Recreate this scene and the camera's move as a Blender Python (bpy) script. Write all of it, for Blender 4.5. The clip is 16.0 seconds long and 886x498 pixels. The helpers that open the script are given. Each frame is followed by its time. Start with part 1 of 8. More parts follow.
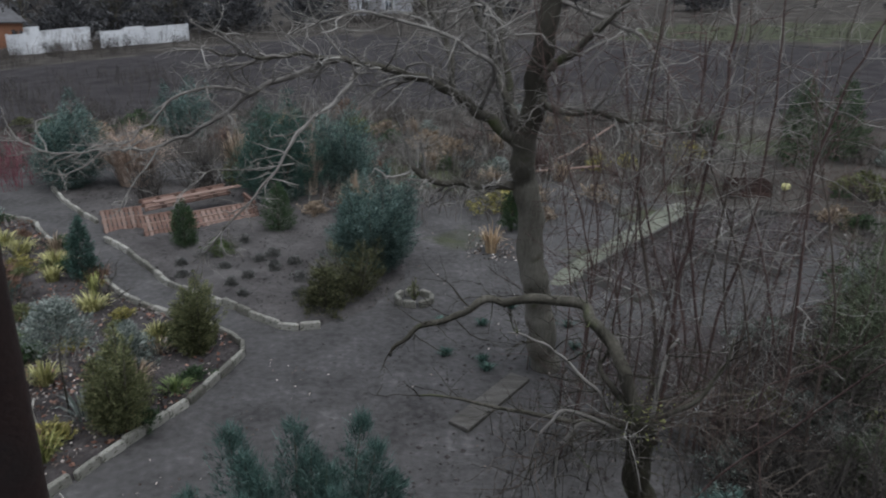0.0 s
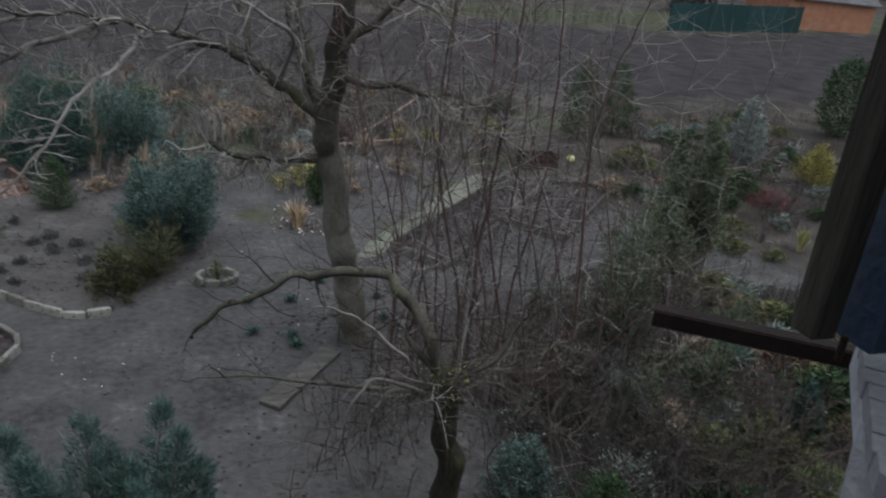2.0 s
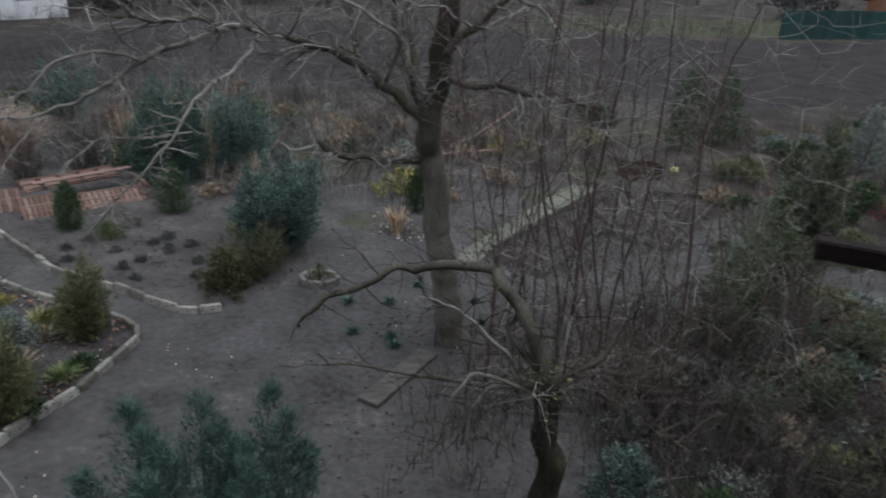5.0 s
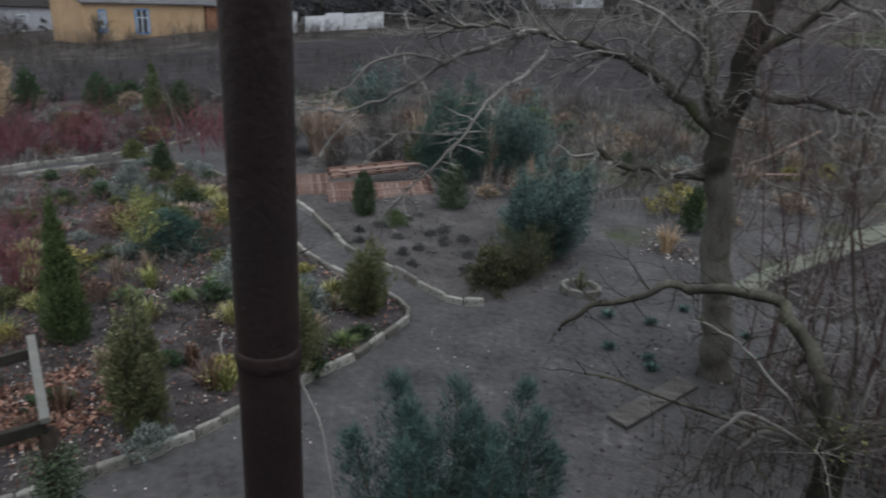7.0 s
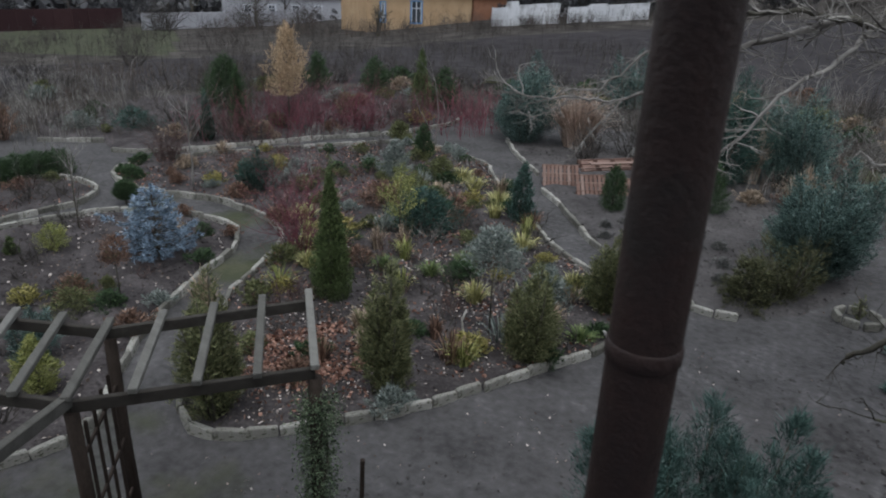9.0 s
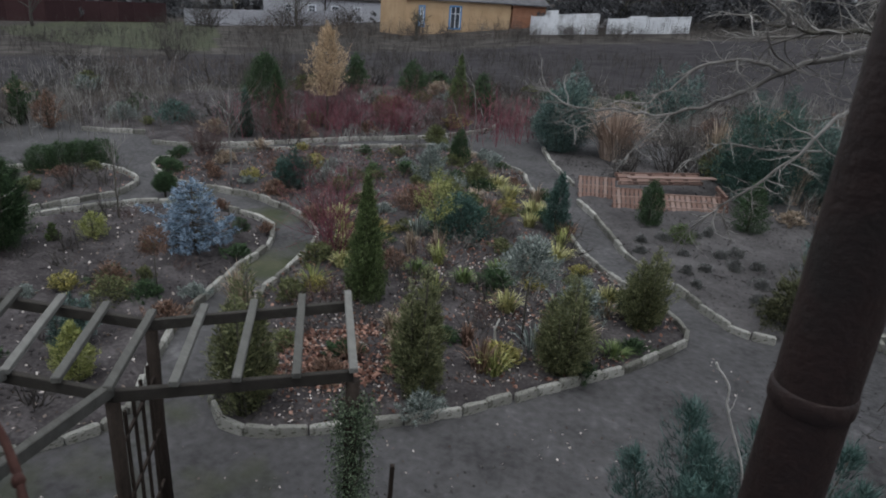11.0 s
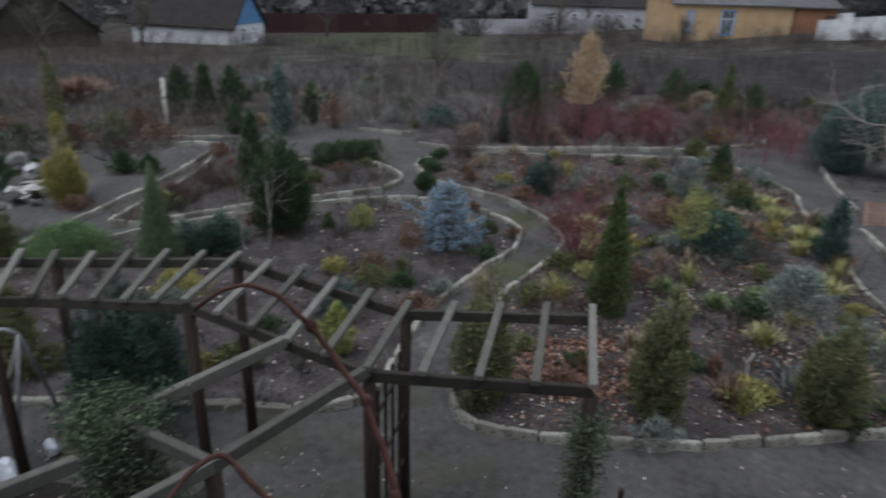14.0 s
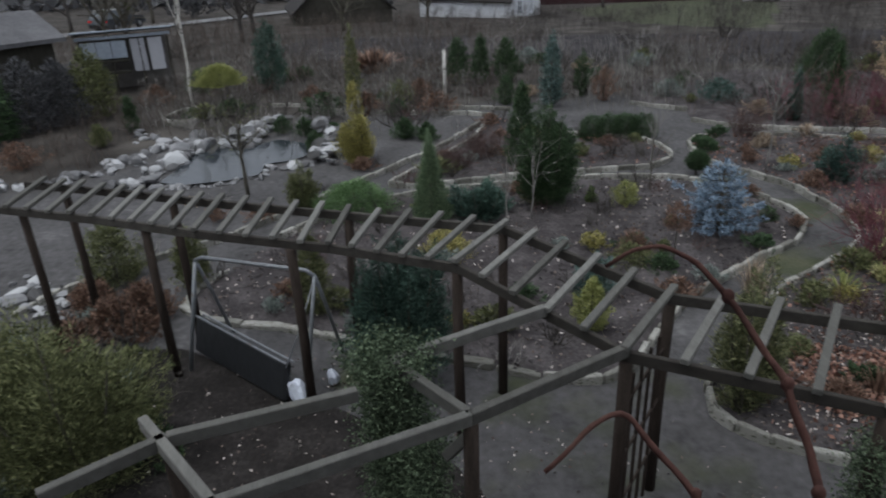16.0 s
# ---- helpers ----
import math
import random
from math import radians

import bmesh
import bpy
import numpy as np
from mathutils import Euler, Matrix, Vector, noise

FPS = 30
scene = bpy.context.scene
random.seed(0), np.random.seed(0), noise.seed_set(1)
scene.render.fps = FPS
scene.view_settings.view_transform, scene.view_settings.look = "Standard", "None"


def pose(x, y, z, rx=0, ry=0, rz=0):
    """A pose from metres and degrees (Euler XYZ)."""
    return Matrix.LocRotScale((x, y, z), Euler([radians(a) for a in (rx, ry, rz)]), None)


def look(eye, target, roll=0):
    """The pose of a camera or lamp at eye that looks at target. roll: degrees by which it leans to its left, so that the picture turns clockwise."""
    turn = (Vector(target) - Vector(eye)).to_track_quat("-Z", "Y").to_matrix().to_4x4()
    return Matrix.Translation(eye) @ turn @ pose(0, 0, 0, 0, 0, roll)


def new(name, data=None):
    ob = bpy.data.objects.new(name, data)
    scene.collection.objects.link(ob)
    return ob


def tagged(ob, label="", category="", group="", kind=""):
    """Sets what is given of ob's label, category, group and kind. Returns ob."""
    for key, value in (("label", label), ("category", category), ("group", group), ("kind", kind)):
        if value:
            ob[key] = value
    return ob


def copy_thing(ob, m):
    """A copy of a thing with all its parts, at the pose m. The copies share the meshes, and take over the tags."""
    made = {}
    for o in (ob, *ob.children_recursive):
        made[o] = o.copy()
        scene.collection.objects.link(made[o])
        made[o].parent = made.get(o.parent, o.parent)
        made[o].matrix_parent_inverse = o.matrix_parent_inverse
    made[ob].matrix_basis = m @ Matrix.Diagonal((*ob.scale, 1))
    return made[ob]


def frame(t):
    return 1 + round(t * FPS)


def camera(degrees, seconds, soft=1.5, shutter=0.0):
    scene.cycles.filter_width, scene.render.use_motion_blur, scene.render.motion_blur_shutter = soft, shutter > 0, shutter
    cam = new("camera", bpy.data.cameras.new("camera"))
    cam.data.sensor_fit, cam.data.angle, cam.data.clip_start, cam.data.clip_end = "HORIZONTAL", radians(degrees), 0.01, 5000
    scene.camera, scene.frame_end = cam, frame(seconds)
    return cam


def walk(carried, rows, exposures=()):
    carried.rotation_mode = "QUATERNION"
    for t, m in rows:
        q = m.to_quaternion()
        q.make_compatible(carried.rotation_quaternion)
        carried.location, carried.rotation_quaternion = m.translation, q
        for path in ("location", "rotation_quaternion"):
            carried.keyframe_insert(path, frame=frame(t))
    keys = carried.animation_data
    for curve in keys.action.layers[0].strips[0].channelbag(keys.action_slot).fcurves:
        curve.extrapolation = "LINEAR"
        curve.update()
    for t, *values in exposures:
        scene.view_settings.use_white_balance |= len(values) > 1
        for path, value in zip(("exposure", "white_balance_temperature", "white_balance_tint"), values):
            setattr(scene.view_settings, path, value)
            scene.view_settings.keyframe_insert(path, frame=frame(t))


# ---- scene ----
cam = camera(64.84, 16.0, soft=1.9, shutter=0.5)
PATH = [
    (0, (0.035, 0.033, 5.003), (0.011, 9.433, 1.591), 1.99),
    (0.5, (-0.006, -0.058, 5.061), (0.545, 9.357, 1.734), 1.87),
    (1, (-0.004, -0.093, 5.081), (1.268, 9.265, 1.793), 2.55),
    (1.5, (-0.006, -0.090, 5.072), (1.870, 9.121, 1.660), 3.60),
    (2, (0.057, 0.010, 5.006), (2.729, 8.952, 1.416), 5.96),
    (2.5, (0.048, 0.000, 4.994), (2.973, 8.762, 1.163), 6.58),
    (3, (0.042, 0.006, 4.982), (3.041, 8.658, 0.964), 6.98),
    (5.5, (-0.019, 0.004, 4.788), (0.450, 9.383, 1.349), 3.97),
    (6, (-0.016, 0.016, 4.778), (-0.532, 9.356, 1.242), 4.12),
    (6.5, (-0.054, 0.000, 4.776), (-1.389, 9.247, 1.211), 3.59),
    (7, (-0.099, 0.036, 4.743), (-2.387, 9.098, 1.188), 3.31),
    (7.5, (-0.156, 0.057, 4.729), (-3.316, 8.831, 1.120), 3.41),
    (8, (-0.212, 0.067, 4.717), (-4.235, 8.442, 1.021), 2.86),
    (8.5, (-0.240, 0.057, 4.701), (-4.938, 8.060, 0.976), 2.18),
    (9, (-0.308, 0.068, 4.671), (-5.554, 7.683, 0.864), 2.30),
    (11.5, (-0.503, -0.013, 4.659), (-6.066, 7.410, 0.923), 4.33),
    (12, (-0.563, -0.047, 4.633), (-5.822, 7.643, 0.998), 5.71),
    (12.5, (-0.566, -0.039, 4.640), (-5.836, 7.675, 1.073), 6.48),
    (13, (-0.553, -0.072, 4.662), (-6.212, 7.322, 1.060), 5.00),
    (13.5, (-0.515, -0.034, 4.690), (-7.276, 6.359, 1.048), 3.06),
    (14, (-0.516, -0.019, 4.679), (-8.344, 4.886, 0.850), 1.64),
    (14.5, (-0.537, -0.052, 4.672), (-8.939, 3.708, 0.763), 0.68),
    (15, (-0.565, -0.058, 4.662), (-9.295, 2.673, 0.622), -1.33),
    (15.5, (-0.563, -0.094, 4.658), (-9.392, 2.071, 0.491), -1.80),
    (16, (-0.556, -0.107, 4.668), (-9.524, 1.414, 0.512), -2.22),
]
walk(cam, [(t, look(eye, target, roll)) for t, eye, target, roll in PATH], exposures=[(0, 0.93), (9, 0.88), (16, 0.82)])

# ---- world, light ----
world = bpy.data.worlds.new("world")
scene.world = world
world.use_nodes = True
wn, wl = world.node_tree.nodes, world.node_tree.links
wn.clear()
sky = wn.new("ShaderNodeTexSky")
sky.sky_type, sky.sun_disc = "NISHITA", False
sky.sun_elevation, sky.sun_rotation = radians(74), radians(150)
sky.air_density, sky.dust_density, sky.ozone_density = 1.0, 2.0, 1.5
hue = wn.new("ShaderNodeHueSaturation")
hue.inputs["Saturation"].default_value = 0.36
bg = wn.new("ShaderNodeBackground")
bg.inputs["Strength"].default_value = 0.095
wo = wn.new("ShaderNodeOutputWorld")
wl.new(sky.outputs[0], hue.inputs["Color"])
wl.new(hue.outputs[0], bg.inputs["Color"])
wl.new(bg.outputs[0], wo.inputs["Surface"])

sun = new("sun", bpy.data.lights.new("sun", "SUN"))
sun.data.energy, sun.data.angle, sun.data.color = 0.85, radians(75), (0.86, 0.97, 1.0)
sun.matrix_world = look((2, -3.5, 14), (0, 0, 0))


# ---- mesh helpers ----
class Geo:
    """Collects vertices and faces for one mesh."""

    def __init__(self):
        self.v, self.f, self.n = [], [], 0

    def add(self, v, f):
        v = np.asarray(v, float).reshape(-1, 3)
        for part_faces in f if isinstance(f, list) else [f]:
            self.f.append(np.asarray(part_faces, np.int64) + self.n)
        self.v.append(v)
        self.n += len(v)
        return self

    def mesh(self, name, mat, smooth=False):
        me = bpy.data.meshes.new(name)
        v = np.concatenate(self.v)
        me.vertices.add(len(v))
        me.vertices.foreach_set("co", v.astype(np.float32).ravel())
        sizes = np.concatenate([np.full(len(f), f.shape[1]) for f in self.f])
        loops = np.concatenate([f.ravel() for f in self.f])
        me.loops.add(len(loops))
        me.loops.foreach_set("vertex_index", loops.astype(np.int32))
        me.polygons.add(len(sizes))
        me.polygons.foreach_set("loop_start", np.r_[0, np.cumsum(sizes)[:-1]].astype(np.int32))
        me.polygons.foreach_set("loop_total", sizes.astype(np.int32))
        me.polygons.foreach_set("use_smooth", (sizes <= 4) & smooth)
        me.update(calc_edges=True)
        me.validate()
        me.materials.append(mat)
        return me


def part(name, geo, mat, parent=None, label="", smooth=False):
    ob = new(name, geo.mesh(name, mat, smooth) if isinstance(geo, Geo) else geo)
    if parent:
        ob.parent = parent
    return tagged(ob, label=label)


def thing(name, place, label, category, group="", kind="", turn=0.0):
    ob = new(name)
    ob.empty_display_size = 0.1
    ob.matrix_world = pose(*place, 0, 0, turn)
    if label and len(label.split()) < 4:
        label += " in bare soil"
    return tagged(ob, label, category, group, kind)


def box(geo, c, s, m=None, bevel=0.0):
    """A box of size s round c, with chamfered edges where bevel is given; m turns it."""
    x, y, z = np.array(s) / 2
    if bevel:
        b = min(bevel, x * 0.9, y * 0.9, z * 0.9)
        v = []
        for sx in (-1, 1):
            for sy in (-1, 1):
                for sz in (-1, 1):
                    v += [(sx * x, sy * (y - b), sz * (z - b)), (sx * (x - b), sy * y, sz * (z - b)), (sx * (x - b), sy * (y - b), sz * z)]
        bm = bmesh.new()
        for p in v:
            bm.verts.new(p)
        bmesh.ops.convex_hull(bm, input=bm.verts)
        bm.verts.index_update()
        vv = np.array([q.co for q in bm.verts])
        ff = np.array([[q.index for q in g.verts] for g in bm.faces])
        bm.free()
    else:
        vv = np.array([(i, j, k) for i in (-x, x) for j in (-y, y) for k in (-z, z)])
        ff = np.array([(0, 1, 3, 2), (4, 6, 7, 5), (0, 4, 5, 1), (2, 3, 7, 6), (0, 2, 6, 4), (1, 5, 7, 3)])
    if m is not None:
        vv = vv @ np.array(m.to_3x3()).T
    return geo.add(vv + np.array(c), ff)


def beam(geo, a, b, w, h, bevel=0.006):
    """A squared timber from a to b, w wide and h high."""
    a, b = Vector(a), Vector(b)
    m = (b - a).to_track_quat("X", "Z").to_matrix()
    return box(geo, (a + b) / 2, ((b - a).length, w, h), m, bevel)


def tube(geo, pts, radii, sides=5):
    """A tapered round limb along pts."""
    pts = np.asarray(pts, float)
    radii = np.broadcast_to(np.asarray(radii, float), (len(pts),))
    d = np.gradient(pts, axis=0)
    d /= np.linalg.norm(d, axis=1, keepdims=True) + 1e-9
    ref = np.where(np.abs(d[:, 2:3]) > 0.9, [[1.0, 0, 0]], [[0, 0, 1.0]])
    u = np.cross(d, ref)
    u /= np.linalg.norm(u, axis=1, keepdims=True) + 1e-9
    w = np.cross(d, u)
    a = np.linspace(0, 2 * np.pi, sides, endpoint=False)
    ring = pts[:, None] + radii[:, None, None] * (np.cos(a)[None, :, None] * u[:, None] + np.sin(a)[None, :, None] * w[:, None])
    n = len(pts)
    i = np.arange(n - 1)[:, None] * sides
    j = np.arange(sides)[None]
    k = (j + 1) % sides
    f = np.stack([i + j, i + k, i + sides + k, i + sides + j], -1).reshape(-1, 4)
    caps = np.array([np.arange(sides)[::-1], (n - 1) * sides + np.arange(sides)])
    return geo.add(ring.reshape(-1, 3), [f, caps])


def unit(v):
    return v / (np.linalg.norm(v, axis=-1, keepdims=True) + 1e-9)


def leaves(geo, p, d, length, width, rng, bend=0.0, full=False):
    """Needle sprays at p along d; full: broad diamond-shaped leaves."""
    n = len(p)
    d = unit(d)
    side = unit(np.cross(d, rng.normal(size=(n, 3))))
    length = np.broadcast_to(length, (n,))[:, None] * rng.uniform(0.7, 1.3, (n, 1))
    width = np.broadcast_to(width, (n,))[:, None] * rng.uniform(0.7, 1.3, (n, 1))
    if not full:
        v = np.stack([p - side * width / 2, p + d * length, p + side * width / 2], 1)
        return geo.add(v.reshape(-1, 3), np.arange(3 * n).reshape(-1, 3))
    mid = p + d * length * 0.45 + np.array([0, 0, bend]) * length
    v = np.stack([p, mid - side * width / 2, p + d * length, mid + side * width / 2], 1)
    return geo.add(v.reshape(-1, 3), np.arange(4 * n).reshape(-1, 4))


# ---- materials ----
def material(name, base, rough=0.8, metal=0.0, tones=(), scale=6.0, bump=0.0, bump_scale=40.0, island=0.0, each=0.0, stretch=(1, 1, 1), wear=None, coords="Object"):
    """A surface with base colour varied by coarse and fine noise; tones: further colours of the ramp; island, each: variation per loose piece and per object."""
    mat = bpy.data.materials.new(name)
    mat.use_nodes = True
    n, l = mat.node_tree.nodes, mat.node_tree.links
    bsdf = n["Principled BSDF"]
    bsdf.inputs["Roughness"].default_value, bsdf.inputs["Metallic"].default_value = rough, metal
    if rough >= 0.65:
        bsdf.inputs["Specular IOR Level"].default_value = 0.12
    co = n.new("ShaderNodeTexCoord")
    mp = n.new("ShaderNodeMapping")
    mp.inputs["Scale"].default_value = stretch
    l.new(co.outputs[coords], mp.inputs["Vector"])
    coarse = n.new("ShaderNodeTexNoise")
    coarse.inputs["Scale"].default_value, coarse.inputs["Detail"].default_value = scale, 6
    fine = n.new("ShaderNodeTexNoise")
    fine.inputs["Scale"].default_value, fine.inputs["Detail"].default_value = scale * 9, 4
    for t in (coarse, fine):
        l.new(mp.outputs[0], t.inputs["Vector"])
    mix = n.new("ShaderNodeMix")
    mix.data_type = "FLOAT"
    mix.inputs[0].default_value = 0.4
    l.new(coarse.outputs["Fac"], mix.inputs[2])
    l.new(fine.outputs["Fac"], mix.inputs[3])
    value = mix.outputs[0]
    for amount, kind, out in ((island, "ShaderNodeNewGeometry", "Random Per Island"), (each, "ShaderNodeObjectInfo", "Random")):
        if amount:
            src = n.new(kind)
            m2 = n.new("ShaderNodeMix")
            m2.data_type = "FLOAT"
            m2.inputs[0].default_value = amount
            l.new(value, m2.inputs[2])
            l.new(src.outputs[out], m2.inputs[3])
            value = m2.outputs[0]
    ramp = n.new("ShaderNodeValToRGB")
    cols = [base, *tones] if tones else [tuple(c * 0.72 for c in base), tuple(min(1, c * 1.28) for c in base)]
    e = ramp.color_ramp.elements
    lo, hi = (0.32, 0.68) if not (island or each) else (0.2, 0.8)
    e[0].position, e[1].position = lo, hi
    e[0].color, e[1].color = (*cols[0], 1), (*cols[-1], 1)
    for i, c in enumerate(cols[1:-1]):
        e.new(lo + (hi - lo) * (i + 1) / (len(cols) - 1)).color = (*c, 1)
    l.new(value, ramp.inputs[0])
    colour = ramp.outputs[0]
    if wear:
        w = n.new("ShaderNodeTexNoise")
        w.inputs["Scale"].default_value, w.inputs["Detail"].default_value = wear[1], 8
        l.new(co.outputs[coords], w.inputs["Vector"])
        r2 = n.new("ShaderNodeValToRGB")
        r2.color_ramp.elements[0].position, r2.color_ramp.elements[1].position = wear[2], wear[2] + 0.12
        l.new(w.outputs["Fac"], r2.inputs[0])
        m3 = n.new("ShaderNodeMix")
        m3.data_type = "RGBA"
        l.new(r2.outputs[0], m3.inputs[0])
        l.new(colour, m3.inputs[6])
        m3.inputs[7].default_value = (*wear[0], 1)
        colour = m3.outputs[2]
    l.new(colour, bsdf.inputs["Base Color"])
    if bump:
        bt = n.new("ShaderNodeTexNoise")
        bt.inputs["Scale"].default_value, bt.inputs["Detail"].default_value = bump_scale, 6
        l.new(mp.outputs[0], bt.inputs["Vector"])
        bp = n.new("ShaderNodeBump")
        bp.inputs["Strength"].default_value, bp.inputs["Distance"].default_value = min(1, bump), 0.02
        l.new(bt.outputs["Fac"], bp.inputs["Height"])
        l.new(bp.outputs[0], bsdf.inputs["Normal"])
    return mat


def leaf_mat(name, dark, mid, light, rough=0.65):
    dark, mid, light = (tuple(k * c for c in tone) for k, tone in ((1.35, dark), (2.0, mid), (2.7, light)))
    return material(name, dark, rough, tones=(mid, light), scale=3.0, island=0.6)


SOIL = material("bed_soil", (0.027, 0.0235, 0.024), 0.95, tones=((0.058, 0.051, 0.052), (0.115, 0.102, 0.103)), scale=2.2, bump=1.0, bump_scale=22)
SAND = material("grey_soil", (0.048, 0.044, 0.0445), 0.95, tones=((0.076, 0.07, 0.0705), (0.115, 0.107, 0.107)), scale=1.3, bump=0.9, bump_scale=26)
STONE = material("kerb_stone", (0.13, 0.124, 0.11), 0.85, tones=((0.28, 0.27, 0.245), (0.47, 0.455, 0.42)), scale=5, bump=0.7, bump_scale=30, each=0.5, wear=((0.085, 0.09, 0.06), 6.0, 0.54))
ROCK = material("pond_rock", (0.10, 0.097, 0.098), 0.8, tones=((0.22, 0.218, 0.225), (0.46, 0.46, 0.47)), scale=2.5, bump=0.8, bump_scale=14, each=0.7)
BARK = material("bark", (0.045, 0.039, 0.032), 0.9, tones=((0.085, 0.077, 0.063), (0.15, 0.14, 0.12)), scale=4, bump=1.0, bump_scale=26, stretch=(1, 1, 0.3), wear=((0.085, 0.10, 0.045), 3.0, 0.58))
MOSSBARK = material("dark_mossy_bark", (0.018, 0.016, 0.012), 0.95, tones=((0.034, 0.031, 0.023), (0.058, 0.056, 0.04)), scale=4, bump=1.0, bump_scale=26, stretch=(1, 1, 0.3), wear=((0.07, 0.085, 0.035), 3.0, 0.6))
PALEBOARD = material("pale_weathered_board", (0.06, 0.056, 0.052), 0.88, tones=((0.10, 0.094, 0.088), (0.155, 0.147, 0.138)), scale=4, bump=0.6, stretch=(0.5, 3, 3))
TREEBARK = material("grey_bark", (0.045, 0.041, 0.034), 0.9, tones=((0.08, 0.074, 0.062), (0.145, 0.136, 0.118)), scale=4, bump=1.0, bump_scale=26, stretch=(1, 1, 0.3), wear=((0.08, 0.092, 0.045), 3.0, 0.6))
TWIG = material("twig_bark", (0.08, 0.073, 0.068), 0.85, tones=((0.19, 0.177, 0.166), (0.40, 0.385, 0.365)), scale=1.2, island=0.35)
DARKTWIG = material("dark_twig", (0.036, 0.032, 0.03), 0.85, tones=((0.064, 0.057, 0.053), (0.12, 0.108, 0.10)), scale=2, island=0.4)
REDTWIG = material("red_twig", (0.048, 0.033, 0.031), 0.8, tones=((0.09, 0.06, 0.056), (0.155, 0.11, 0.103)), scale=2, island=0.5)
DOGWOOD = material("dogwood_bark", (0.10, 0.036, 0.048), 0.7, tones=((0.17, 0.06, 0.076), (0.25, 0.11, 0.125)), scale=2, island=0.5)
CANE = material("cane_bark", (0.06, 0.03, 0.026), 0.7, tones=((0.10, 0.048, 0.04), (0.145, 0.078, 0.064)), scale=14, bump=0.4)
BIRCH = material("birch_bark", (0.28, 0.26, 0.24), 0.8, tones=((0.5, 0.48, 0.45), (0.62, 0.6, 0.57)), scale=6, stretch=(1, 1, 2.5), wear=((0.05, 0.045, 0.04), 9.0, 0.6))
WOOD = material("weathered_timber", (0.068, 0.065, 0.059), 0.85, tones=((0.13, 0.126, 0.116), (0.225, 0.22, 0.205)), scale=5, bump=0.6, bump_scale=60, stretch=(0.4, 3, 3), each=0.4)
POST = material("dark_timber", (0.02, 0.015, 0.0125), 0.8, tones=((0.036, 0.027, 0.0225), (0.056, 0.043, 0.036)), scale=6, bump=0.5, stretch=(3, 3, 0.5))
PALLET = material("pallet_wood", (0.13, 0.08, 0.066), 0.85, tones=((0.19, 0.12, 0.10), (0.26, 0.185, 0.16)), scale=4, bump=0.5, each=0.6)
BOARD = material("grey_board", (0.06, 0.056, 0.053), 0.88, tones=((0.11, 0.104, 0.098), (0.18, 0.17, 0.16)), scale=4, bump=0.6, each=0.5)
RUST = material("rusty_paint", (0.023, 0.0125, 0.0112), 0.6, metal=0.0, tones=((0.035, 0.0185, 0.016), (0.048, 0.0245, 0.021)), scale=9, bump=0.2, bump_scale=90, wear=((0.03, 0.022, 0.02), 6.0, 0.58))
STEEL = material("grey_tube", (0.22, 0.23, 0.245), 0.45, metal=0.5, scale=8, wear=((0.16, 0.10, 0.07), 7.0, 0.62))
TARP = material("black_tarp", (0.012, 0.013, 0.015), 0.5, scale=5, bump=0.5, bump_scale=8)
WHITEWASH = material("whitewashed_brick", (0.27, 0.275, 0.295), 0.85, tones=((0.35, 0.355, 0.38), (0.43, 0.435, 0.46)), scale=5, bump=0.7, bump_scale=24, each=0.25, wear=((0.22, 0.21, 0.20), 7.0, 0.62))
BLUEPAINT = material("blue_paint", (0.015, 0.03, 0.062), 0.5, tones=((0.02, 0.039, 0.078), (0.026, 0.05, 0.096)), scale=5, bump=0.3, wear=((0.08, 0.06, 0.04), 9.0, 0.68))
DARKSTEEL = material("dark_rusty_steel", (0.013, 0.009, 0.0085), 0.7, tones=((0.02, 0.013, 0.012), (0.03, 0.018, 0.016)), scale=9, bump=0.2, bump_scale=90)
OLDBOARD = material("old_window_board", (0.027, 0.026, 0.021), 0.85, tones=((0.046, 0.043, 0.036), (0.072, 0.067, 0.056)), scale=4, bump=0.6, stretch=(4, 4, 0.5))
OCHRE = material("ochre_plaster", (0.40, 0.27, 0.155), 0.9, tones=((0.48, 0.33, 0.20), (0.54, 0.39, 0.245)), scale=0.8, bump=0.2)
BRICKRED = material("orange_brick", (0.24, 0.115, 0.075), 0.9, tones=((0.31, 0.15, 0.095), (0.36, 0.195, 0.13)), scale=1.5, bump=0.3)
WHITEPL = material("white_plaster", (0.50, 0.51, 0.54), 0.9, tones=((0.62, 0.63, 0.66), (0.72, 0.73, 0.76)), scale=0.7, wear=((0.30, 0.30, 0.31), 0.9, 0.55))
CONCRETE = material("pale_concrete", (0.30, 0.30, 0.33), 0.9, tones=((0.40, 0.40, 0.43), (0.48, 0.48, 0.52)), scale=0.8, each=0.4)
DARKBEAM = material("dark_pergola_rail", (0.03, 0.026, 0.023), 0.85, tones=((0.05, 0.045, 0.04), (0.09, 0.083, 0.075)), scale=5, bump=0.6, bump_scale=60, stretch=(0.4, 3, 3), each=0.3)
SLATE = material("grey_roof", (0.075, 0.073, 0.078), 0.85, tones=((0.11, 0.108, 0.115), (0.15, 0.147, 0.155)), scale=1.5, bump=0.5, bump_scale=10)
DARKROOF = material("dark_roof", (0.035, 0.032, 0.032), 0.9, scale=1.5)
REDFENCE = material("red_brown_fence", (0.034, 0.018, 0.02), 0.8, tones=((0.048, 0.025, 0.027), (0.065, 0.035, 0.036)), scale=1.5, each=0.4)
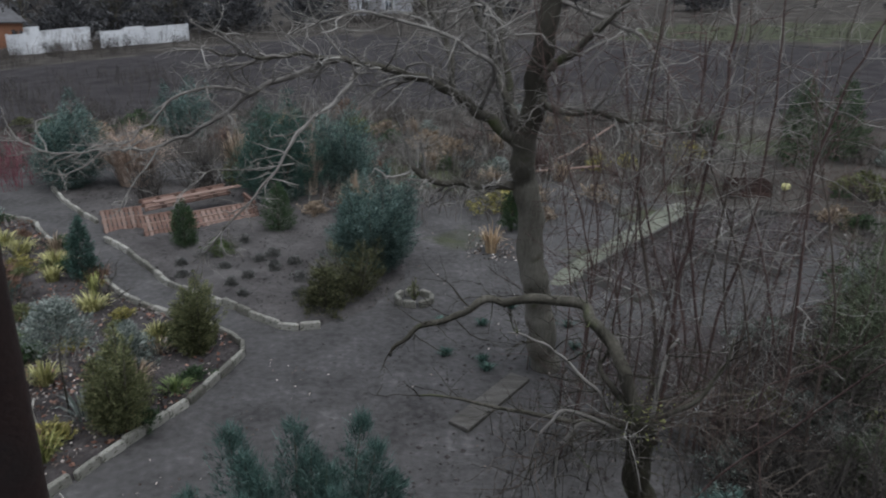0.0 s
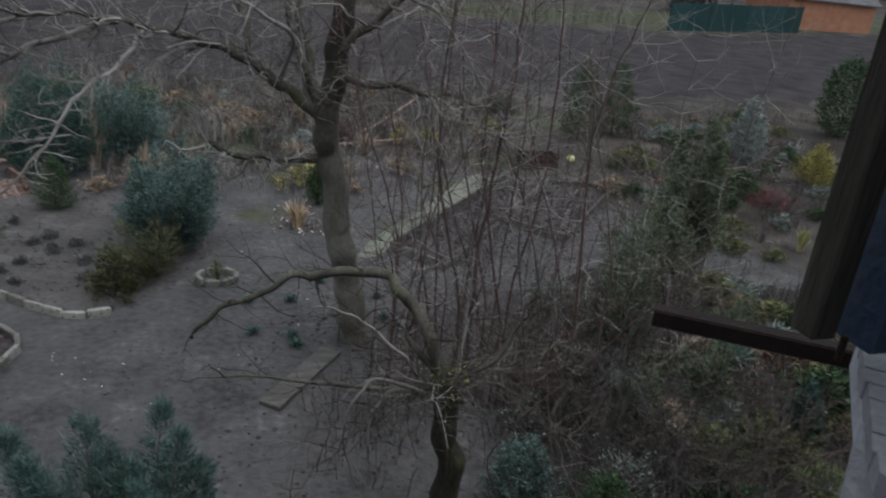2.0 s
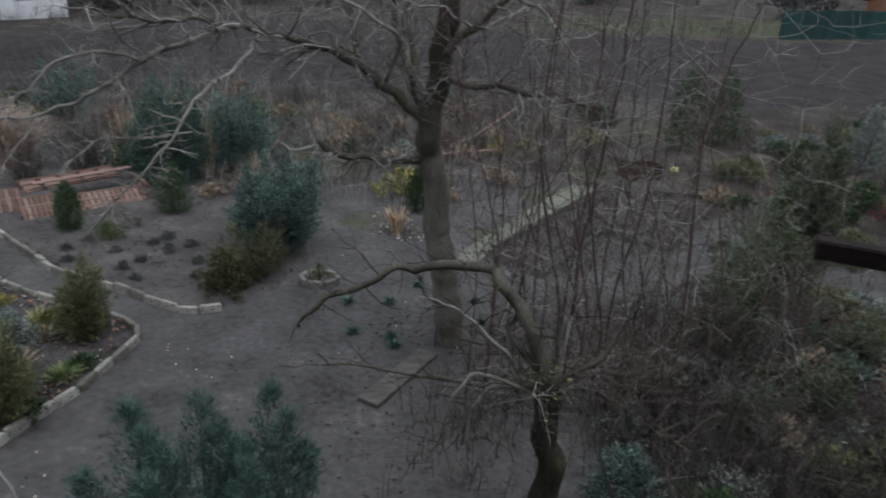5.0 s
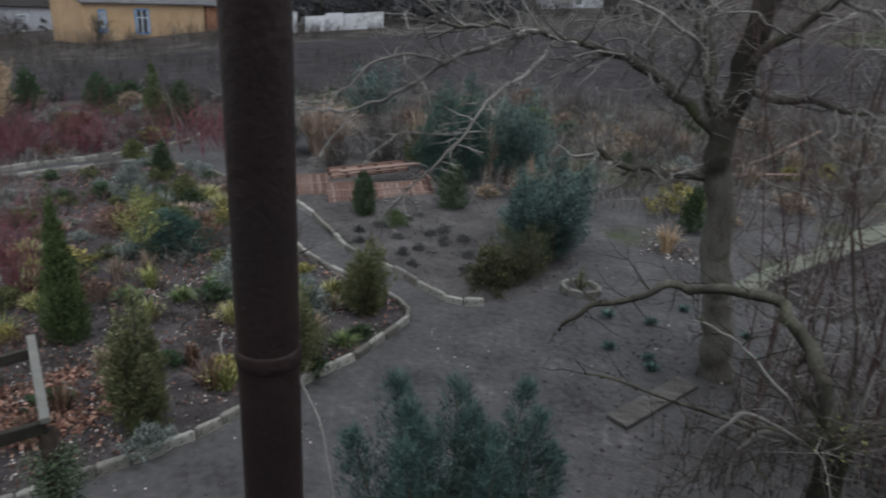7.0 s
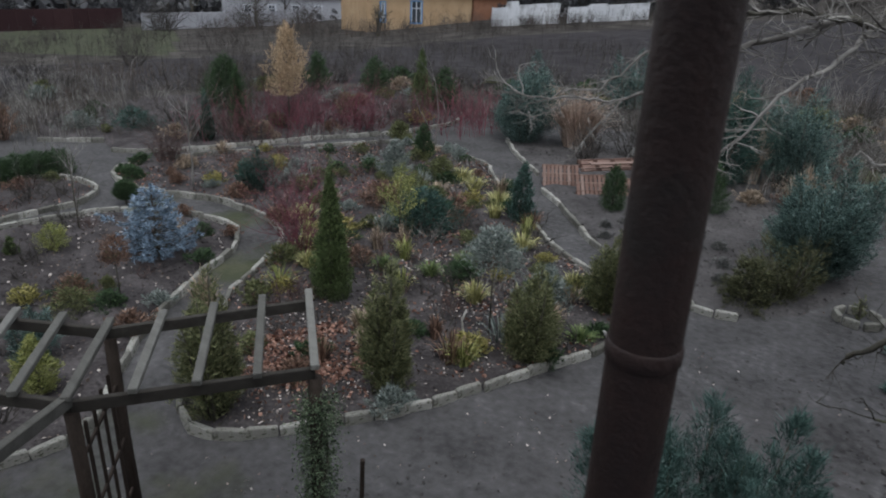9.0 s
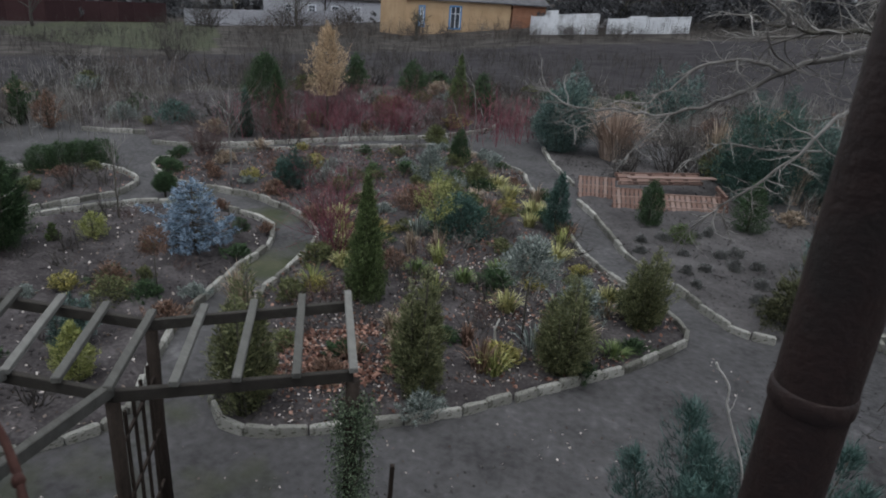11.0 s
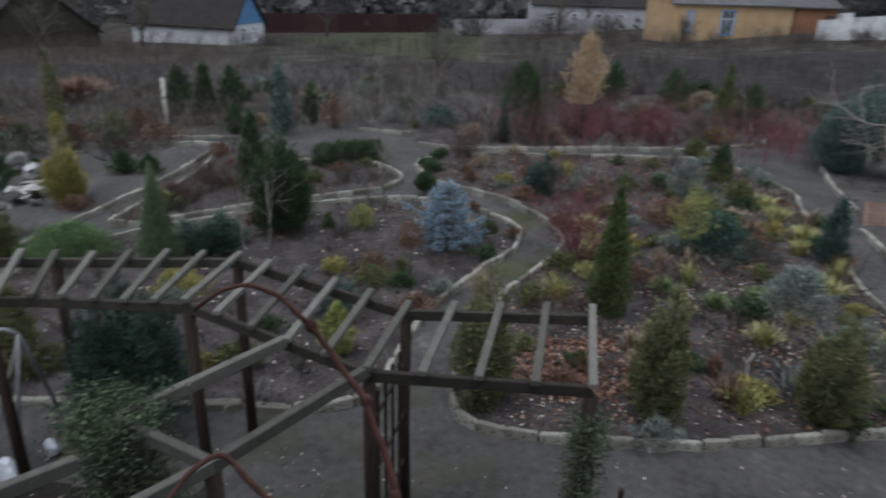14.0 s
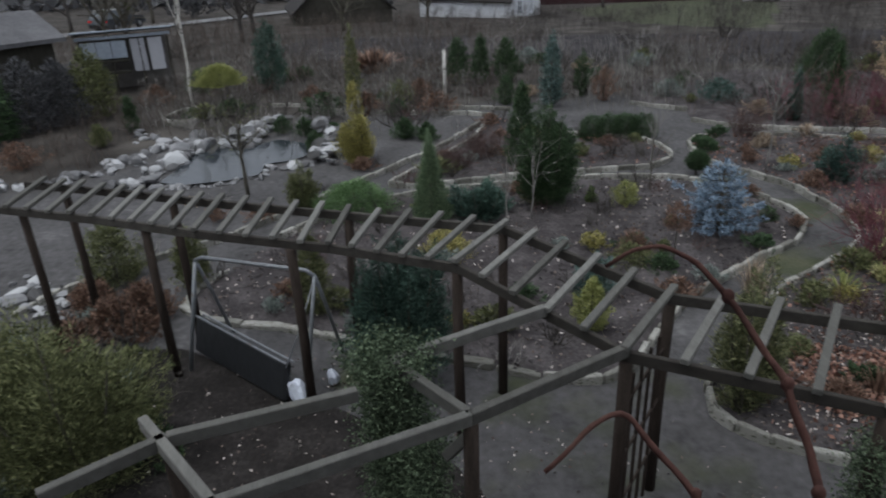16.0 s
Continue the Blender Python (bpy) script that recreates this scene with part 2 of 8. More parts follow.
CRATEWOOD = material("dark_red_box_wood", (0.03, 0.02, 0.018), 0.85, tones=((0.05, 0.032, 0.028), (0.08, 0.05, 0.043)), scale=5, bump=0.6, each=0.4)
GREENFENCE = material("green_fence", (0.013, 0.034, 0.036), 0.7, tones=((0.018, 0.045, 0.047), (0.024, 0.056, 0.057)), scale=1.5, each=0.4)
GLASS = material("window_glass", (0.06, 0.07, 0.085), 0.12, scale=1)
WINWHITE = material("white_window_paint", (0.68, 0.70, 0.74), 0.5, scale=3)
WINBLUE = material("sky_blue_paint", (0.10, 0.24, 0.46), 0.6, scale=3)
METALSHEET = material("pale_sheet_metal", (0.22, 0.26, 0.31), 0.6, metal=0.1, tones=((0.30, 0.34, 0.40), (0.36, 0.40, 0.46)), scale=1.5)
PLASTIC = material("clear_plastic", (0.55, 0.58, 0.66), 0.3, scale=8)
WATER = material("pond_water", (0.03, 0.036, 0.042), 0.07, scale=2, bump=0.3, bump_scale=5)
WATER.node_tree.nodes["Principled BSDF"].inputs["Specular IOR Level"].default_value = 0.5

THUJA = leaf_mat("thuja_green", (0.019, 0.029, 0.012), (0.042, 0.059, 0.024), (0.075, 0.095, 0.042))
JUNIPERSOFT = leaf_mat("soft_juniper", (0.02, 0.04, 0.035), (0.033, 0.06, 0.053), (0.052, 0.082, 0.074))
THUJADARK = leaf_mat("thuja_dark", (0.011, 0.02, 0.01), (0.021, 0.037, 0.018), (0.037, 0.057, 0.028))
OLIVE = leaf_mat("thuja_olive", (0.025, 0.03, 0.014), (0.053, 0.058, 0.027), (0.092, 0.095, 0.047))
JUNIPER = leaf_mat("juniper_blue", (0.014, 0.028, 0.025), (0.031, 0.053, 0.048), (0.095, 0.13, 0.12))
JUNIPERDARK = leaf_mat("juniper_dark", (0.011, 0.023, 0.019), (0.022, 0.043, 0.036), (0.044, 0.073, 0.062))
SPRUCE = leaf_mat("spruce_blue", (0.052, 0.075, 0.097), (0.10, 0.135, 0.175), (0.165, 0.21, 0.26))
CONEGREEN = leaf_mat("grey_green_needles", (0.03, 0.046, 0.026), (0.058, 0.083, 0.048), (0.095, 0.125, 0.075))
YELLOW = leaf_mat("yellow_green", (0.055, 0.053, 0.018), (0.115, 0.105, 0.036), (0.21, 0.185, 0.07))
PLUME = leaf_mat("salmon_plume", (0.14, 0.10, 0.08), (0.185, 0.138, 0.112), (0.23, 0.18, 0.15))
GOLD = leaf_mat("golden_leaf", (0.155, 0.11, 0.068), (0.225, 0.165, 0.108), (0.29, 0.225, 0.155))
STRAW = leaf_mat("straw", (0.08, 0.06, 0.043), (0.13, 0.10, 0.073), (0.20, 0.16, 0.125))
RUSSET = leaf_mat("russet_leaf", (0.045, 0.028, 0.021), (0.078, 0.048, 0.036), (0.125, 0.08, 0.06))
PALEGRASS = leaf_mat("pale_grass", (0.10, 0.10, 0.043), (0.165, 0.158, 0.07), (0.24, 0.228, 0.115))
GREENGRASS = leaf_mat("green_grass", (0.03, 0.045, 0.018), (0.05, 0.07, 0.028), (0.085, 0.105, 0.046))
GREYLEAF = leaf_mat("grey_leaf", (0.05, 0.062, 0.056), (0.09, 0.105, 0.096), (0.15, 0.165, 0.155))
BROWNSTEM = material("dry_brown_stem", (0.05, 0.04, 0.035), 0.85, tones=((0.094, 0.076, 0.066), (0.165, 0.138, 0.12)), scale=1.6, island=0.5)
IVY = leaf_mat("climber_leaf", (0.018, 0.026, 0.016), (0.033, 0.045, 0.027), (0.062, 0.08, 0.05))
TEALCONE = leaf_mat("teal_needles", (0.013, 0.025, 0.019), (0.024, 0.043, 0.034), (0.042, 0.067, 0.054))
# near-black soil colour for the sheets below the arbour and the shrubs
DARKSOIL = material("very_dark_soil", (0.012, 0.0105, 0.01), 0.95, tones=((0.023, 0.02, 0.019), (0.047, 0.042, 0.04)), scale=2.2, bump=1.0, bump_scale=22)
FEATHER = leaf_mat("feathery_olive", (0.032, 0.037, 0.018), (0.064, 0.069, 0.035), (0.108, 0.11, 0.058))
BRIGHTGREEN = leaf_mat("bright_juniper", (0.022, 0.042, 0.017), (0.046, 0.08, 0.033), (0.08, 0.125, 0.055))
SOFTGREEN = leaf_mat("soft_grey_green", (0.026, 0.034, 0.02), (0.046, 0.056, 0.035), (0.078, 0.09, 0.06))
LAVCUSHION = leaf_mat("lavender_cushion", (0.045, 0.045, 0.044), (0.07, 0.07, 0.068), (0.11, 0.11, 0.106))
BRONZE = leaf_mat("bronze_olive", (0.02, 0.022, 0.012), (0.036, 0.038, 0.02), (0.064, 0.064, 0.036))
ASPHALT = material("worn_asphalt", (0.13, 0.13, 0.135), 0.9, tones=((0.18, 0.18, 0.185), (0.24, 0.24, 0.245)), scale=1.0, bump=0.3)
CARPAINT = material("dark_car_paint", (0.05, 0.054, 0.06), 0.25, scale=3)
CARGLASS = material("car_glass", (0.05, 0.057, 0.066), 0.1, scale=2)
TAILRED = material("red_lamp_glass", (0.45, 0.02, 0.02), 0.25, scale=8)
RUBBER = material("tyre_rubber", (0.02, 0.02, 0.02), 0.85, scale=8)
PALEBARK = material("trunk_bark", (0.085, 0.078, 0.066), 0.9, tones=((0.145, 0.136, 0.118), (0.21, 0.20, 0.178)), scale=5, bump=1.0, bump_scale=26, stretch=(1, 1, 0.3), wear=((0.07, 0.072, 0.045), 4.0, 0.6))


def blacken(mat, low, high, colour):
    """Mixes a darker colour into the bark from some height up, with a ragged lower edge."""
    n, l = mat.node_tree.nodes, mat.node_tree.links
    bsdf = n["Principled BSDF"]
    co, xyz, no = n.new("ShaderNodeTexCoord"), n.new("ShaderNodeSeparateXYZ"), n.new("ShaderNodeTexNoise")
    no.inputs["Scale"].default_value, no.inputs["Detail"].default_value = 3.0, 6
    l.new(co.outputs["Object"], xyz.inputs[0])
    l.new(co.outputs["Object"], no.inputs["Vector"])
    add, rng_ = n.new("ShaderNodeMath"), n.new("ShaderNodeMapRange")
    add.operation = "MULTIPLY_ADD"
    l.new(no.outputs["Fac"], add.inputs[0])
    add.inputs[1].default_value = 1.6
    l.new(xyz.outputs["Z"], add.inputs[2])
    rng_.inputs["From Min"].default_value, rng_.inputs["From Max"].default_value = low + 0.8, high + 0.8
    l.new(add.outputs[0], rng_.inputs["Value"])
    mix = n.new("ShaderNodeMix")
    mix.data_type = "RGBA"
    old = bsdf.inputs["Base Color"].links[0].from_socket
    l.new(rng_.outputs["Result"], mix.inputs[0])
    l.new(old, mix.inputs[6])
    mix.inputs[7].default_value = (*colour, 1)
    l.new(mix.outputs[2], bsdf.inputs["Base Color"])


# upper trunk darker than its foot
blacken(PALEBARK, 2.5, 3.6, (0.05, 0.046, 0.038))
MOSSPATH = material("mossy_path", (0.09, 0.095, 0.075), 0.95, tones=((0.15, 0.155, 0.125), (0.21, 0.21, 0.18)), scale=1.4, bump=0.6, bump_scale=30)
LAVENDER = leaf_mat("lavender_grey", (0.02, 0.02, 0.022), (0.036, 0.036, 0.039), (0.065, 0.065, 0.068))
LIME = leaf_mat("lime_leaf", (0.06, 0.07, 0.022), (0.11, 0.12, 0.042), (0.19, 0.19, 0.08))
LITTER = leaf_mat("fallen_leaf", (0.042, 0.031, 0.027), (0.088, 0.07, 0.061), (0.235, 0.212, 0.198), 0.8)
LITTERRED = leaf_mat("fallen_red_leaf", (0.05, 0.026, 0.02), (0.092, 0.047, 0.036), (0.15, 0.09, 0.07), 0.8)


# ---- ground ----
def lift(x, y):
    """Height of the land: level in the garden, rising to the north-east, falling to the west."""
    k = np.maximum(0.0, y + 0.6 * x - 20)
    q = np.maximum(0.0, -0.95 * x + 0.3 * y - 24)
    return 0.07 * k * k / (k + 4) - 0.06 * q * q / (q + 4)


def inside(x, y, poly):
    """Which of the points lie in the polygon."""
    hit = np.zeros(np.shape(x), bool)
    for (x1, y1), (x2, y2) in zip(poly, poly[1:] + poly[:1]):
        hit ^= ((y1 > y) != (y2 > y)) & (x < (x2 - x1) * (y - y1) / (y2 - y1 + 1e-12) + x1)
    return hit


def wobble(x, y, s=1.0):
    return 0.5 * np.sin(1.7 * s * x + 2.3 * s * y) + 0.3 * np.sin(4.1 * s * x - 3.3 * s * y + 1) + 0.2 * np.sin(9.3 * s * x + 7.1 * s * y + 2)


FIELD = [(-44, 0), (-39, 10.5), (-36, 19), (-33.8, 29), (-30.5, 42), (-28, 46), (-10, 56), (15, 50), (31, 47), (70, 55), (75, 30), (29, 27), (16, 28), (2, 30), (-8, 30), (-15, 27), (-19, 22.5), (-24, 15), (-26.5, 10), (-30, 2), (-36, -3)]
LAWN = [(-37, 25), (-41, 22), (-48, 20), (-67, 24), (-82, 40), (-76, 52), (-58, 40)]
STRIP = [(12, 52), (32, 49), (70, 56), (80, 66), (34, 61), (16, 60)]

radius = np.r_[0.0, 0.3 * 1.028 ** np.arange(1, 285)]
radius = np.r_[radius[radius < 4], np.arange(4, 30, 0.22), 30 * 1.035 ** np.arange(1, 100)]
angle = np.linspace(0, 2 * np.pi, 400, endpoint=False)
rr, aa = np.meshgrid(radius[1:], angle, indexing="ij")
gx, gy = (rr * np.cos(aa) - 4).ravel(), (rr * np.sin(aa) + 5).ravel()
near_fade = np.clip(1 - np.hypot(gx, gy) / 60, 0, 1)
gz = lift(gx, gy) + 0.018 * wobble(gx, gy) * near_fade + 0.008 * wobble(gx, gy, 4.0) * near_fade
in_field = inside(gx + 0.5 * wobble(gx, gy, 0.6), gy + 0.5 * wobble(gy, gx, 0.6), FIELD)
gz += np.where(in_field, 0.018 * np.sin(5.2 * (gy * 0.9 + gx * 0.3)), 0)
ground_geo = Geo()
m_, n_ = rr.shape
i_ = np.arange(m_ - 1)[:, None] * n_
j_ = np.arange(n_)[None]
k_ = (j_ + 1) % n_
ground_geo.add(np.stack([gx, gy, gz], 1), [np.stack([i_ + j_, i_ + n_ + j_, i_ + n_ + k_, i_ + k_], -1).reshape(-1, 4), np.arange(n_)[None]])

GROUND = bpy.data.materials.new("ground")
GROUND.use_nodes = True


def ground_material():
    n, l = GROUND.node_tree.nodes, GROUND.node_tree.links
    bsdf = n["Principled BSDF"]
    bsdf.inputs["Roughness"].default_value = 0.95
    bsdf.inputs["Specular IOR Level"].default_value = 0.1
    co = n.new("ShaderNodeTexCoord")

    def noise_at(scale, detail=6):
        t = n.new("ShaderNodeTexNoise")
        t.inputs["Scale"].default_value, t.inputs["Detail"].default_value = scale, detail
        l.new(co.outputs["Object"], t.inputs["Vector"])
        return t.outputs["Fac"]

    def ramp(src, *stops):
        r = n.new("ShaderNodeValToRGB")
        e = r.color_ramp.elements
        e[0].position, e[0].color = stops[0][0], (*stops[0][1], 1)
        e[1].position, e[1].color = stops[-1][0], (*stops[-1][1], 1)
        for p, c in stops[1:-1]:
            e.new(p).color = (*c, 1)
        l.new(src, r.inputs[0])
        return r.outputs[0]

    def mix(fac, a, b):
        m = n.new("ShaderNodeMix")
        m.data_type = "RGBA"
        l.new(fac, m.inputs[0])
        l.new(a, m.inputs[6])
        l.new(b, m.inputs[7])
        return m.outputs[2]

    def zone(name, spread, scale):
        """The painted zone, with an edge broken up by noise."""
        at = n.new("ShaderNodeAttribute")
        at.attribute_name = name
        add = n.new("ShaderNodeMath")
        add.operation = "MULTIPLY_ADD"
        l.new(noise_at(scale), add.inputs[0])
        add.inputs[1].default_value = spread
        l.new(at.outputs["Fac"], add.inputs[2])
        sub = n.new("ShaderNodeMath")
        sub.operation = "SUBTRACT"
        l.new(add.outputs[0], sub.inputs[0])
        sub.inputs[1].default_value = 0.5 + spread / 2
        big = n.new("ShaderNodeMath")
        big.operation = "MULTIPLY_ADD"
        big.use_clamp = True
        l.new(sub.outputs[0], big.inputs[0])
        big.inputs[1].default_value, big.inputs[2].default_value = 4.0, 0.5
        return big.outputs[0]

    grit = n.new("ShaderNodeMix")
    grit.data_type = "FLOAT"
    grit.inputs[0].default_value = 0.45
    l.new(noise_at(1.1, 9), grit.inputs[2])
    l.new(noise_at(9.0, 10), grit.inputs[3])
    sand = ramp(grit.outputs[0], (0.34, (0.045, 0.043, 0.044)), (0.47, (0.073, 0.07, 0.071)), (0.58, (0.094, 0.09, 0.092)), (0.70, (0.15, 0.144, 0.146)))
    field = ramp(noise_at(0.9, 9), (0.3, (0.022, 0.02, 0.022)), (0.7, (0.05, 0.045, 0.047)))
    dry = ramp(noise_at(0.6, 10), (0.3, (0.025, 0.022, 0.02)), (0.5, (0.05, 0.044, 0.04)), (0.7, (0.092, 0.083, 0.075)))
    green = ramp(noise_at(1.6, 9), (0.3, (0.036, 0.041, 0.026)), (0.55, (0.062, 0.067, 0.042)), (0.75, (0.10, 0.098, 0.066)))
    c = mix(zone("dry", 0.8, 0.8), sand, dry)
    c = mix(zone("field", 0.4, 0.7), c, field)
    c = mix(zone("green", 1.0, 1.3), c, green)
    l.new(c, bsdf.inputs["Base Color"])
    b = n.new("ShaderNodeBump")
    b.inputs["Strength"].default_value, b.inputs["Distance"].default_value = 0.8, 0.03
    l.new(noise_at(16, 8), b.inputs["Height"])
    l.new(b.outputs[0], bsdf.inputs["Normal"])


ground_material()
ground = part("ground", ground_geo, GROUND, smooth=True)
tagged(ground, "grey-brown trodden garden soil running out into dark ploughed field", "ground", kind="structure")


def zone_values(name, values):
    at = ground.data.attributes.new(name, "FLOAT", "POINT")
    at.data.foreach_set("value", values.astype(np.float32))


def blob(cx, cy, r):
    return np.clip(1.3 - np.hypot(gx - cx, gy - cy) / r, 0, 1)


zone_values("field", in_field.astype(float))
zone_values("dry", np.clip((np.hypot(gx + 4, gy - 5) - 14.5) / 4, 0, 1) * (1 - in_field))
green = np.maximum.reduce([inside(gx, gy, LAWN) * 1.0, inside(gx, gy, STRIP) * 1.0, 0.75 * blob(-0.3, 20.5, 3.2), 0.8 * blob(10.5, 24, 1.9), 0.7 * blob(7, 19.3, 1.3), 0.65 * blob(5, 16.8, 1.3), 0.6 * blob(3.2, 13.8, 1.0), 0.45 * blob(-5.6, 2.4, 1.9), 0.5 * blob(-9.2, 7.2, 0.9), 0.3 * blob(-4.3, 3.8, 1.1), 0.55 * blob(0.3, 14.5, 1.2), 0.5 * blob(7.5, 8.5, 2.0), 0.5 * blob(6.5, 5.2, 1.5), 0.6 * blob(-8.6, 6.6, 1.0), 0.55 * blob(-10.5, 8.1, 0.9), 0.55 * blob(-12.6, 7.6, 0.8), 0.6 * blob(-14.6, 7.0, 1.0), 0.45 * blob(-6.6, 1.9, 1.6), 0.35 * blob(-5.0, 3.1, 1.1), 0.55 * blob(-7.7, 0.2, 1.0), 0.45 * blob(-2.0, 4.0, 1.4)])
zone_values("green", green)


# ---- beds and their stone edging ----
def resample(pts, step):
    pts = np.asarray(pts, float)
    seg = np.r_[0, np.cumsum(np.hypot(*np.diff(pts, axis=0).T))]
    # rounded corners
    fine = np.linspace(0, seg[-1], max(8, int(seg[-1] / 0.05)))
    p = np.stack([np.interp(fine, seg, pts[:, i]) for i in (0, 1)], 1)
    for _ in range(6):
        p[1:-1] = (p[:-2] + 2 * p[1:-1] + p[2:]) / 4
    n = max(1, round(seg[-1] / step))
    s = np.r_[0, np.cumsum(np.hypot(*np.diff(p, axis=0).T))]
    t = np.linspace(0, s[-1], n + 1)
    return np.stack([np.interp(t, s, p[:, i]) for i in (0, 1)], 1)


stone_meshes = []
for seed in range(6):
    rng = np.random.default_rng(seed)
    g_ = Geo()
    box(g_, (0, 0, 0), (1, 1, 1), None, 0.09)
    g_.v[0] = g_.v[0] * (1 + rng.uniform(-0.06, 0.06, g_.v[0].shape))
    stone_meshes.append(g_.mesh("stone", STONE))


def edging(pts, label, step=0.34, width=0.072, height=0.165, seed=0):
    """A row of single kerb stones along a line."""
    rng = np.random.default_rng(seed)
    row = thing("stone_edging", (*pts[0], 0), label, "garden edging", "stone edging of the beds", "structure")
    p = resample(pts, step)
    for a, b in zip(p, p[1:]):
        c, d = (a + b) / 2, b - a
        ob = new("stone", stone_meshes[rng.integers(6)])
        ob.parent = row
        z = float(lift(c[0], c[1])) + height / 2 - 0.05 + rng.normal(0, 0.008)
        m = Matrix.LocRotScale((c[0] + rng.normal(0, 0.008), c[1] + rng.normal(0, 0.008), z), Euler((rng.normal(0, 0.05), rng.normal(0, 0.03), math.atan2(d[1], d[0]) + rng.normal(0, 0.04))), (np.hypot(*d) * rng.uniform(0.9, 0.985), width * rng.uniform(0.85, 1.15), height))
        ob.matrix_basis = row.matrix_world.inverted() @ m
    return row


def bed(poly, label, rise=0.05, mat=None, step=0.13, seed=0):
    """Loose soil that fills a bed, uneven and slightly domed."""
    poly = [tuple(p) for p in resample(poly + poly[:1], 0.2)[:-1]]
    a = np.array(poly)
    xs, ys = np.arange(a[:, 0].min(), a[:, 0].max() + step, step), np.arange(a[:, 1].min(), a[:, 1].max() + step, step)
    x, y = np.meshgrid(xs, ys, indexing="ij")
    rng = np.random.default_rng(seed)
    z = rise + 0.025 * wobble(x, y) + 0.012 * wobble(x, y, 3.7) + rng.normal(0, 0.008, x.shape)
    keep = inside(x[:-1, :-1] + step / 2, y[:-1, :-1] + step / 2, poly)
    idx = np.arange(x.size).reshape(x.shape)
    f = np.stack([idx[:-1, :-1], idx[1:, :-1], idx[1:, 1:], idx[:-1, 1:]], -1)[keep]
    used, inv = np.unique(f, return_inverse=True)
    p = np.stack([x, y, z], -1).reshape(-1, 3)[used]
    # the rim follows the outline and runs out into the ground
    count = np.bincount(inv.ravel(), minlength=len(used))
    rim = count < 4
    b = np.roll(a, -1, 0) - a
    t = np.clip(((p[:, None, :2] - a) * b).sum(-1) / (b * b).sum(-1), 0, 1)
    foot = a + t[..., None] * b
    near = np.linalg.norm(foot - p[:, None, :2], axis=-1).argmin(1)
    p[rim, :2] = foot[np.arange(len(p)), near][rim]
    p[rim, 2] = min(rise, 0.02) - 0.03
    g = Geo().add(p, inv.reshape(-1, 4))
    return tagged(part("soil_bed", g, mat or SOIL, smooth=True), label, "flower bed", kind="structure")


MID_FRONT = [(-6.45, 3.9), (-6.08, 3.6), (-5.66, 3.54), (-5.21, 3.93), (-4.66, 4.68), (-4.18, 5.4), (-3.69, 6.42), (-3.46, 7.0), (-3.1, 7.8), (-2.87, 8.69), (-2.82, 9.1), (-3.05, 9.45), (-3.42, 9.72), (-4.44, 10.2), (-5.2, 10.65), (-5.73, 11.15), (-6.45, 12.0), (-7.55, 12.9), (-8.34, 13.67), (-8.92, 14.43), (-9.85, 14.84), (-11.01, 15.06)]
MID_BACK = [(-11.01, 15.06), (-12.02, 14.9), (-12.61, 14.1), (-13.55, 12.61), (-14.69, 10.64), (-15.1, 9.6)]
MID_LEFT = [(-15.25, 8.94), (-15.15, 8.5), (-14.88, 8.1), (-14.17, 7.88), (-13.46, 7.85), (-12.75, 8.1), (-11.75, 8.48), (-11.2, 8.45), (-10.35, 8.46), (-9.67, 8.26), (-9.18, 7.93), (-8.84, 7.5), (-8.36, 6.5), (-8.13, 5.93), (-7.3, 4.95), (-6.7, 4.25), (-6.45, 3.9)]
LEFT_IN = [(-13.07, 1.03), (-13.24, 1.6), (-13.3, 4.0), (-13.16, 5.3), (-12.75, 6.6), (-12.1, 7.35), (-11.25, 7.63), (-10.7, 7.74), (-10.05, 7.66), (-9.62, 7.28), (-9.25, 6.8), (-9.05, 6.2), (-8.55, 5.28), (-8.0, 4.37), (-7.35, 3.65), (-6.75, 3.1), (-6.6, 2.75), (-6.62, 2.45), (-6.85, 2.04), (-7.21, 1.54), (-7.5, 1.05), (-8.25, -0.17), (-8.61, -0.77), (-9.1, -1.86), (-9.41, -2.19), (-9.75, -2.33), (-10.05, -2.2), (-10.6, -1.78), (-11.5, -1.2), (-12.4, -0.3), (-12.9, 0.4)]
RED_BED = [(-13.9, 1.12), (-14.82, 1.85), (-15.74, 2.75), (-16.96, 3.65), (-18.25, 4.25), (-18.7, 4.6), (-18.4, 5.0), (-17.3, 4.9), (-16.2, 6.0), (-15.53, 7.2), (-14.9, 7.42), (-14.2, 7.36), (-13.85, 7.2), (-13.5, 6.6), (-13.52, 5.9), (-13.63, 4.7), (-13.66, 3.17), (-13.6, 1.55)]
FAR_BED = [(-18.9, 8.5), (-17.7, 9.6), (-16.7, 9.2), (-16.1, 9.57), (-15.4, 10.5), (-14.54, 12.32), (-13.87, 13.77), (-12.97, 15.3), (-12.54, 16.44), (-12.37, 17.95), (-12.85, 19.2), (-13.34, 19.5), (-16, 21), (-19.5, 19.8), (-22.5, 14), (-22, 10)]
LAV_BED = [(-10.06, 17.2), (-9.09, 16.02), (-8.34, 15.25), (-7.66, 14.62), (-7.0, 13.55), (-6.3, 12.98), (-5.56, 12.18), (-4.8, 11.35), (-4.05, 10.88), (-3.5, 10.6), (-3.0, 10.22), (-2.55, 9.9), (-2.2, 9.83), (-1.88, 9.98), (-1.2, 10.7), (-0.6, 12.2), (-1, 14.5), (-3, 17.5), (-7, 18.6)]
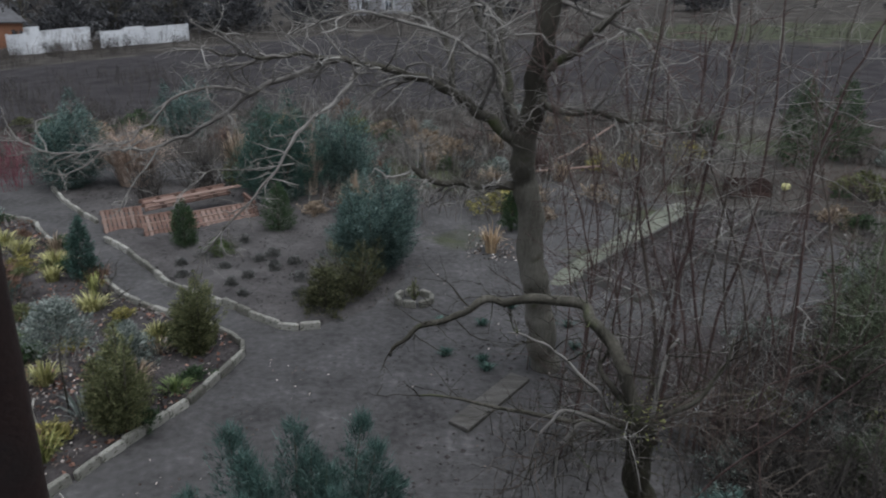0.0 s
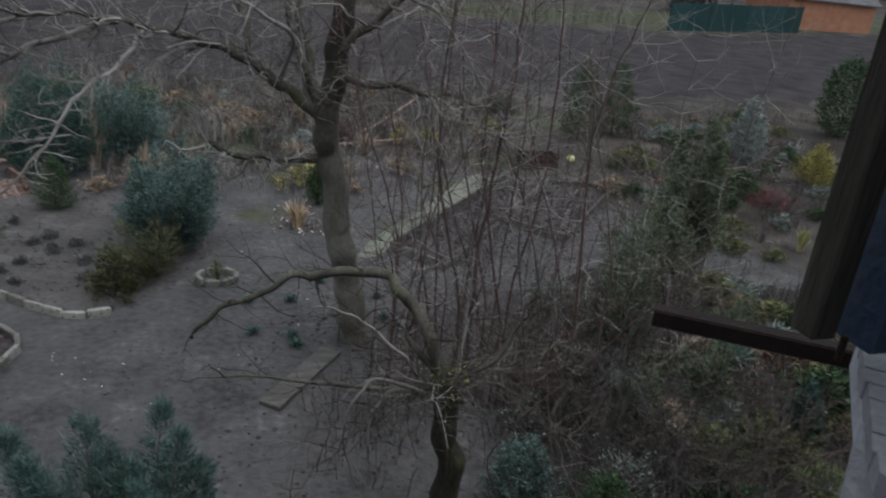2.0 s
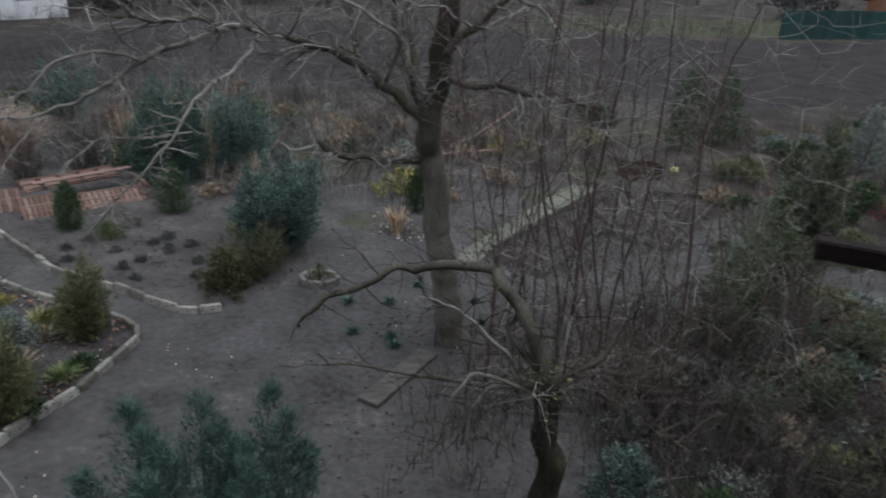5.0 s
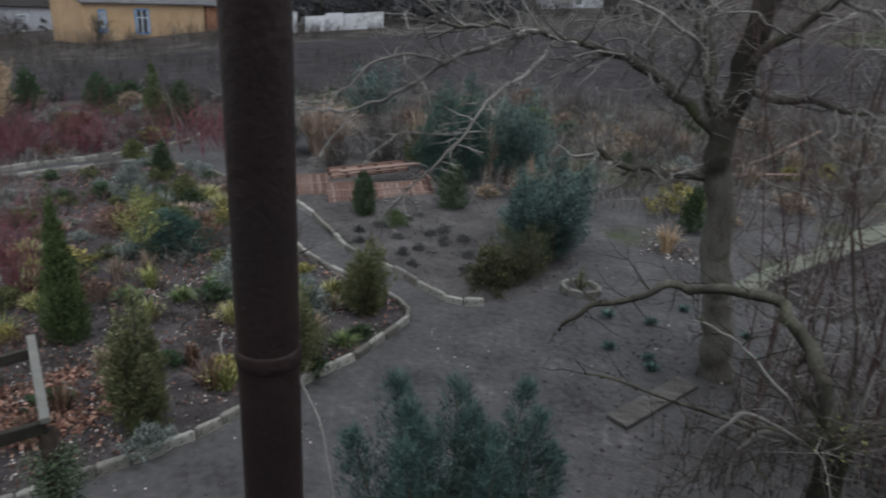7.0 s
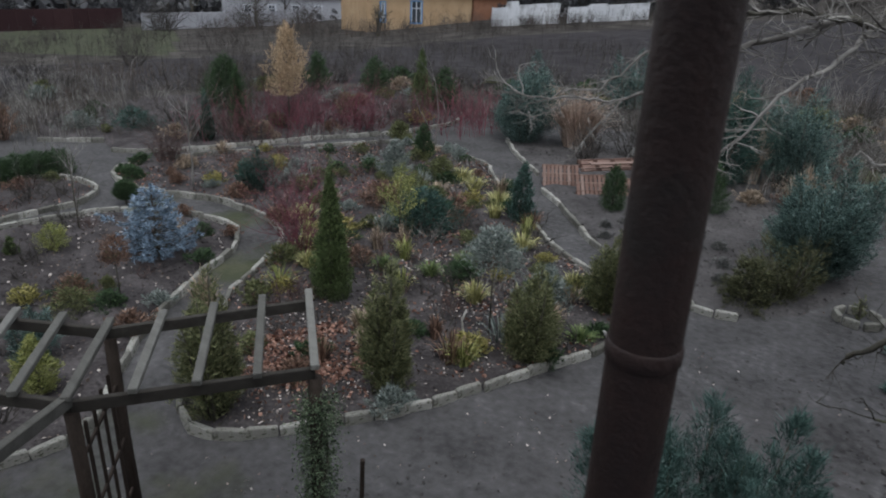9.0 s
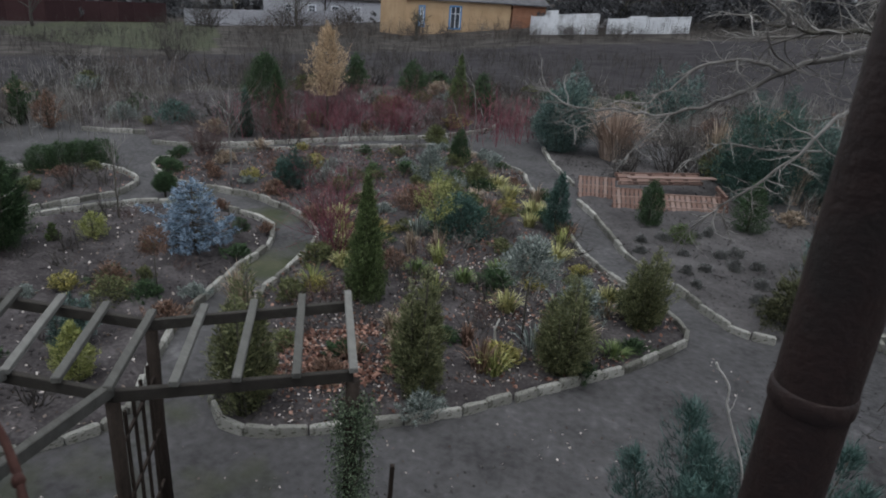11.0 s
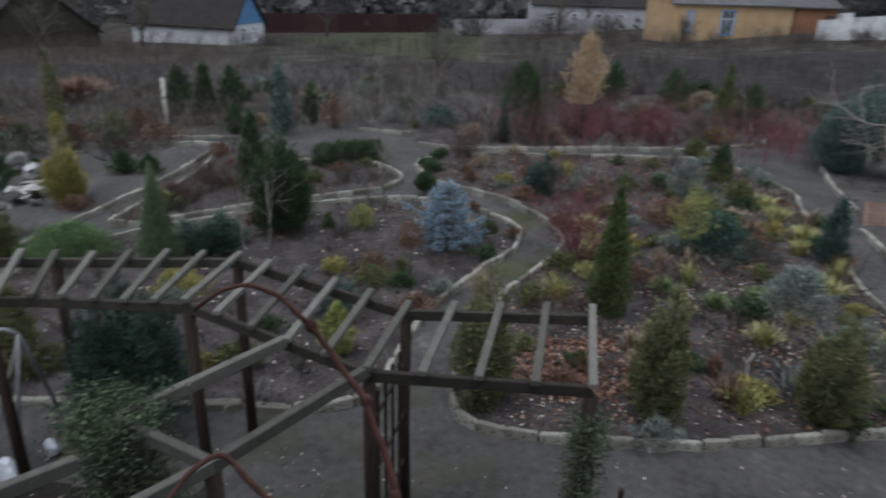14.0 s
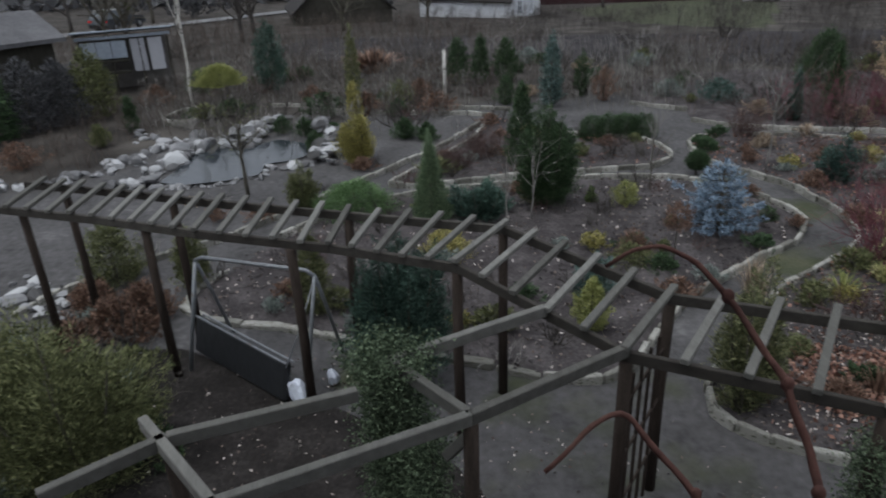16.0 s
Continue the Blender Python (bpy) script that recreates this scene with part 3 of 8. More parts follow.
POND_BED = [(-9.9, -4.6), (-10.6, -4.0), (-11.4, -2.9), (-11.9, -1.9), (-12.84, -0.87), (-13.91, 0.15), (-14.24, 0.58), (-15.56, 1.89), (-16.4, 2.69), (-18.1, 4.0)]

bed(MID_FRONT + MID_BACK[1:] + MID_LEFT[:-1], "dark bed soil strewn with fallen leaves between curved paths", seed=1)
bed(LEFT_IN, "dark bed soil round a blue spruce inside pale stone edging", seed=2)
bed(RED_BED, "dark bed soil between garden paths with low shrubs", seed=3)
bed(FAR_BED, "dark bed soil below red-stemmed shrubs at the garden's edge", seed=4)
bed(LAV_BED, "grey bed soil with rows of clipped lavender", 0.035, SAND, seed=5)
PALE = "curved row of pale roughly squared kerb stones"
edging(MID_FRONT, "long curved row of pale squared kerb stones along a path", seed=1)
edging(MID_BACK, PALE, seed=2)
edging(MID_LEFT[:14], "s-shaped row of pale kerb stones along a mossy path", seed=3)
edging(MID_LEFT[13:], PALE, seed=33)
edging(LEFT_IN[3:19], "s-shaped row of pale kerb stones round a bed with a spruce", seed=4)
edging(LEFT_IN[18:28], "straightish row of flush white kerb stones", 0.6, 0.12, 0.12, seed=5)
edging(LEFT_IN[28:] + LEFT_IN[:4], PALE, seed=6)
edging(RED_BED[:6], "row of pale kerb stones along a narrow path", seed=7)
edging(RED_BED[6:] + RED_BED[:1], PALE, seed=8)
edging(FAR_BED[:2], PALE, seed=9)
edging(FAR_BED[2:13], "low row of pale kerb stones before red shrubs", seed=10)
edging(LAV_BED[:4], PALE, seed=11)
edging(LAV_BED[4:14], "curved double row of pale kerb stones along lavender", seed=12)
edging(POND_BED, "row of pale kerb stones beside the pond rocks", 0.4, seed=13)
edging([(-22.45, -3.65), (-22.35, -4.05), (-21.8, -4.4), (-21.1, -4.5), (-20.75, -4.1), (-20.9, -3.55)], "row of kerb stones round a small bed behind the pond", 0.4, seed=23)
edging([(-22.07, -1.52), (-21.76, -0.18), (-20.7, 1.75), (-20.05, 3.62), (-19.3, 5.16)], "straight far row of pale kerb stones", 0.45, seed=14)
edging([(-21.0, -0.19), (-19.9, 1.98), (-19.2, 3.9), (-18.7, 4.6)], "straight far row of pale kerb stones", 0.45, seed=15)
edging([(-21.6, -4.6), (-20.9, -4.4), (-20.4, -4.0), (-20.6, -3.5), (-22.0, -3.8)], "small ring of dark edging stones round a birch", 0.4, seed=16)


# ---- plants ----
def lumpy(a, u, rng, amount):
    p = rng.uniform(0, 6.28, 4)
    return 1 + amount * (0.5 * np.sin(2 * a + 4 * u + p[0]) + 0.4 * np.sin(5 * a - 7 * u + p[1]) + 0.35 * np.sin(3 * a + 13 * u + p[2]) + 0.3 * np.sin(9 * a + 17 * u + p[3]))


def profile(shape, u):
    if shape == "cone":
        return np.clip((1 - u) ** 0.85 * np.minimum(1, (u + 0.02) * 9) ** 0.5, 0.02, 1)
    if shape == "column":
        return np.clip(np.minimum(1, (u + 0.03) * 6) ** 0.5 * (1 - u ** 2.6) ** 0.7, 0.03, 1)
    if shape == "flame":
        return np.clip(np.minimum(1, (u + 0.06) * 5) ** 0.5 * (1 - u ** 1.5) ** 0.9, 0.02, 1)
    if shape == "box":
        return np.clip((1 - u ** 7) ** 0.5, 0.05, 1)
    if shape == "ball":
        return np.clip(np.sqrt(np.maximum(0, 1 - (2 * u - 1) ** 2)), 0.05, 1)
    if shape == "flat":
        return np.clip((1 - u ** 2) ** 0.5, 0.05, 1)
    return np.clip(np.minimum(1, (u + 0.1) * 2.6) * (1 - u ** 1.8) ** 0.75, 0.04, 1)


def crown(h, w, shape, leaf, count, seed, lump=0.22, up=0.9, base=0.04, fan=7, spread=0.7, thin=0.3):
    """A crown of leafy sprays that point out from a darker core, with an uneven outline."""
    leaf = leaf * 0.46
    total = int(count * 3.3 * fan)
    rng = np.random.default_rng(seed)
    m = max(36, int(count * 0.42))
    u = rng.uniform(0, 1, m * 4)
    u = u[rng.uniform(0, 1, len(u)) < profile(shape, u) + 0.12][:m]
    a = rng.uniform(0, 2 * np.pi, len(u))
    r = w / 2 * profile(shape, u) * lumpy(a, u, rng, lump) * rng.uniform(0.8, 1.0 + 0.5 * lump, len(u))
    hh = h * (base + (1 - base) * u) * (1 + 0.06 * np.sin(3 * a + seed))
    tip = np.stack([r * np.cos(a), r * np.sin(a), hh], 1)
    out = unit(np.stack([np.cos(a), np.sin(a), up * rng.uniform(0.6, 1.4, len(a))], 1))
    seg = min(0.5, 0.30 * w, 0.45 * h) * rng.uniform(0.6, 1.3, len(a))
    n = int(0.8 * total)
    k = rng.integers(0, len(u), n)
    t = rng.uniform(0, 1, n) ** 0.8
    p = tip[k] - out[k] * (seg[k] * (1 - t))[:, None]
    p = p + rng.normal(0, 1, (n, 3)) * (0.17 * seg[k] * (1.15 - t) + leaf * 0.2)[:, None]
    p[:, 2] = np.maximum(p[:, 2], 0.02)
    g = Geo()
    leaves(g, p, out[k] + rng.normal(0, spread * 0.62, (n, 3)), leaf, leaf * thin, rng)
    # the core
    n = int(0.13 * total)
    u = rng.uniform(0, 1, n * 3)
    u = u[rng.uniform(0, 1, len(u)) < profile(shape, u)][:n]
    a = rng.uniform(0, 2 * np.pi, len(u))
    r = w / 2 * profile(shape, u) * np.sqrt(rng.uniform(0, 0.62, len(u)))
    p = np.stack([r * np.cos(a), r * np.sin(a), h * (base + (0.96 - base) * u)], 1)
    leaves(g, p, np.stack([np.cos(a), np.sin(a), np.full(len(a), up)], 1) + rng.normal(0, 0.5, (len(a), 3)), leaf * 1.7, leaf * thin * 2.4, rng)
    return g


def bush(name, x, y, h, w, mat, label, shape="bush", leaf=0.07, count=500, seed=0, group="", trunk=0.03, stem=0.0, category="shrub", z=None, **more):
    """A leafy shrub or small conifer: a stem and a crown."""
    z = float(lift(x, y)) + 0.02 if z is None else z
    root = thing(name, (x, y, z), label, category, group)
    rng = np.random.default_rng(seed + 999)
    g = Geo()
    top = stem + (h - stem) * 0.7
    pts = np.array([(0, 0, -0.06), (rng.normal(0, 0.015), rng.normal(0, 0.015), top * 0.5), (rng.normal(0, 0.02), rng.normal(0, 0.02), top)])
    tube(g, pts, [trunk, trunk * 0.7, trunk * 0.25], 6)
    part("trunk", g, BARK, root, smooth=True)
    c = crown(h - stem, w, shape, leaf, count, seed, **more)
    for v in c.v:
        v[:, 2] += stem
    part("crown", c, mat, root)
    return root


def spires(name, x, y, h, w, mat, label, n=7, leaf=0.10, count=260, seed=0, lean=0.35, group="", z=None, category="shrub"):
    """A juniper of several leaning feathery spires."""
    z = float(lift(x, y)) + 0.02 if z is None else z
    root = thing(name, (x, y, z), label, category, group)
    rng = np.random.default_rng(seed)
    g, c = Geo(), Geo()
    for i in range(n):
        a = 6.28 * i / n + rng.uniform(-0.4, 0.4)
        o = w * 0.26 * (0.2 if i == 0 else rng.uniform(0.5, 1))
        foot = np.array([np.cos(a) * o * 0.4, np.sin(a) * o * 0.4, -0.05])
        hh = h * (1 if i == 0 else rng.uniform(0.55, 0.95))
        tip = np.array([np.cos(a) * o * (1 + lean), np.sin(a) * o * (1 + lean), hh * 0.96])
        g = Geo()
        tube(g, [foot, (foot * 0.6 + tip * 0.4) - [0, 0, 0.05], tip], [0.03, 0.018, 0.004], 5)
        part("stem", g, BARK, root, smooth=True)
        s = crown(hh, w * rng.uniform(0.45, 0.62), "bush", leaf, int(count * 0.75), seed * 31 + i, up=1.1, lump=0.35, fan=8, thin=0.22, spread=0.55)
        for v in s.v:
            t = v[:, 2:3] / hh
            v += foot * (1 - t) * [1, 1, 0] + tip * t * [1, 1, 0]
            c.add(v, s.f[0])
    part("crown", c, mat, root)
    return root


def limb(g, p, d, length, radius, rng, depth, sides=5, kink=0.22, rise=0.12, tips=None, twigs=3, sub=None):
    """A branch that bends as it grows and splits into thinner ones."""
    n = 6 if depth > 1 else 4
    pts, q = [np.array(p, float)], np.array(d, float) / np.linalg.norm(d)
    for _ in range(n):
        q = q + rng.normal(0, kink, 3) + [0, 0, rise * 0.3]
        q /= np.linalg.norm(q)
        pts.append(pts[-1] + q * length / n)
    tube(g, pts, np.linspace(radius, radius * (0.45 if depth else 0.2), n + 1), sides if depth else 3)
    if tips is not None:
        tips.append(pts[-1])
    if depth:
        for _ in range(twigs):
            k = rng.integers(2, n + 1)
            side = rng.normal(0, 1, 3) * [1, 1, 0.6]
            limb(sub or g, pts[k], q * 0.7 + side * 0.75, length * rng.uniform(0.45, 0.75), radius * (0.62 - 0.04 * k), rng, depth - 1, max(3, sides - 1), kink, rise, tips, twigs)


def bare_shrub(name, x, y, h, w, mat, label, stems=30, seed=0, radius=0.008, depth=1, group="", category="shrub", twigs=3, kink=0.16, rise=0.15):
    root = thing(name, (x, y, float(lift(x, y))), label, category, group)
    rng = np.random.default_rng(seed)
    g, s = Geo(), Geo()
    for _ in range(stems):
        a, o = rng.uniform(0, 6.28), rng.uniform(0, 1) ** 0.6
        foot = np.array([np.cos(a), np.sin(a), 0]) * o * w * 0.22
        d = np.array([np.cos(a) * o * w * 0.3 / h * 1.2, np.sin(a) * o * w * 0.3 / h * 1.2, 1]) + rng.normal(0, 0.08, 3)
        limb(s, foot - [0, 0, 0.05], d, h * rng.uniform(0.55, 0.9), radius * 1.5 * rng.uniform(0.7, 1.2), rng, depth, 4, kink, rise, twigs=twigs, sub=g)
    tagged(part("stem_clump", s, mat, root), kind="stuff")
    tagged(part("twig_crown", g, mat, root), kind="stuff")
    return root


def bare_tree(name, x, y, h, mat, label, seed=0, radius=0.05, limbs=7, depth=2, spread=0.8, start=0.35, leaf=None, size=0.05, per=6, group="", z=None):
    z = float(lift(x, y)) if z is None else z
    root = thing(name, (x, y, z), label, "tree", group)
    rng = np.random.default_rng(seed)
    g, b, tips = Geo(), Geo(), []
    pts = [np.array([0, 0, -0.1])]
    for i in range(6):
        pts.append(np.array([rng.normal(0, 0.02 * h / 3), rng.normal(0, 0.02 * h / 3), h * 0.8 * (i + 1) / 6]))
    tube(g, pts, np.linspace(radius, radius * 0.3, 7), 7)
    for i in range(limbs):
        s = start + (0.97 - start) * i / limbs
        k = min(5, int(s * 6))
        a = 2.4 * i + rng.uniform(-0.5, 0.5)
        limb(b, pts[k] + (pts[k + 1] - pts[k]) * (s * 6 - k), (np.cos(a) * spread, np.sin(a) * spread, 0.9), h * (1 - s) * 0.75 + 0.12 * h, radius * (0.5 - 0.3 * s), rng, depth, 4, 0.16, 0.2, tips)
    part("trunk", g, mat, root, smooth=True)
    tagged(part("twig_crown", b, mat, root), kind="stuff")
    if leaf:
        t = np.repeat(np.array(tips), per, 0)
        c = leaves(Geo(), t + rng.normal(0, size * 1.6, t.shape), rng.normal(0, 1, t.shape), size, size * 0.6, rng, full=True)
        part("leaves", c, leaf, root)
    return root


def tuft(name, x, y, h, w, mat, label, blades=160, seed=0, group="", z=None, width=0.008, category="grass"):
    """A clump of arching blades."""
    z = float(lift(x, y)) + 0.03 if z is None else z
    root_z = z - 0.02
    rng = np.random.default_rng(seed)
    a = rng.uniform(0, 6.28, blades)
    o = rng.uniform(0, 1, blades) ** 0.5
    hh = h * rng.uniform(0.5, 1.05, blades)
    reach = w / 2 * o * rng.uniform(0.5, 1.1, blades)
    t = np.array([0, 0.35, 0.7, 1.0])
    r = 0.2 * w * o[:, None] + reach[:, None] * t ** 1.5
    z = hh[:, None] * (t * 1.3 - (0.15 + 0.5 * o[:, None]) * t ** 2.6)
    a = a + rng.normal(0, 0.3, blades)
    c = np.stack([r * np.cos(a)[:, None], r * np.sin(a)[:, None], z], -1)
    s = np.stack([-np.sin(a), np.cos(a), 0 * a], -1)[:, None] * width * np.array([1, 0.9, 0.6, 0.05])[None, :, None]
    v = np.stack([c - s, c + s], 2).reshape(-1, 3)
    base = (np.arange(blades) * 8)[:, None, None]
    f = (base + np.array([(0, 1, 3, 2), (2, 3, 5, 4), (4, 5, 7, 6)])[None]).reshape(-1, 4)
    ob = part(name, Geo().add(v, f), mat)
    ob.matrix_world = pose(x, y, root_z)
    return tagged(ob, label, category, group)


def spruce(x, y, h, w, seed=0):
    """A blue spruce: uneven whorls of boughs set with needle tufts, one bough reaching out."""
    root = thing("blue_spruce", (x, y, 0.04), "silver-blue spruce with layered boughs in a soil bed", "tree")
    rng = np.random.default_rng(seed)
    g, c, b = Geo(), Geo(), Geo()
    tube(g, [(0, 0, -0.1), (0, 0, h * 0.5), (0, 0, h)], [0.05, 0.03, 0.006], 6)
    part("trunk", g, BARK, root, smooth=True)
    for k in range(10):
        u = 0.08 + 0.84 * k / 9
        n = int(10 - 5 * u)
        reach = w / 2 * (1 - u) ** 0.75 * (1.12 if k % 2 else 0.84)
        for i in range(n):
            a = 6.28 * i / n + k * 1.1 + rng.uniform(-0.25, 0.25)
            ln = reach * rng.uniform(0.7, 1.15) + 0.06
            if k == 4 and i == 2:
                a, ln = 3.9, w * 0.62
            o = np.array([np.cos(a), np.sin(a), 0])
            p0 = np.array([0, 0, h * u])
            p1 = p0 + o * ln * 0.6 + [0, 0, 0.03 * ln]
            p2 = p0 + o * ln + [0, 0, 0.22 * ln]
            tube(b, [p0, p1, p2], [0.012, 0.008, 0.003], 3)
            m = max(8, int(ln * 42))
            t = rng.uniform(0.2, 1, m) ** 0.7
            q = np.where(t[:, None] < 0.6, p0 + (p1 - p0) * t[:, None] / 0.6, p1 + (p2 - p1) * (t[:, None] - 0.6) / 0.4)
            q = q + rng.normal(0, 0.028, q.shape) * [1.3, 1.3, 0.5]
            leaves(c, np.repeat(q, 9, 0), np.repeat(o[None] * 0.9 + [0, 0, 0.3], m * 9, 0) + rng.normal(0, 0.55, (m * 9, 3)), 0.075, 0.016, rng)
    q = np.repeat(np.array([[0, 0, h * 0.9], [0, 0, h * 0.96], [0, 0, h]]), 40, 0)
    leaves(c, q, rng.normal(0, 0.4, q.shape) + [0, 0, 0.9], 0.07, 0.014, rng)
    tagged(part("bough_crown", b, BARK, root), kind="stuff")
    part("needles", c, SPRUCE, root)


bush("thuja", -6.81, 6.71, 2.1, 0.62, THUJA, "slender dark green columnar thuja in a leaf-strewn bed", "flame", 0.07, 1250, 11, trunk=0.04, category="conifer", lump=0.16, up=2.0)
spires("thuja", -4.7, 5.42, 1.8, 0.86, FEATHER, "loose olive-green thuja near the kerb", 7, 0.085, 210, 12, 0.2, category="conifer")
spires("thuja", -3.73, 7.05, 1.45, 1.05, FEATHER, "loose olive-green thuja leaning over the kerb", 7, 0.085, 210, 13, 0.2, category="conifer")
spires("thuja", -3.48, 8.93, 1.3, 0.98, FEATHER, "olive-green thuja at the tip of a bed", 7, 0.085, 200, 14, 0.2, category="conifer")
spires("thuja", -5.83, 3.9, 1.85, 0.95, FEATHER, "bushy olive thuja beside the pergola", 7, 0.085, 210, 15, 0.2, category="conifer")
spruce(-10.03, 6.02, 1.2, 1.3, 3)
bush("juniper", -6.34, 11.43, 1.23, 0.5, JUNIPERDARK, "narrow grey-green juniper beside a path", "column", 0.075, 420, 16, category="conifer")
bush("standard_tree", -4.44, 7.24, 1.6, 0.76, GREYLEAF, "small grey-leaved tree on a thin bare stem", "flat", 0.07, 330, 17, stem=1.05, trunk=0.014, category="tree", base=0.0, lump=0.3)
bush("standard_tree", -7.48, 9.12, 1.45, 0.85, LIME, "thin yellow-green mop-headed shrub on a pale stem", "bush", 0.075, 120, 18, stem=0.5, trunk=0.018, category="tree", lump=0.35)
bush("juniper", -7.54, 9.91, 0.85, 1.3, JUNIPERDARK, "low dark green juniper", "flat", 0.085, 560, 19, lump=0.35)
bush("pine", -10.05, 12.12, 0.95, 0.78, GREYLEAF, "small grey-blue pine", "bush", 0.085, 330, 20, category="conifer", lump=0.35)
bush("conifer", -10.55, 13.9, 0.95, 0.58, THUJADARK, "small egg-shaped dark conifer", "column", 0.07, 360, 21, category="conifer", lump=0.12)
spires("juniper", -11.6, 9.4, 1.05, 1.15, JUNIPERDARK, "dark spreading juniper behind the path", 5, 0.09, 150, 22)
bush("topiary_ball", -12.85, 7.21, 0.5, 0.5, THUJADARK, "clipped dark green ball on a short stem", "ball", 0.04, 900, 23, stem=0.08, lump=0.05)
for i, (x, y) in enumerate(((-15.86, 6.2), (-15.83, 6.6), (-15.78, 7.0), (-15.7, 7.38))):
    bush("hedge_shrub", x, y, 0.58, 0.72, THUJADARK, "clipped dark green hedge shrub", "box", 0.05, 620, 24 + i * 50, group="clipped shrubs", lump=0.06)
bare_shrub("dogwood", -14.1, 15.2, 1.35, 2.0, DOGWOOD, "leafless dogwood with dark red stems", 75, 26, 0.0045, 2, "red dogwoods")
bare_shrub("dogwood", -15.4, 14.2, 1.45, 2.2, DOGWOOD, "leafless dogwood with dark red stems", 75, 27, 0.0045, 2, "red dogwoods")
bare_shrub("dogwood", -13.4, 16.8, 1.1, 1.8, REDTWIG, "leafless dogwood with dull red stems", 60, 28, 0.0045, 2, "red dogwoods")
bare_shrub("dogwood", -15.3, 11.9, 1.1, 1.4, REDTWIG, "leafless dogwood with dull purple-red stems", 50, 29, 0.0045, 2, "red dogwoods")
bare_shrub("barberry", -15.0, 9.6, 0.8, 1.2, REDTWIG, "leafless barberry with purple stems", 60, 30, 0.006, 2)
bush("golden_tree", -15.14, 13.69, 3.0, 0.98, GOLD, "slender tree with pale golden autumn leaves", "column", 0.1, 520, 31, trunk=0.03, stem=1.05, category="tree", lump=0.4, up=1.8)
bush("thuja", -19.06, 14.61, 1.75, 1.4, THUJADARK, "broad dark thuja at the edge of the field", "column", 0.09, 1100, 32, category="conifer")
bush("juniper", -15.95, 11.5, 1.36, 0.46, TEALCONE, "narrow dark green conifer", "flame", 0.07, 620, 33, category="conifer")
bush("thuja", -16.2, 12.75, 1.85, 0.48, THUJADARK, "tall narrow thuja", "flame", 0.07, 700, 34, category="conifer")
bush("thuja", -14.54, 19.07, 2.1, 1.0, THUJA, "cone-shaped green thuja", "cone", 0.09, 520, 35, category="conifer")
bush("thuja", -13.87, 19.46, 1.5, 1.2, THUJADARK, "broad green thuja", "bush", 0.09, 460, 36, category="conifer")
bush("thuja", -17.7, 20.36, 1.35, 1.4, THUJADARK, "low broad dark thuja", "bush", 0.1, 420, 37, category="conifer")
bush("thuja", -19.4, 19.06, 1.5, 1.07, THUJADARK, "dark bushy thuja", "bush", 0.1, 420, 38, category="conifer")
spires("juniper", -9.7, 17.6, 2.55, 2.9, JUNIPER, "tall blue-green juniper with several spires", 8, 0.10, 460, 40)
spires("juniper", -9.24, 24.6, 2.2, 2.6, JUNIPER, "blue juniper near the field", 6, 0.13, 170, 41)
tuft("ornamental_grass", -8.2, 17.9, 1.75, 1.9, PLUME, "tall tawny ornamental grass", 900, 42, width=0.014)
tuft("ornamental_grass", -8.6, 19.2, 1.5, 1.2, STRAW, "tall tawny ornamental grass", 320, 43, width=0.014)
spires("juniper", -4.15, 17.3, 2.7, 3.2, JUNIPERDARK, "tall dark blue-green juniper", 9, 0.10, 460, 44)
spires("juniper", -2.69, 18.2, 2.45, 2.7, JUNIPER, "blue-green juniper with arching tips", 8, 0.10, 380, 45)
spires("juniper", -1.3, 12.6, 2.05, 2.15, JUNIPER, "broad blue-green drooping juniper", 11, 0.09, 520, 46, 0.7)
bush("thuja", -5.27, 13.41, 1.0, 0.62, THUJADARK, "small rounded dark green thuja by the pallets", "column", 0.06, 520, 47, category="conifer", lump=0.1)
bush("thuja", -3.63, 14.58, 1.15, 0.75, THUJADARK, "rounded dark green thuja by the pallets", "column", 0.06, 520, 48, category="conifer", lump=0.14)
bush("heath_shrub", -4.45, 13.0, 0.35, 0.6, THUJA, "low olive cushion shrub", "flat", 0.05, 260, 481)
spires("juniper", -1.5, 11.3, 1.1, 1.5, BRONZE, "sprawling olive-brown juniper", 6, 0.085, 85, 49, 1.0)
bush("juniper", -1.93, 10.65, 0.75, 0.8, BRONZE, "low olive juniper at the bed's corner", "flat", 0.09, 340, 50, lump=0.4)
tuft("ornamental_grass", -3.5, 17.6, 1.6, 0.8, PLUME, "pale pinkish plumes of ornamental grass", 240, 51, width=0.016)
tuft("ornamental_grass", -5.64, 18.5, 1.75, 1.0, STRAW, "tall straw-coloured ornamental grass", 260, 52, width=0.016)
tuft("ornamental_grass", -2.1, 15.9, 1.1, 1.1, STRAW, "straw-coloured feathery grass", 260, 53, width=0.014)
bare_shrub("hydrangea", -6.4, 17.9, 1.4, 2.0, DARKTWIG, "dark leafless shrub", 50, 54, 0.009, 2)
bare_shrub("hydrangea", -7.3, 16.6, 1.0, 1.3, DARKTWIG, "dark leafless shrub", 40, 55, 0.008, 2)

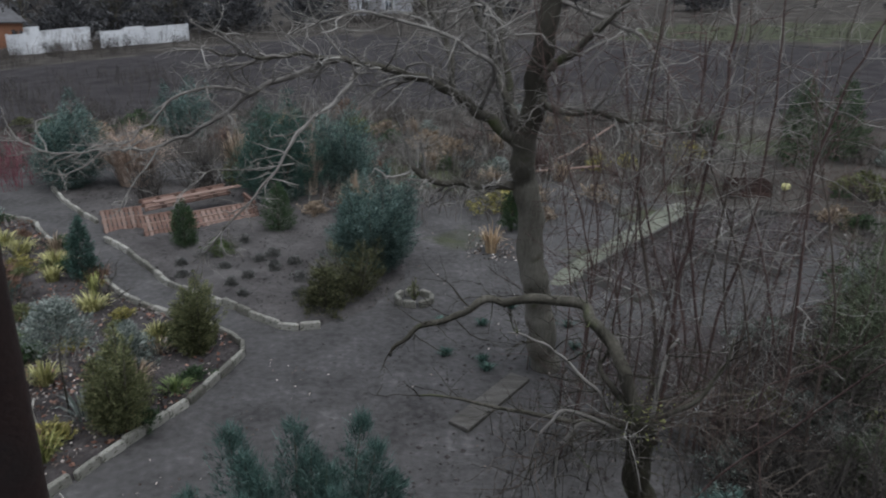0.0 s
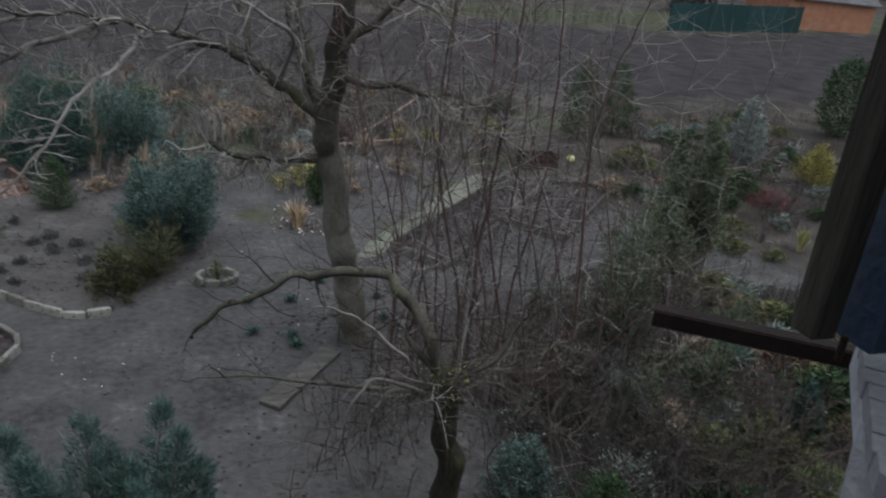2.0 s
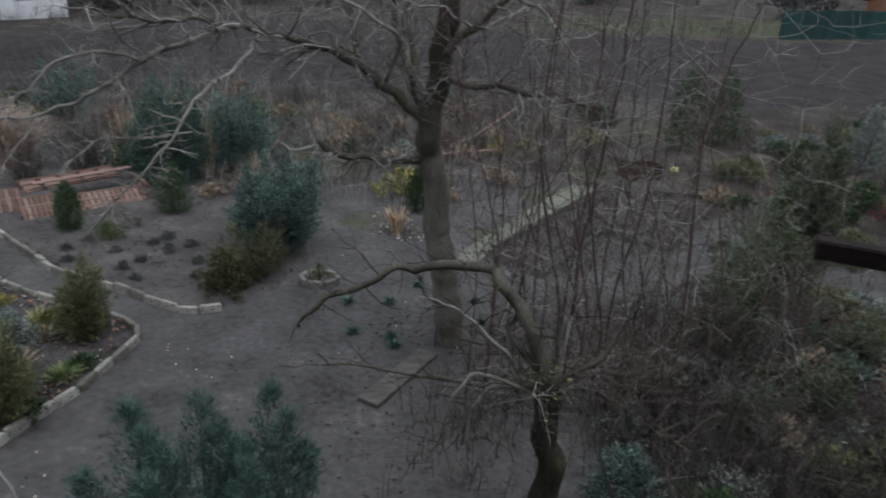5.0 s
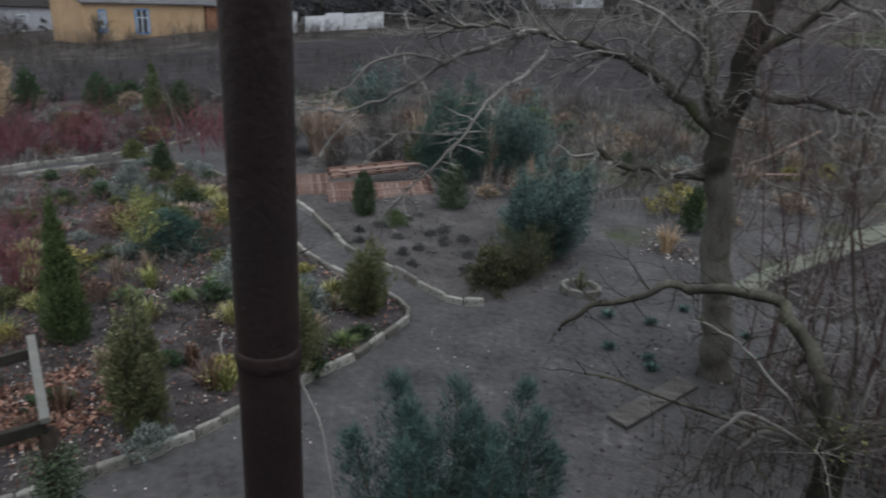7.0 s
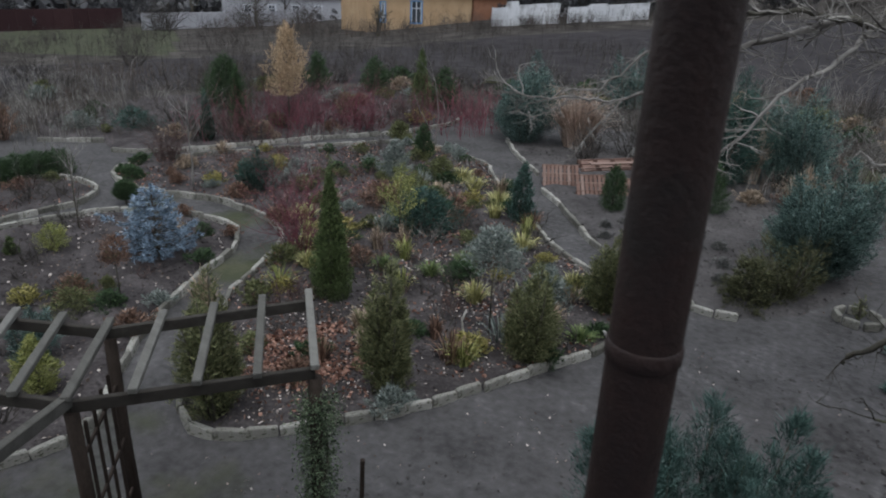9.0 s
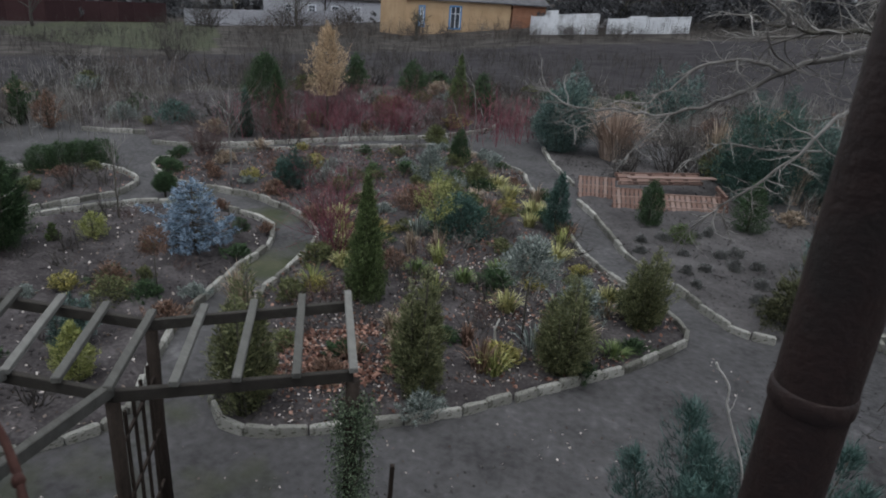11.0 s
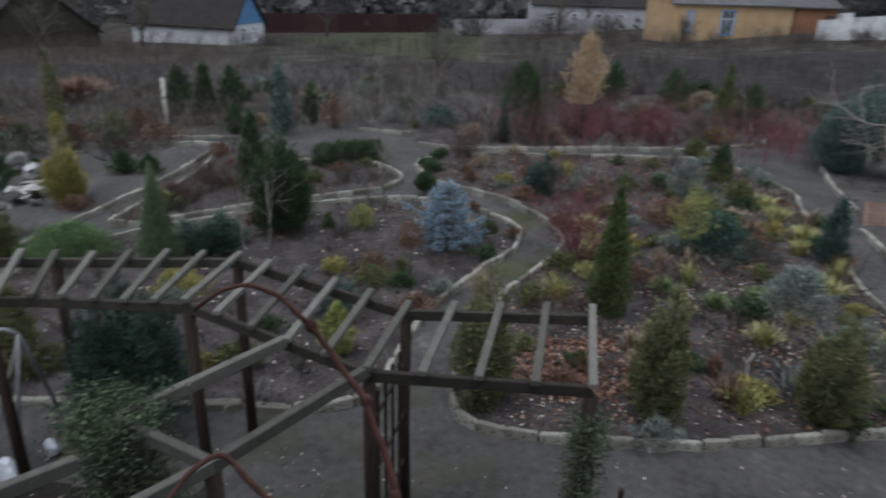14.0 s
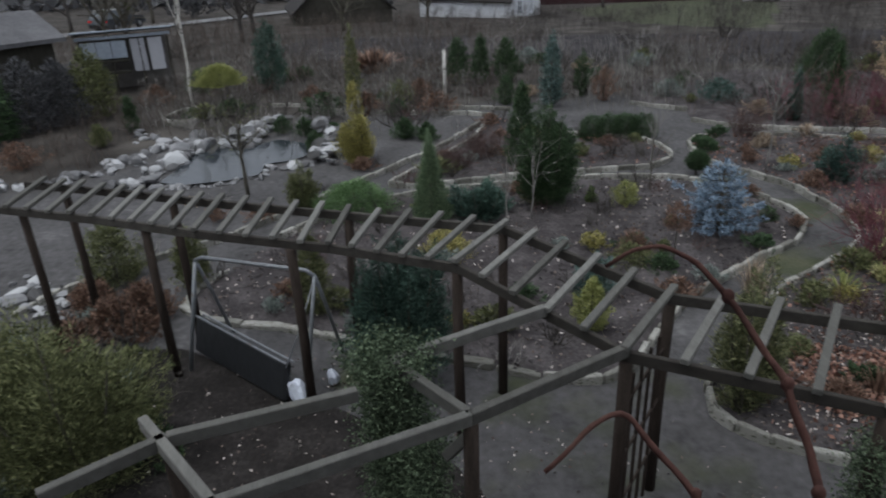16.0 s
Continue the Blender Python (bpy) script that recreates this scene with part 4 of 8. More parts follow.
# beds by the pergola and the pond
spires("conifer", -12.02, 3.8, 1.95, 1.5, THUJADARK, "tall dense dark green conifer", 11, 0.085, 420, 60, 0.1, category="conifer")
bush("conifer", -14.0, 3.9, 1.95, 0.62, THUJADARK, "dark columnar conifer", "column", 0.07, 900, 61, category="conifer")
bush("thuja", -11.76, 1.62, 1.62, 0.86, CONEGREEN, "cone-shaped grey-green thuja", "cone", 0.05, 2000, 62, category="conifer", lump=0.05)
bush("juniper", -12.6, 0.35, 0.6, 1.5, BRIGHTGREEN, "low dome of bright green juniper", "flat", 0.055, 1300, 63, lump=0.15)
spires("juniper", -11.75, 2.5, 0.68, 1.4, TEALCONE, "low spreading blue-green juniper", 7, 0.1, 130, 64, 0.9)
spires("thuja", -15.6, 0.62, 1.2, 1.15, YELLOW, "golden-yellow conifer with billowing sprays", 8, 0.075, 300, 65, 0.3, category="conifer")
bush("thuja", -19.83, 0.83, 1.05, 0.5, YELLOW, "small golden conifer", "column", 0.08, 260, 66, category="conifer")
bush("thuja", -20.5, 0.9, 2.35, 0.5, FEATHER, "tall narrow bronze-green conifer", "column", 0.09, 420, 67, category="conifer")
bush("conifer", -24.6, -1.55, 2.25, 1.15, TEALCONE, "tall dark blue-green conifer", "column", 0.11, 520, 68, category="conifer")
bush("standard_tree", -22.0, -2.9, 1.36, 1.4, LIME, "flat-headed yellow-green shrub on a stem", "flat", 0.075, 1100, 69, stem=0.78, category="tree", base=0.0)
bare_tree("small_tree", -14.2, -1.69, 2.0, BARK, "small leafless tree with a spreading brownish crown", 70, 0.045, 9, 2, 1.1, 0.45, OLIVE, 0.04, 2)
spires("thuja", -12.94, -0.58, 1.0, 0.85, OLIVE, "young bronze-tipped conifer", 6, 0.07, 170, 71, 0.35, category="conifer")
for i, (x, y, h, w) in enumerate(((-23.37, 4.47, 1.55, 0.84), (-23.11, 5.18, 1.6, 0.65), (-23.27, 6.08, 1.45, 0.85))):
    bush("thuja", x, y, h, w, THUJADARK, "dark thuja in a row by the field", "column", 0.1, 420, 72 + i, "row of thujas", category="conifer")
bush("juniper", -19.35, 6.34, 2.0, 0.64, JUNIPER, "upright grey-blue juniper", "column", 0.1, 420, 76, category="conifer")
bush("thuja", -10.61, -3.36, 1.05, 0.9, OLIVE, "bushy olive-gold thuja behind the pergola", "column", 0.07, 560, 77, category="conifer")
bush("thuja", -10.3, -2.2, 0.95, 0.6, OLIVE, "olive-gold thuja behind the pergola", "column", 0.07, 420, 78, category="conifer")
bush("thuja", -9.0, -0.45, 1.2, 0.5, OLIVE, "olive thuja behind the pergola", "column", 0.07, 420, 79, category="conifer")
spires("conifer", -7.2, 0.5, 1.95, 1.6, TEALCONE, "dense dark conifer under the pergola", 10, 0.085, 420, 80, 0.15, category="conifer")
bush("spirea", -10.33, 1.6, 0.45, 0.85, YELLOW, "low yellow-green shrub", "flat", 0.06, 300, 81)
bush("spirea", -7.7, 2.95, 0.75, 0.6, LIME, "yellow-green shrub under the pergola", "bush", 0.06, 360, 82)
bush("spirea", -11.63, 5.14, 0.5, 0.6, LIME, "low yellow-green shrub", "bush", 0.06, 170, 83, lump=0.4)
bush("spirea", -11.9, 4.6, 0.35, 0.3, THUJA, "small green shrub", "cone", 0.06, 120, 84)
bush("standard_tree", -9.0, 4.73, 1.05, 0.45, RUSSET, "russet-leaved shrub on a thin stem", "ball", 0.055, 150, 85, stem=0.62, trunk=0.012, category="tree", lump=0.35)
bush("spirea", -9.3, 4.2, 0.35, 0.7, OLIVE, "low olive shrub", "flat", 0.06, 170, 86, lump=0.4)
bush("spirea", -9.65, 4.4, 0.45, 0.5, RUSSET, "low russet shrub", "flat", 0.06, 130, 87, lump=0.4)
spires("spruce", -8.35, 3.25, 0.8, 0.75, JUNIPER, "small blue-grey spruce behind the pergola", 4, 0.07, 130, 88)
bush("spirea", -10.9, 6.9, 0.4, 0.5, GOLD, "small shrub with golden leaves", "bush", 0.05, 70, 89, lump=0.4)
bush("heath_shrub", -10.3, 7.1, 0.28, 0.35, THUJADARK, "low dark cushion shrub", "flat", 0.05, 130, 90)
bush("heath_shrub", -14.2, 8.2, 0.3, 0.6, THUJADARK, "low dark cushion shrub", "flat", 0.06, 200, 91)
tuft("ornamental_grass", -7.8, 5.25, 0.75, 0.6, STRAW, "tawny clump of grass", 200, 92)
bare_tree("young_tree", -12.55, 8.55, 2.4, TWIG, "slender pale-stemmed leafless young tree", 93, 0.024, 11, 2, 0.5, 0.5)
bare_tree("young_tree", -10.6, 9.0, 1.7, REDTWIG, "young leafless tree with a purple haze of twigs", 94, 0.018, 10, 2, 0.6)
bare_tree("young_tree", -8.95, 8.35, 1.3, REDTWIG, "young leafless purple-twigged tree", 95, 0.014, 9, 2, 0.6)
bare_tree("young_tree", -13.0, 6.3, 1.6, TWIG, "slender pale-stemmed leafless young tree", 96, 0.02, 8, 1, 0.5)
bare_tree("young_tree", -12.2, 5.9, 1.35, BARK, "slender leafless young tree", 961, 0.016, 8, 1, 0.5)
bare_tree("young_tree", -10.95, 2.75, 1.7, TWIG, "slender pale-stemmed leafless tree", 97, 0.016, 8, 1, 0.6)
bare_tree("young_tree", -11.3, 3.3, 1.6, TWIG, "slender pale-stemmed leafless tree", 98, 0.016, 8, 1, 0.6)
bare_shrub("red_shrub", -15.3, 3.4, 0.75, 1.3, REDTWIG, "low leafless shrub with red twigs", 70, 99, 0.006, 2)
bare_shrub("red_shrub", -14.6, 2.6, 0.6, 1.1, REDTWIG, "low leafless shrub with red twigs", 70, 100, 0.006, 2)
bare_tree("birch", -22.46, -3.8, 4.6, BIRCH, "white-barked birch without leaves", 101, 0.055, 8, 1, 0.5, 0.55)
g_ = Geo()
tube(g_, [(0, 0, -0.1), (0.01, 0, 0.8), (0, 0.01, 1.5)], [0.055, 0.05, 0.045], 8)
ob = part("stake", g_, BIRCH, smooth=True)
ob.matrix_world = pose(-21.05, 3.61, 0)
tagged(ob, "pale upright birch stake", "stake")
for i, (x, y, h, w, m) in enumerate(((-20.7, 2.2, 0.85, 1.1, OLIVE), (-21.3, 2.9, 0.7, 0.9, RUSSET), (-19.6, 2.0, 0.5, 0.7, THUJADARK), (-17.3, 1.9, 0.55, 0.7, THUJADARK), (-17.0, 2.4, 0.45, 0.6, THUJADARK), (-20.3, 7.6, 1.4, 0.5, THUJADARK), (-19.6, 8.0, 1.0, 0.9, RUSSET), (-20.0, 5.2, 0.9, 0.7, THUJADARK), (-23.7, -5.1, 0.6, 1.2, RUSSET), (-25.0, -3.9, 0.8, 1.2, THUJADARK), (-18.9, -5.6, 0.6, 0.6, OLIVE), (-17.5, -7.0, 0.65, 1.2, RUSSET), (-18.4, 10.9, 0.7, 1.4, JUNIPERDARK), (-19.4, 9.9, 0.55, 1.0, GREYLEAF), (-15.1, 12.7, 0.5, 0.8, STRAW), (-12.35, 15.2, 0.55, 0.75, OLIVE), (-9.1, 12.7, 0.6, 0.8, OLIVE), (-8.6, 11.0, 0.7, 0.9, OLIVE), (-8.1, 10.5, 0.55, 0.9, GREYLEAF), (-4.3, 8.6, 0.65, 0.95, GREYLEAF), (-9.0, 10.4, 0.6, 1.2, RUSSET))):
    bush("low_shrub", x, y, h, w, m, {OLIVE: "low olive-green shrub", RUSSET: "low russet-brown shrub", THUJADARK: "small dark green conifer", JUNIPERDARK: "low blue-green juniper", GREYLEAF: "low grey-leaved shrub", STRAW: "low straw-coloured shrub"}[m], "bush", 0.08, 240, 110 + i, lump=0.35)
bush("conifer", -20.19, -5.09, 1.0, 0.42, THUJADARK, "small dark columnar conifer by the pond rocks", "column", 0.07, 320, 140, category="conifer")
spires("thuja", -6.3, -2.7, 1.95, 2.3, OLIVE, "large bushy olive-green thuja by the pergola", 9, 0.085, 420, 141, 0.5, category="conifer")
spires("thuja", -6.9, -3.6, 1.6, 2.0, OLIVE, "bushy olive thuja beside the swing", 8, 0.085, 380, 142, 0.5, category="conifer")
for i, (x, y) in enumerate(((-9.75, -3.45), (-9.15, -3.05), (-9.5, -2.7))):
    bush("azalea", x, y, 0.5, 0.75, RUSSET, "low shrub of russet leaves beneath the pergola", "flat", 0.09, 240, 143 + i, lump=0.35)

YT = "tuft of pale yellow-green grass"
for i, (x, y, h, w, m) in enumerate(((-8.75, 13.0, 0.4, 0.7, PALEGRASS), (-8.15, 12.55, 0.42, 0.7, PALEGRASS), (-7.2, 12.0, 0.4, 0.6, PALEGRASS), (-6.85, 11.3, 0.4, 0.45, PALEGRASS), (-5.6, 10.2, 0.4, 0.65, PALEGRASS), (-4.15, 9.2, 0.4, 0.5, PALEGRASS), (-5.15, 7.95, 0.4, 0.5, PALEGRASS), (-4.0, 8.1, 0.35, 0.55, STRAW), (-8.45, 7.9, 0.35, 0.7, PALEGRASS), (-9.6, 8.9, 0.35, 0.6, PALEGRASS), (-3.4, 7.9, 0.25, 0.5, GREENGRASS), (-6.9, 8.0, 0.3, 0.5, GREENGRASS), (-6.2, 8.3, 0.3, 0.5, GREENGRASS), (-7.9, 7.3, 0.35, 0.45, PALEGRASS), (-14.6, 10.9, 0.35, 0.6, STRAW), (-9.9, 9.9, 0.35, 0.5, STRAW), (-5.9, 6.3, 0.35, 0.35, STRAW), (-5.55, 6.0, 0.3, 0.35, STRAW), (-4.95, 6.7, 0.45, 0.25, RUSSET), (-6.0, 9.0, 0.3, 0.6, GREENGRASS), (-7.9, 11.5, 0.3, 0.7, RUSSET), (-8.6, 11.9, 0.3, 0.6, STRAW))):
    tuft("grass_tuft", x, y, h, w, m, YT if m is PALEGRASS else ("tuft of green grass" if m is GREENGRASS else ("clump of russet stalks" if m is RUSSET else "tuft of dry straw-coloured grass")), 120, 150 + i, "grass tufts in the beds", width=0.012)
rng = np.random.default_rng(78)
for i in range(34):
    x, y = rng.uniform(-9.5, -3.2), rng.uniform(5.2, 13.5)
    if inside(x, y, MID_FRONT + MID_BACK[1:] + MID_LEFT[:-1]):
        tuft("dry_fern", x, y, rng.uniform(0.25, 0.6), rng.uniform(0.3, 0.7), (RUSSET, STRAW, GREYLEAF, LIME)[i % 4], "withered clump of thin leaves in a bed", 70, 1200 + i, "withered clumps", width=0.01, category="perennial")
rng = np.random.default_rng(77)
k = 0
for row in range(5):
    for col in range(4):
        x, y = -5.0 + row * 0.56 + col * 0.34 + rng.normal(0, 0.13), 12.4 - row * 0.46 + col * 0.40 + rng.normal(0, 0.13)
        if rng.uniform() < 0.82:
            bush("lavender", x, y, rng.uniform(0.13, 0.2), rng.uniform(0.2, 0.34), LAVCUSHION, "clipped dark cushion of lavender in grey soil", "flat", 0.05, 110, 200 + k, "rows of lavender", trunk=0.01, up=1.2, lump=0.4)
            k += 1

bare_shrub("dogwood", -8.41, 7.53, 1.74, 0.66, DOGWOOD, "slender leafless shrub with dark red stems", 34, 611, 0.006, 2)
bare_shrub("young_tree", -11.20, 10.72, 1.33, 0.5, TWIG, "thin pale leafless young tree", 4, 612, 0.011, 1, category="tree")
bare_shrub("young_tree", -11.15, 15.26, 2.1, 0.5, TWIG, "thin pale leafless young tree", 3, 613, 0.011, 1, category="tree")


# ---- pergola ----
CAMXY = np.array([-0.53, -0.12])
TOP = 2.0


def at_top(pts, s=1.1):
    return [tuple(CAMXY + (np.array(p) - CAMXY) * s) for p in pts]


FRONT = at_top([(-3.02, 2.7), (-4.0, 1.62), (-5.5, 0.84), (-6.15, -0.15), (-6.8, -1.35), (-7.45, -2.4), (-8.1, -3.6)])
FRONT[0] = (-3.42, 3.05)
BACK = at_top([(-3.9, 3.5), (-4.62, 2.23), (-6.16, 1.4), (-6.88, 0.05), (-7.55, -1.2), (-8.2, -2.3), (-8.85, -3.5)])
BACK[0] = (-4.21, 3.77)
COUNTS = (4, 5, 5, 5, 5, 5)
pergola = thing("pergola", (*FRONT[1], 0), "weathered wooden pergola with grey slats on dark posts over a path", "pergola")


def on(root, geo, name, mat, label="", smooth=False):
    """A part given in world coordinates."""
    ob = part(name, geo, mat, root, label, smooth)
    ob.matrix_parent_inverse = root.matrix_world.inverted()
    return ob


for line in (FRONT, BACK):
    for a, b in zip(line, line[1:]):
        on(pergola, beam(Geo(), (*a, TOP - 0.05), (*b, TOP - 0.05), 0.045, 0.09), "beam", DARKBEAM)
rng = np.random.default_rng(5)
for (f0, f1), (b0, b1), n in zip(zip(FRONT, FRONT[1:]), zip(BACK, BACK[1:]), COUNTS):
    for i in range(n):
        t = i / n
        f, b = np.array(f0) * (1 - t) + np.array(f1) * t, np.array(b0) * (1 - t) + np.array(b1) * t
        d = (b - f) / np.linalg.norm(b - f)
        tilt = rng.normal(0, 0.008)
        on(pergola, beam(Geo(), (*(f - d * 0.06), TOP + 0.03 + tilt), (*(b + d * 0.09), TOP + 0.03 - tilt), 0.062, 0.045), "slat", WOOD)
for i, p in enumerate((FRONT[0], FRONT[1], BACK[1], FRONT[2], BACK[2], (-6.9, -0.53), BACK[3], (-7.84, -2.06), (-8.6, -1.9), (-8.76, -3.58), (-9.4, -3.3))):
    g_ = Geo()
    tube(g_, [(*p, -0.1), (p[0] + rng.normal(0, 0.01), p[1] + rng.normal(0, 0.01), 1.0), (*p, TOP - 0.09)], [0.055, 0.05, 0.05], 8)
    on(pergola, g_, "post", POST, smooth=True)
# lattice between the two posts at the bend
lat0, lat1 = np.array(FRONT[1]), np.array(BACK[1])
for i in range(4):
    q = lat0 + (lat1 - lat0) * (0.2 + 0.2 * i)
    on(pergola, beam(Geo(), (*q, 0.05), (*q, TOP - 0.3), 0.025, 0.018, 0.003), "lattice_bar", POST)
for z in (0.5, 1.0, 1.5):
    on(pergola, beam(Geo(), (*lat0, z), (*lat1, z), 0.02, 0.03, 0.003), "lattice_bar", POST)

gz_ = {k: tuple(CAMXY + (np.array(p) - CAMXY) * 1.1) for k, p in dict(pj=(-4.6, 1.28), ivy=(-4.21, 0.15), low=(-3.57, 0.52), pc=(-4.0, 1.62), b4=(-3.76, -1.1), top5=(-3.95, -1.26), end5=(-3.2, -0.8), far6=(-3.1, -1.2), b7=(-3.45, -1.65), mid=(-3.93, -0.07)).items()}
arbour = thing("arbour_frame", (*gz_["low"], 0), "open square frame of grey beams joined to the pergola", "arbour")
low, ivy = np.array(gz_["low"]), np.array(gz_["ivy"])
for a, b in (("pj", "ivy"), ("pc", "low"), ("ivy", "low"), ("mid", "b4"), ("top5", "end5"), ("low", "far6"), ("b7", "b4")):
    on(arbour, beam(Geo(), (*gz_[a], TOP + 0.0), (*gz_[b], TOP + 0.0), 0.06, 0.09), "beam", WOOD)
for k_ in ("low", "ivy", "b4", "far6"):
    g_ = Geo()
    tube(g_, [(*gz_[k_], -0.1), (*gz_[k_], 1.0), (*gz_[k_], TOP - 0.04)], [0.055, 0.05, 0.05], 8)
    on(arbour, g_, "post", POST, smooth=True)
on(arbour, beam(Geo(), (*low, TOP - 0.12), (*(low + (ivy - low) * 0.3), TOP - 0.45), 0.05, 0.07), "brace", WOOD)


def climber(x, y, h, w, mat, label, seed, count=500, leaf=0.045):
    """A climbing plant wrapped round a post."""
    rng = np.random.default_rng(seed)
    root = thing("climber", (x, y, 0.0), label, "climbing plant")
    a = rng.uniform(0, 6.28, count)
    z = h * rng.uniform(0, 1, count) ** 0.8
    r = 0.06 + w / 2 * rng.uniform(0.2, 1, count) * lumpy(a, z / h, rng, 0.5) * (0.5 + 0.5 * (z / h) ** 2)
    p = np.stack([r * np.cos(a), r * np.sin(a), z], 1)
    g = Geo()
    leaves(g, np.repeat(p, 12, 0) + rng.normal(0, 0.05, (count * 12, 3)), rng.normal(0, 1, (count * 12, 3)) + [0, 0, -0.4], leaf, leaf * 0.6, rng, full=True)
    t = np.linspace(0, 1, 24)
    s = Geo()
    tube(s, np.stack([0.075 * np.cos(9 * t), 0.075 * np.sin(9 * t), h * t * 0.95 - 0.05], 1), 0.012, 5)
    part("stem", s, BARK, root, smooth=True)
    part("leaves", g, mat, root)


climber(*gz_["ivy"], 2.14, 0.42, IVY, "thick leafy climber heaped over the corner of the arbour", 300, 3000, 0.024)
climber(*FRONT[0], 1.75, 0.085, IVY, "thin leafy climber round a pergola post", 301, 800, 0.022)
climber(*(np.array(gz_["ivy"]) + [0.25, 0.15]), 1.6, 0.34, IVY, "leafy climber on the arbour frame", 302, 1100, 0.024)

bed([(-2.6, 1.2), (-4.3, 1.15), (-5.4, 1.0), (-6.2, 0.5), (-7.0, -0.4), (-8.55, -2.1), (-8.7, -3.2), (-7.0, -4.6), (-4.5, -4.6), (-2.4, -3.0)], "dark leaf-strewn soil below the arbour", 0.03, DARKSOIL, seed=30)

# ---- swing frame with a tarp ----
swing = thing("garden_swing", (-7.9, -1.3, 0), "grey tubular swing frame with a sagging black covered seat", "garden swing")
sl, sr = np.array([-8.30, -1.72]), np.array([-7.55, -0.36])
sd = (sr - sl) / np.linalg.norm(sr - sl)
sn = np.array([-sd[1], sd[0]])
g_ = Geo()
tube(g_, [(*(sl), 1.28), (*(sl + sd * 0.1), 1.33), (*((sl + sr) / 2), 1.33), (*(sr - sd * 0.1), 1.33), (*sr, 1.27)], 0.024, 8)
on(swing, g_, "top_rail", STEEL, smooth=True)
for e in (sl, sr):
    for s in (-0.45, 0.45):
        g_ = Geo()
        tube(g_, [(*e, 1.28), (*(e + sn * s * 0.4), 0.8), (*(e + sn * s), 0.0)], 0.022, 8)
        on(swing, g_, "leg", STEEL, smooth=True)
# the covered seat hangs down on its long edge
a_, b_ = np.array([-8.42, -1.88, 0.26]), np.array([-7.08, -0.76, 0.25])
m = (Vector(b_) - Vector(a_)).to_track_quat("X", "Z").to_matrix().to_4x4() @ Matrix.Rotation(radians(-14), 4, "X")
on(swing, box(Geo(), (a_ + b_) / 2, (float(np.linalg.norm(b_ - a_)), 0.09, 0.46), m, 0.03), "seat", TARP, "sagging black covered seat")
for off in ((0.05, 0.235), (-0.05, 0.235)):
    o_ = np.array(m.to_3x3() @ Vector((0, *off)))
    on(swing, beam(Geo(), a_ + o_, b_ + o_, 0.022, 0.022), "seat_rail", STEEL)
for e, f in ((a_, sl), (b_, sr)):
    g_ = Geo()
    tube(g_, [(*e[:2], e[2] + 0.2), ((e[0] + f[0]) / 2, (e[1] + f[1]) / 2, 0.8), (*f, 1.27)], 0.008, 5)
    on(swing, g_, "hanger", STEEL, smooth=True)
rng = np.random.default_rng(9)
g_ = Geo()
bm = bmesh.new()
bmesh.ops.create_icosphere(bm, subdivisions=2, radius=0.16)
bm.verts.index_update()
vv = np.array([v.co for v in bm.verts])
ff = np.array([[v.index for v in f.verts] for f in bm.faces])
bm.free()
ICO_V, ICO_F = vv / 0.16, ff
for px_, py_, s in ((-7.05, -0.66, 1.1), (-7.3, -0.28, 0.7)):
    g_ = Geo()
    g_.add(ICO_V * np.array([0.13, 0.09, 0.17]) * s * rng.uniform(0.75, 1.2, (len(ICO_V), 1)), ICO_F)
    ob = part("plastic_bag", g_, PLASTIC)
    ob.matrix_world = pose(px_, py_, 0.13 * s, 10, 5, 30)
    tagged(ob, "crumpled pale plastic bag lying by the swing", "bag")

# ---- pallets, ring, boards ----
def pallet(a, b, z0, z1, lean, label, n=9):
    """A pallet set on edge from a to b: upright boards on two rails."""
    root = thing("pallet", (*a, 0), label, "pallet", "pallets round a bed")
    a, b = np.array(a), np.array(b)
    d = (b - a) / np.linalg.norm(b - a)
    nrm = np.array([-d[1], d[0]])
    length = np.linalg.norm(b - a)
    for i in range(n):
        q = a + d * (length * (i + 0.5) / n)
        on(root, beam(Geo(), (*q, z0), (*(q + nrm * lean), z1), 0.74 * length / n, 0.02, 0.003), "board", PALLET)
    for z in (0.12, 0.5, 0.88):
        t = z0 + (z1 - z0) * z
        on(root, beam(Geo(), (*(a + nrm * (0.035 + lean * z)), t), (*(b + nrm * (0.035 + lean * z)), t), 0.045, 0.09, 0.004), "rail", PALLET)
    return root


pallet((-7.18, 13.95), (-6.5, 14.45), 0.02, 0.45, 0.3, "reddish wooden pallet standing on edge by a path")
pallet((-6.28, 13.85), (-5.75, 14.3), 0.02, 0.4, 0.3, "pale wooden pallet standing on edge", 7)
pallet((-5.55, 14.45), (-4.35, 15.45), 0.02, 0.3, 0.35, "long wooden pallet leaning behind lavender", 13)
pallet((-6.6, 14.75), (-5.2, 16.4), 0.30, 0.48, 0.30, "reddish pallet boards at the back of a bed", 5)
pallet((-4.3, 15.5), (-4.75, 16.2), 0.02, 0.42, 0.08, "reddish wooden pallet closing a bed", 7)
plank_geo = beam(Geo(), (-6.45, 14.8, 0.5), (-5.0, 16.45, 0.5), 0.16, 0.03, 0.004)
tagged(part("plank", plank_geo, PALLET), "reddish plank lying along the pallets", "plank")

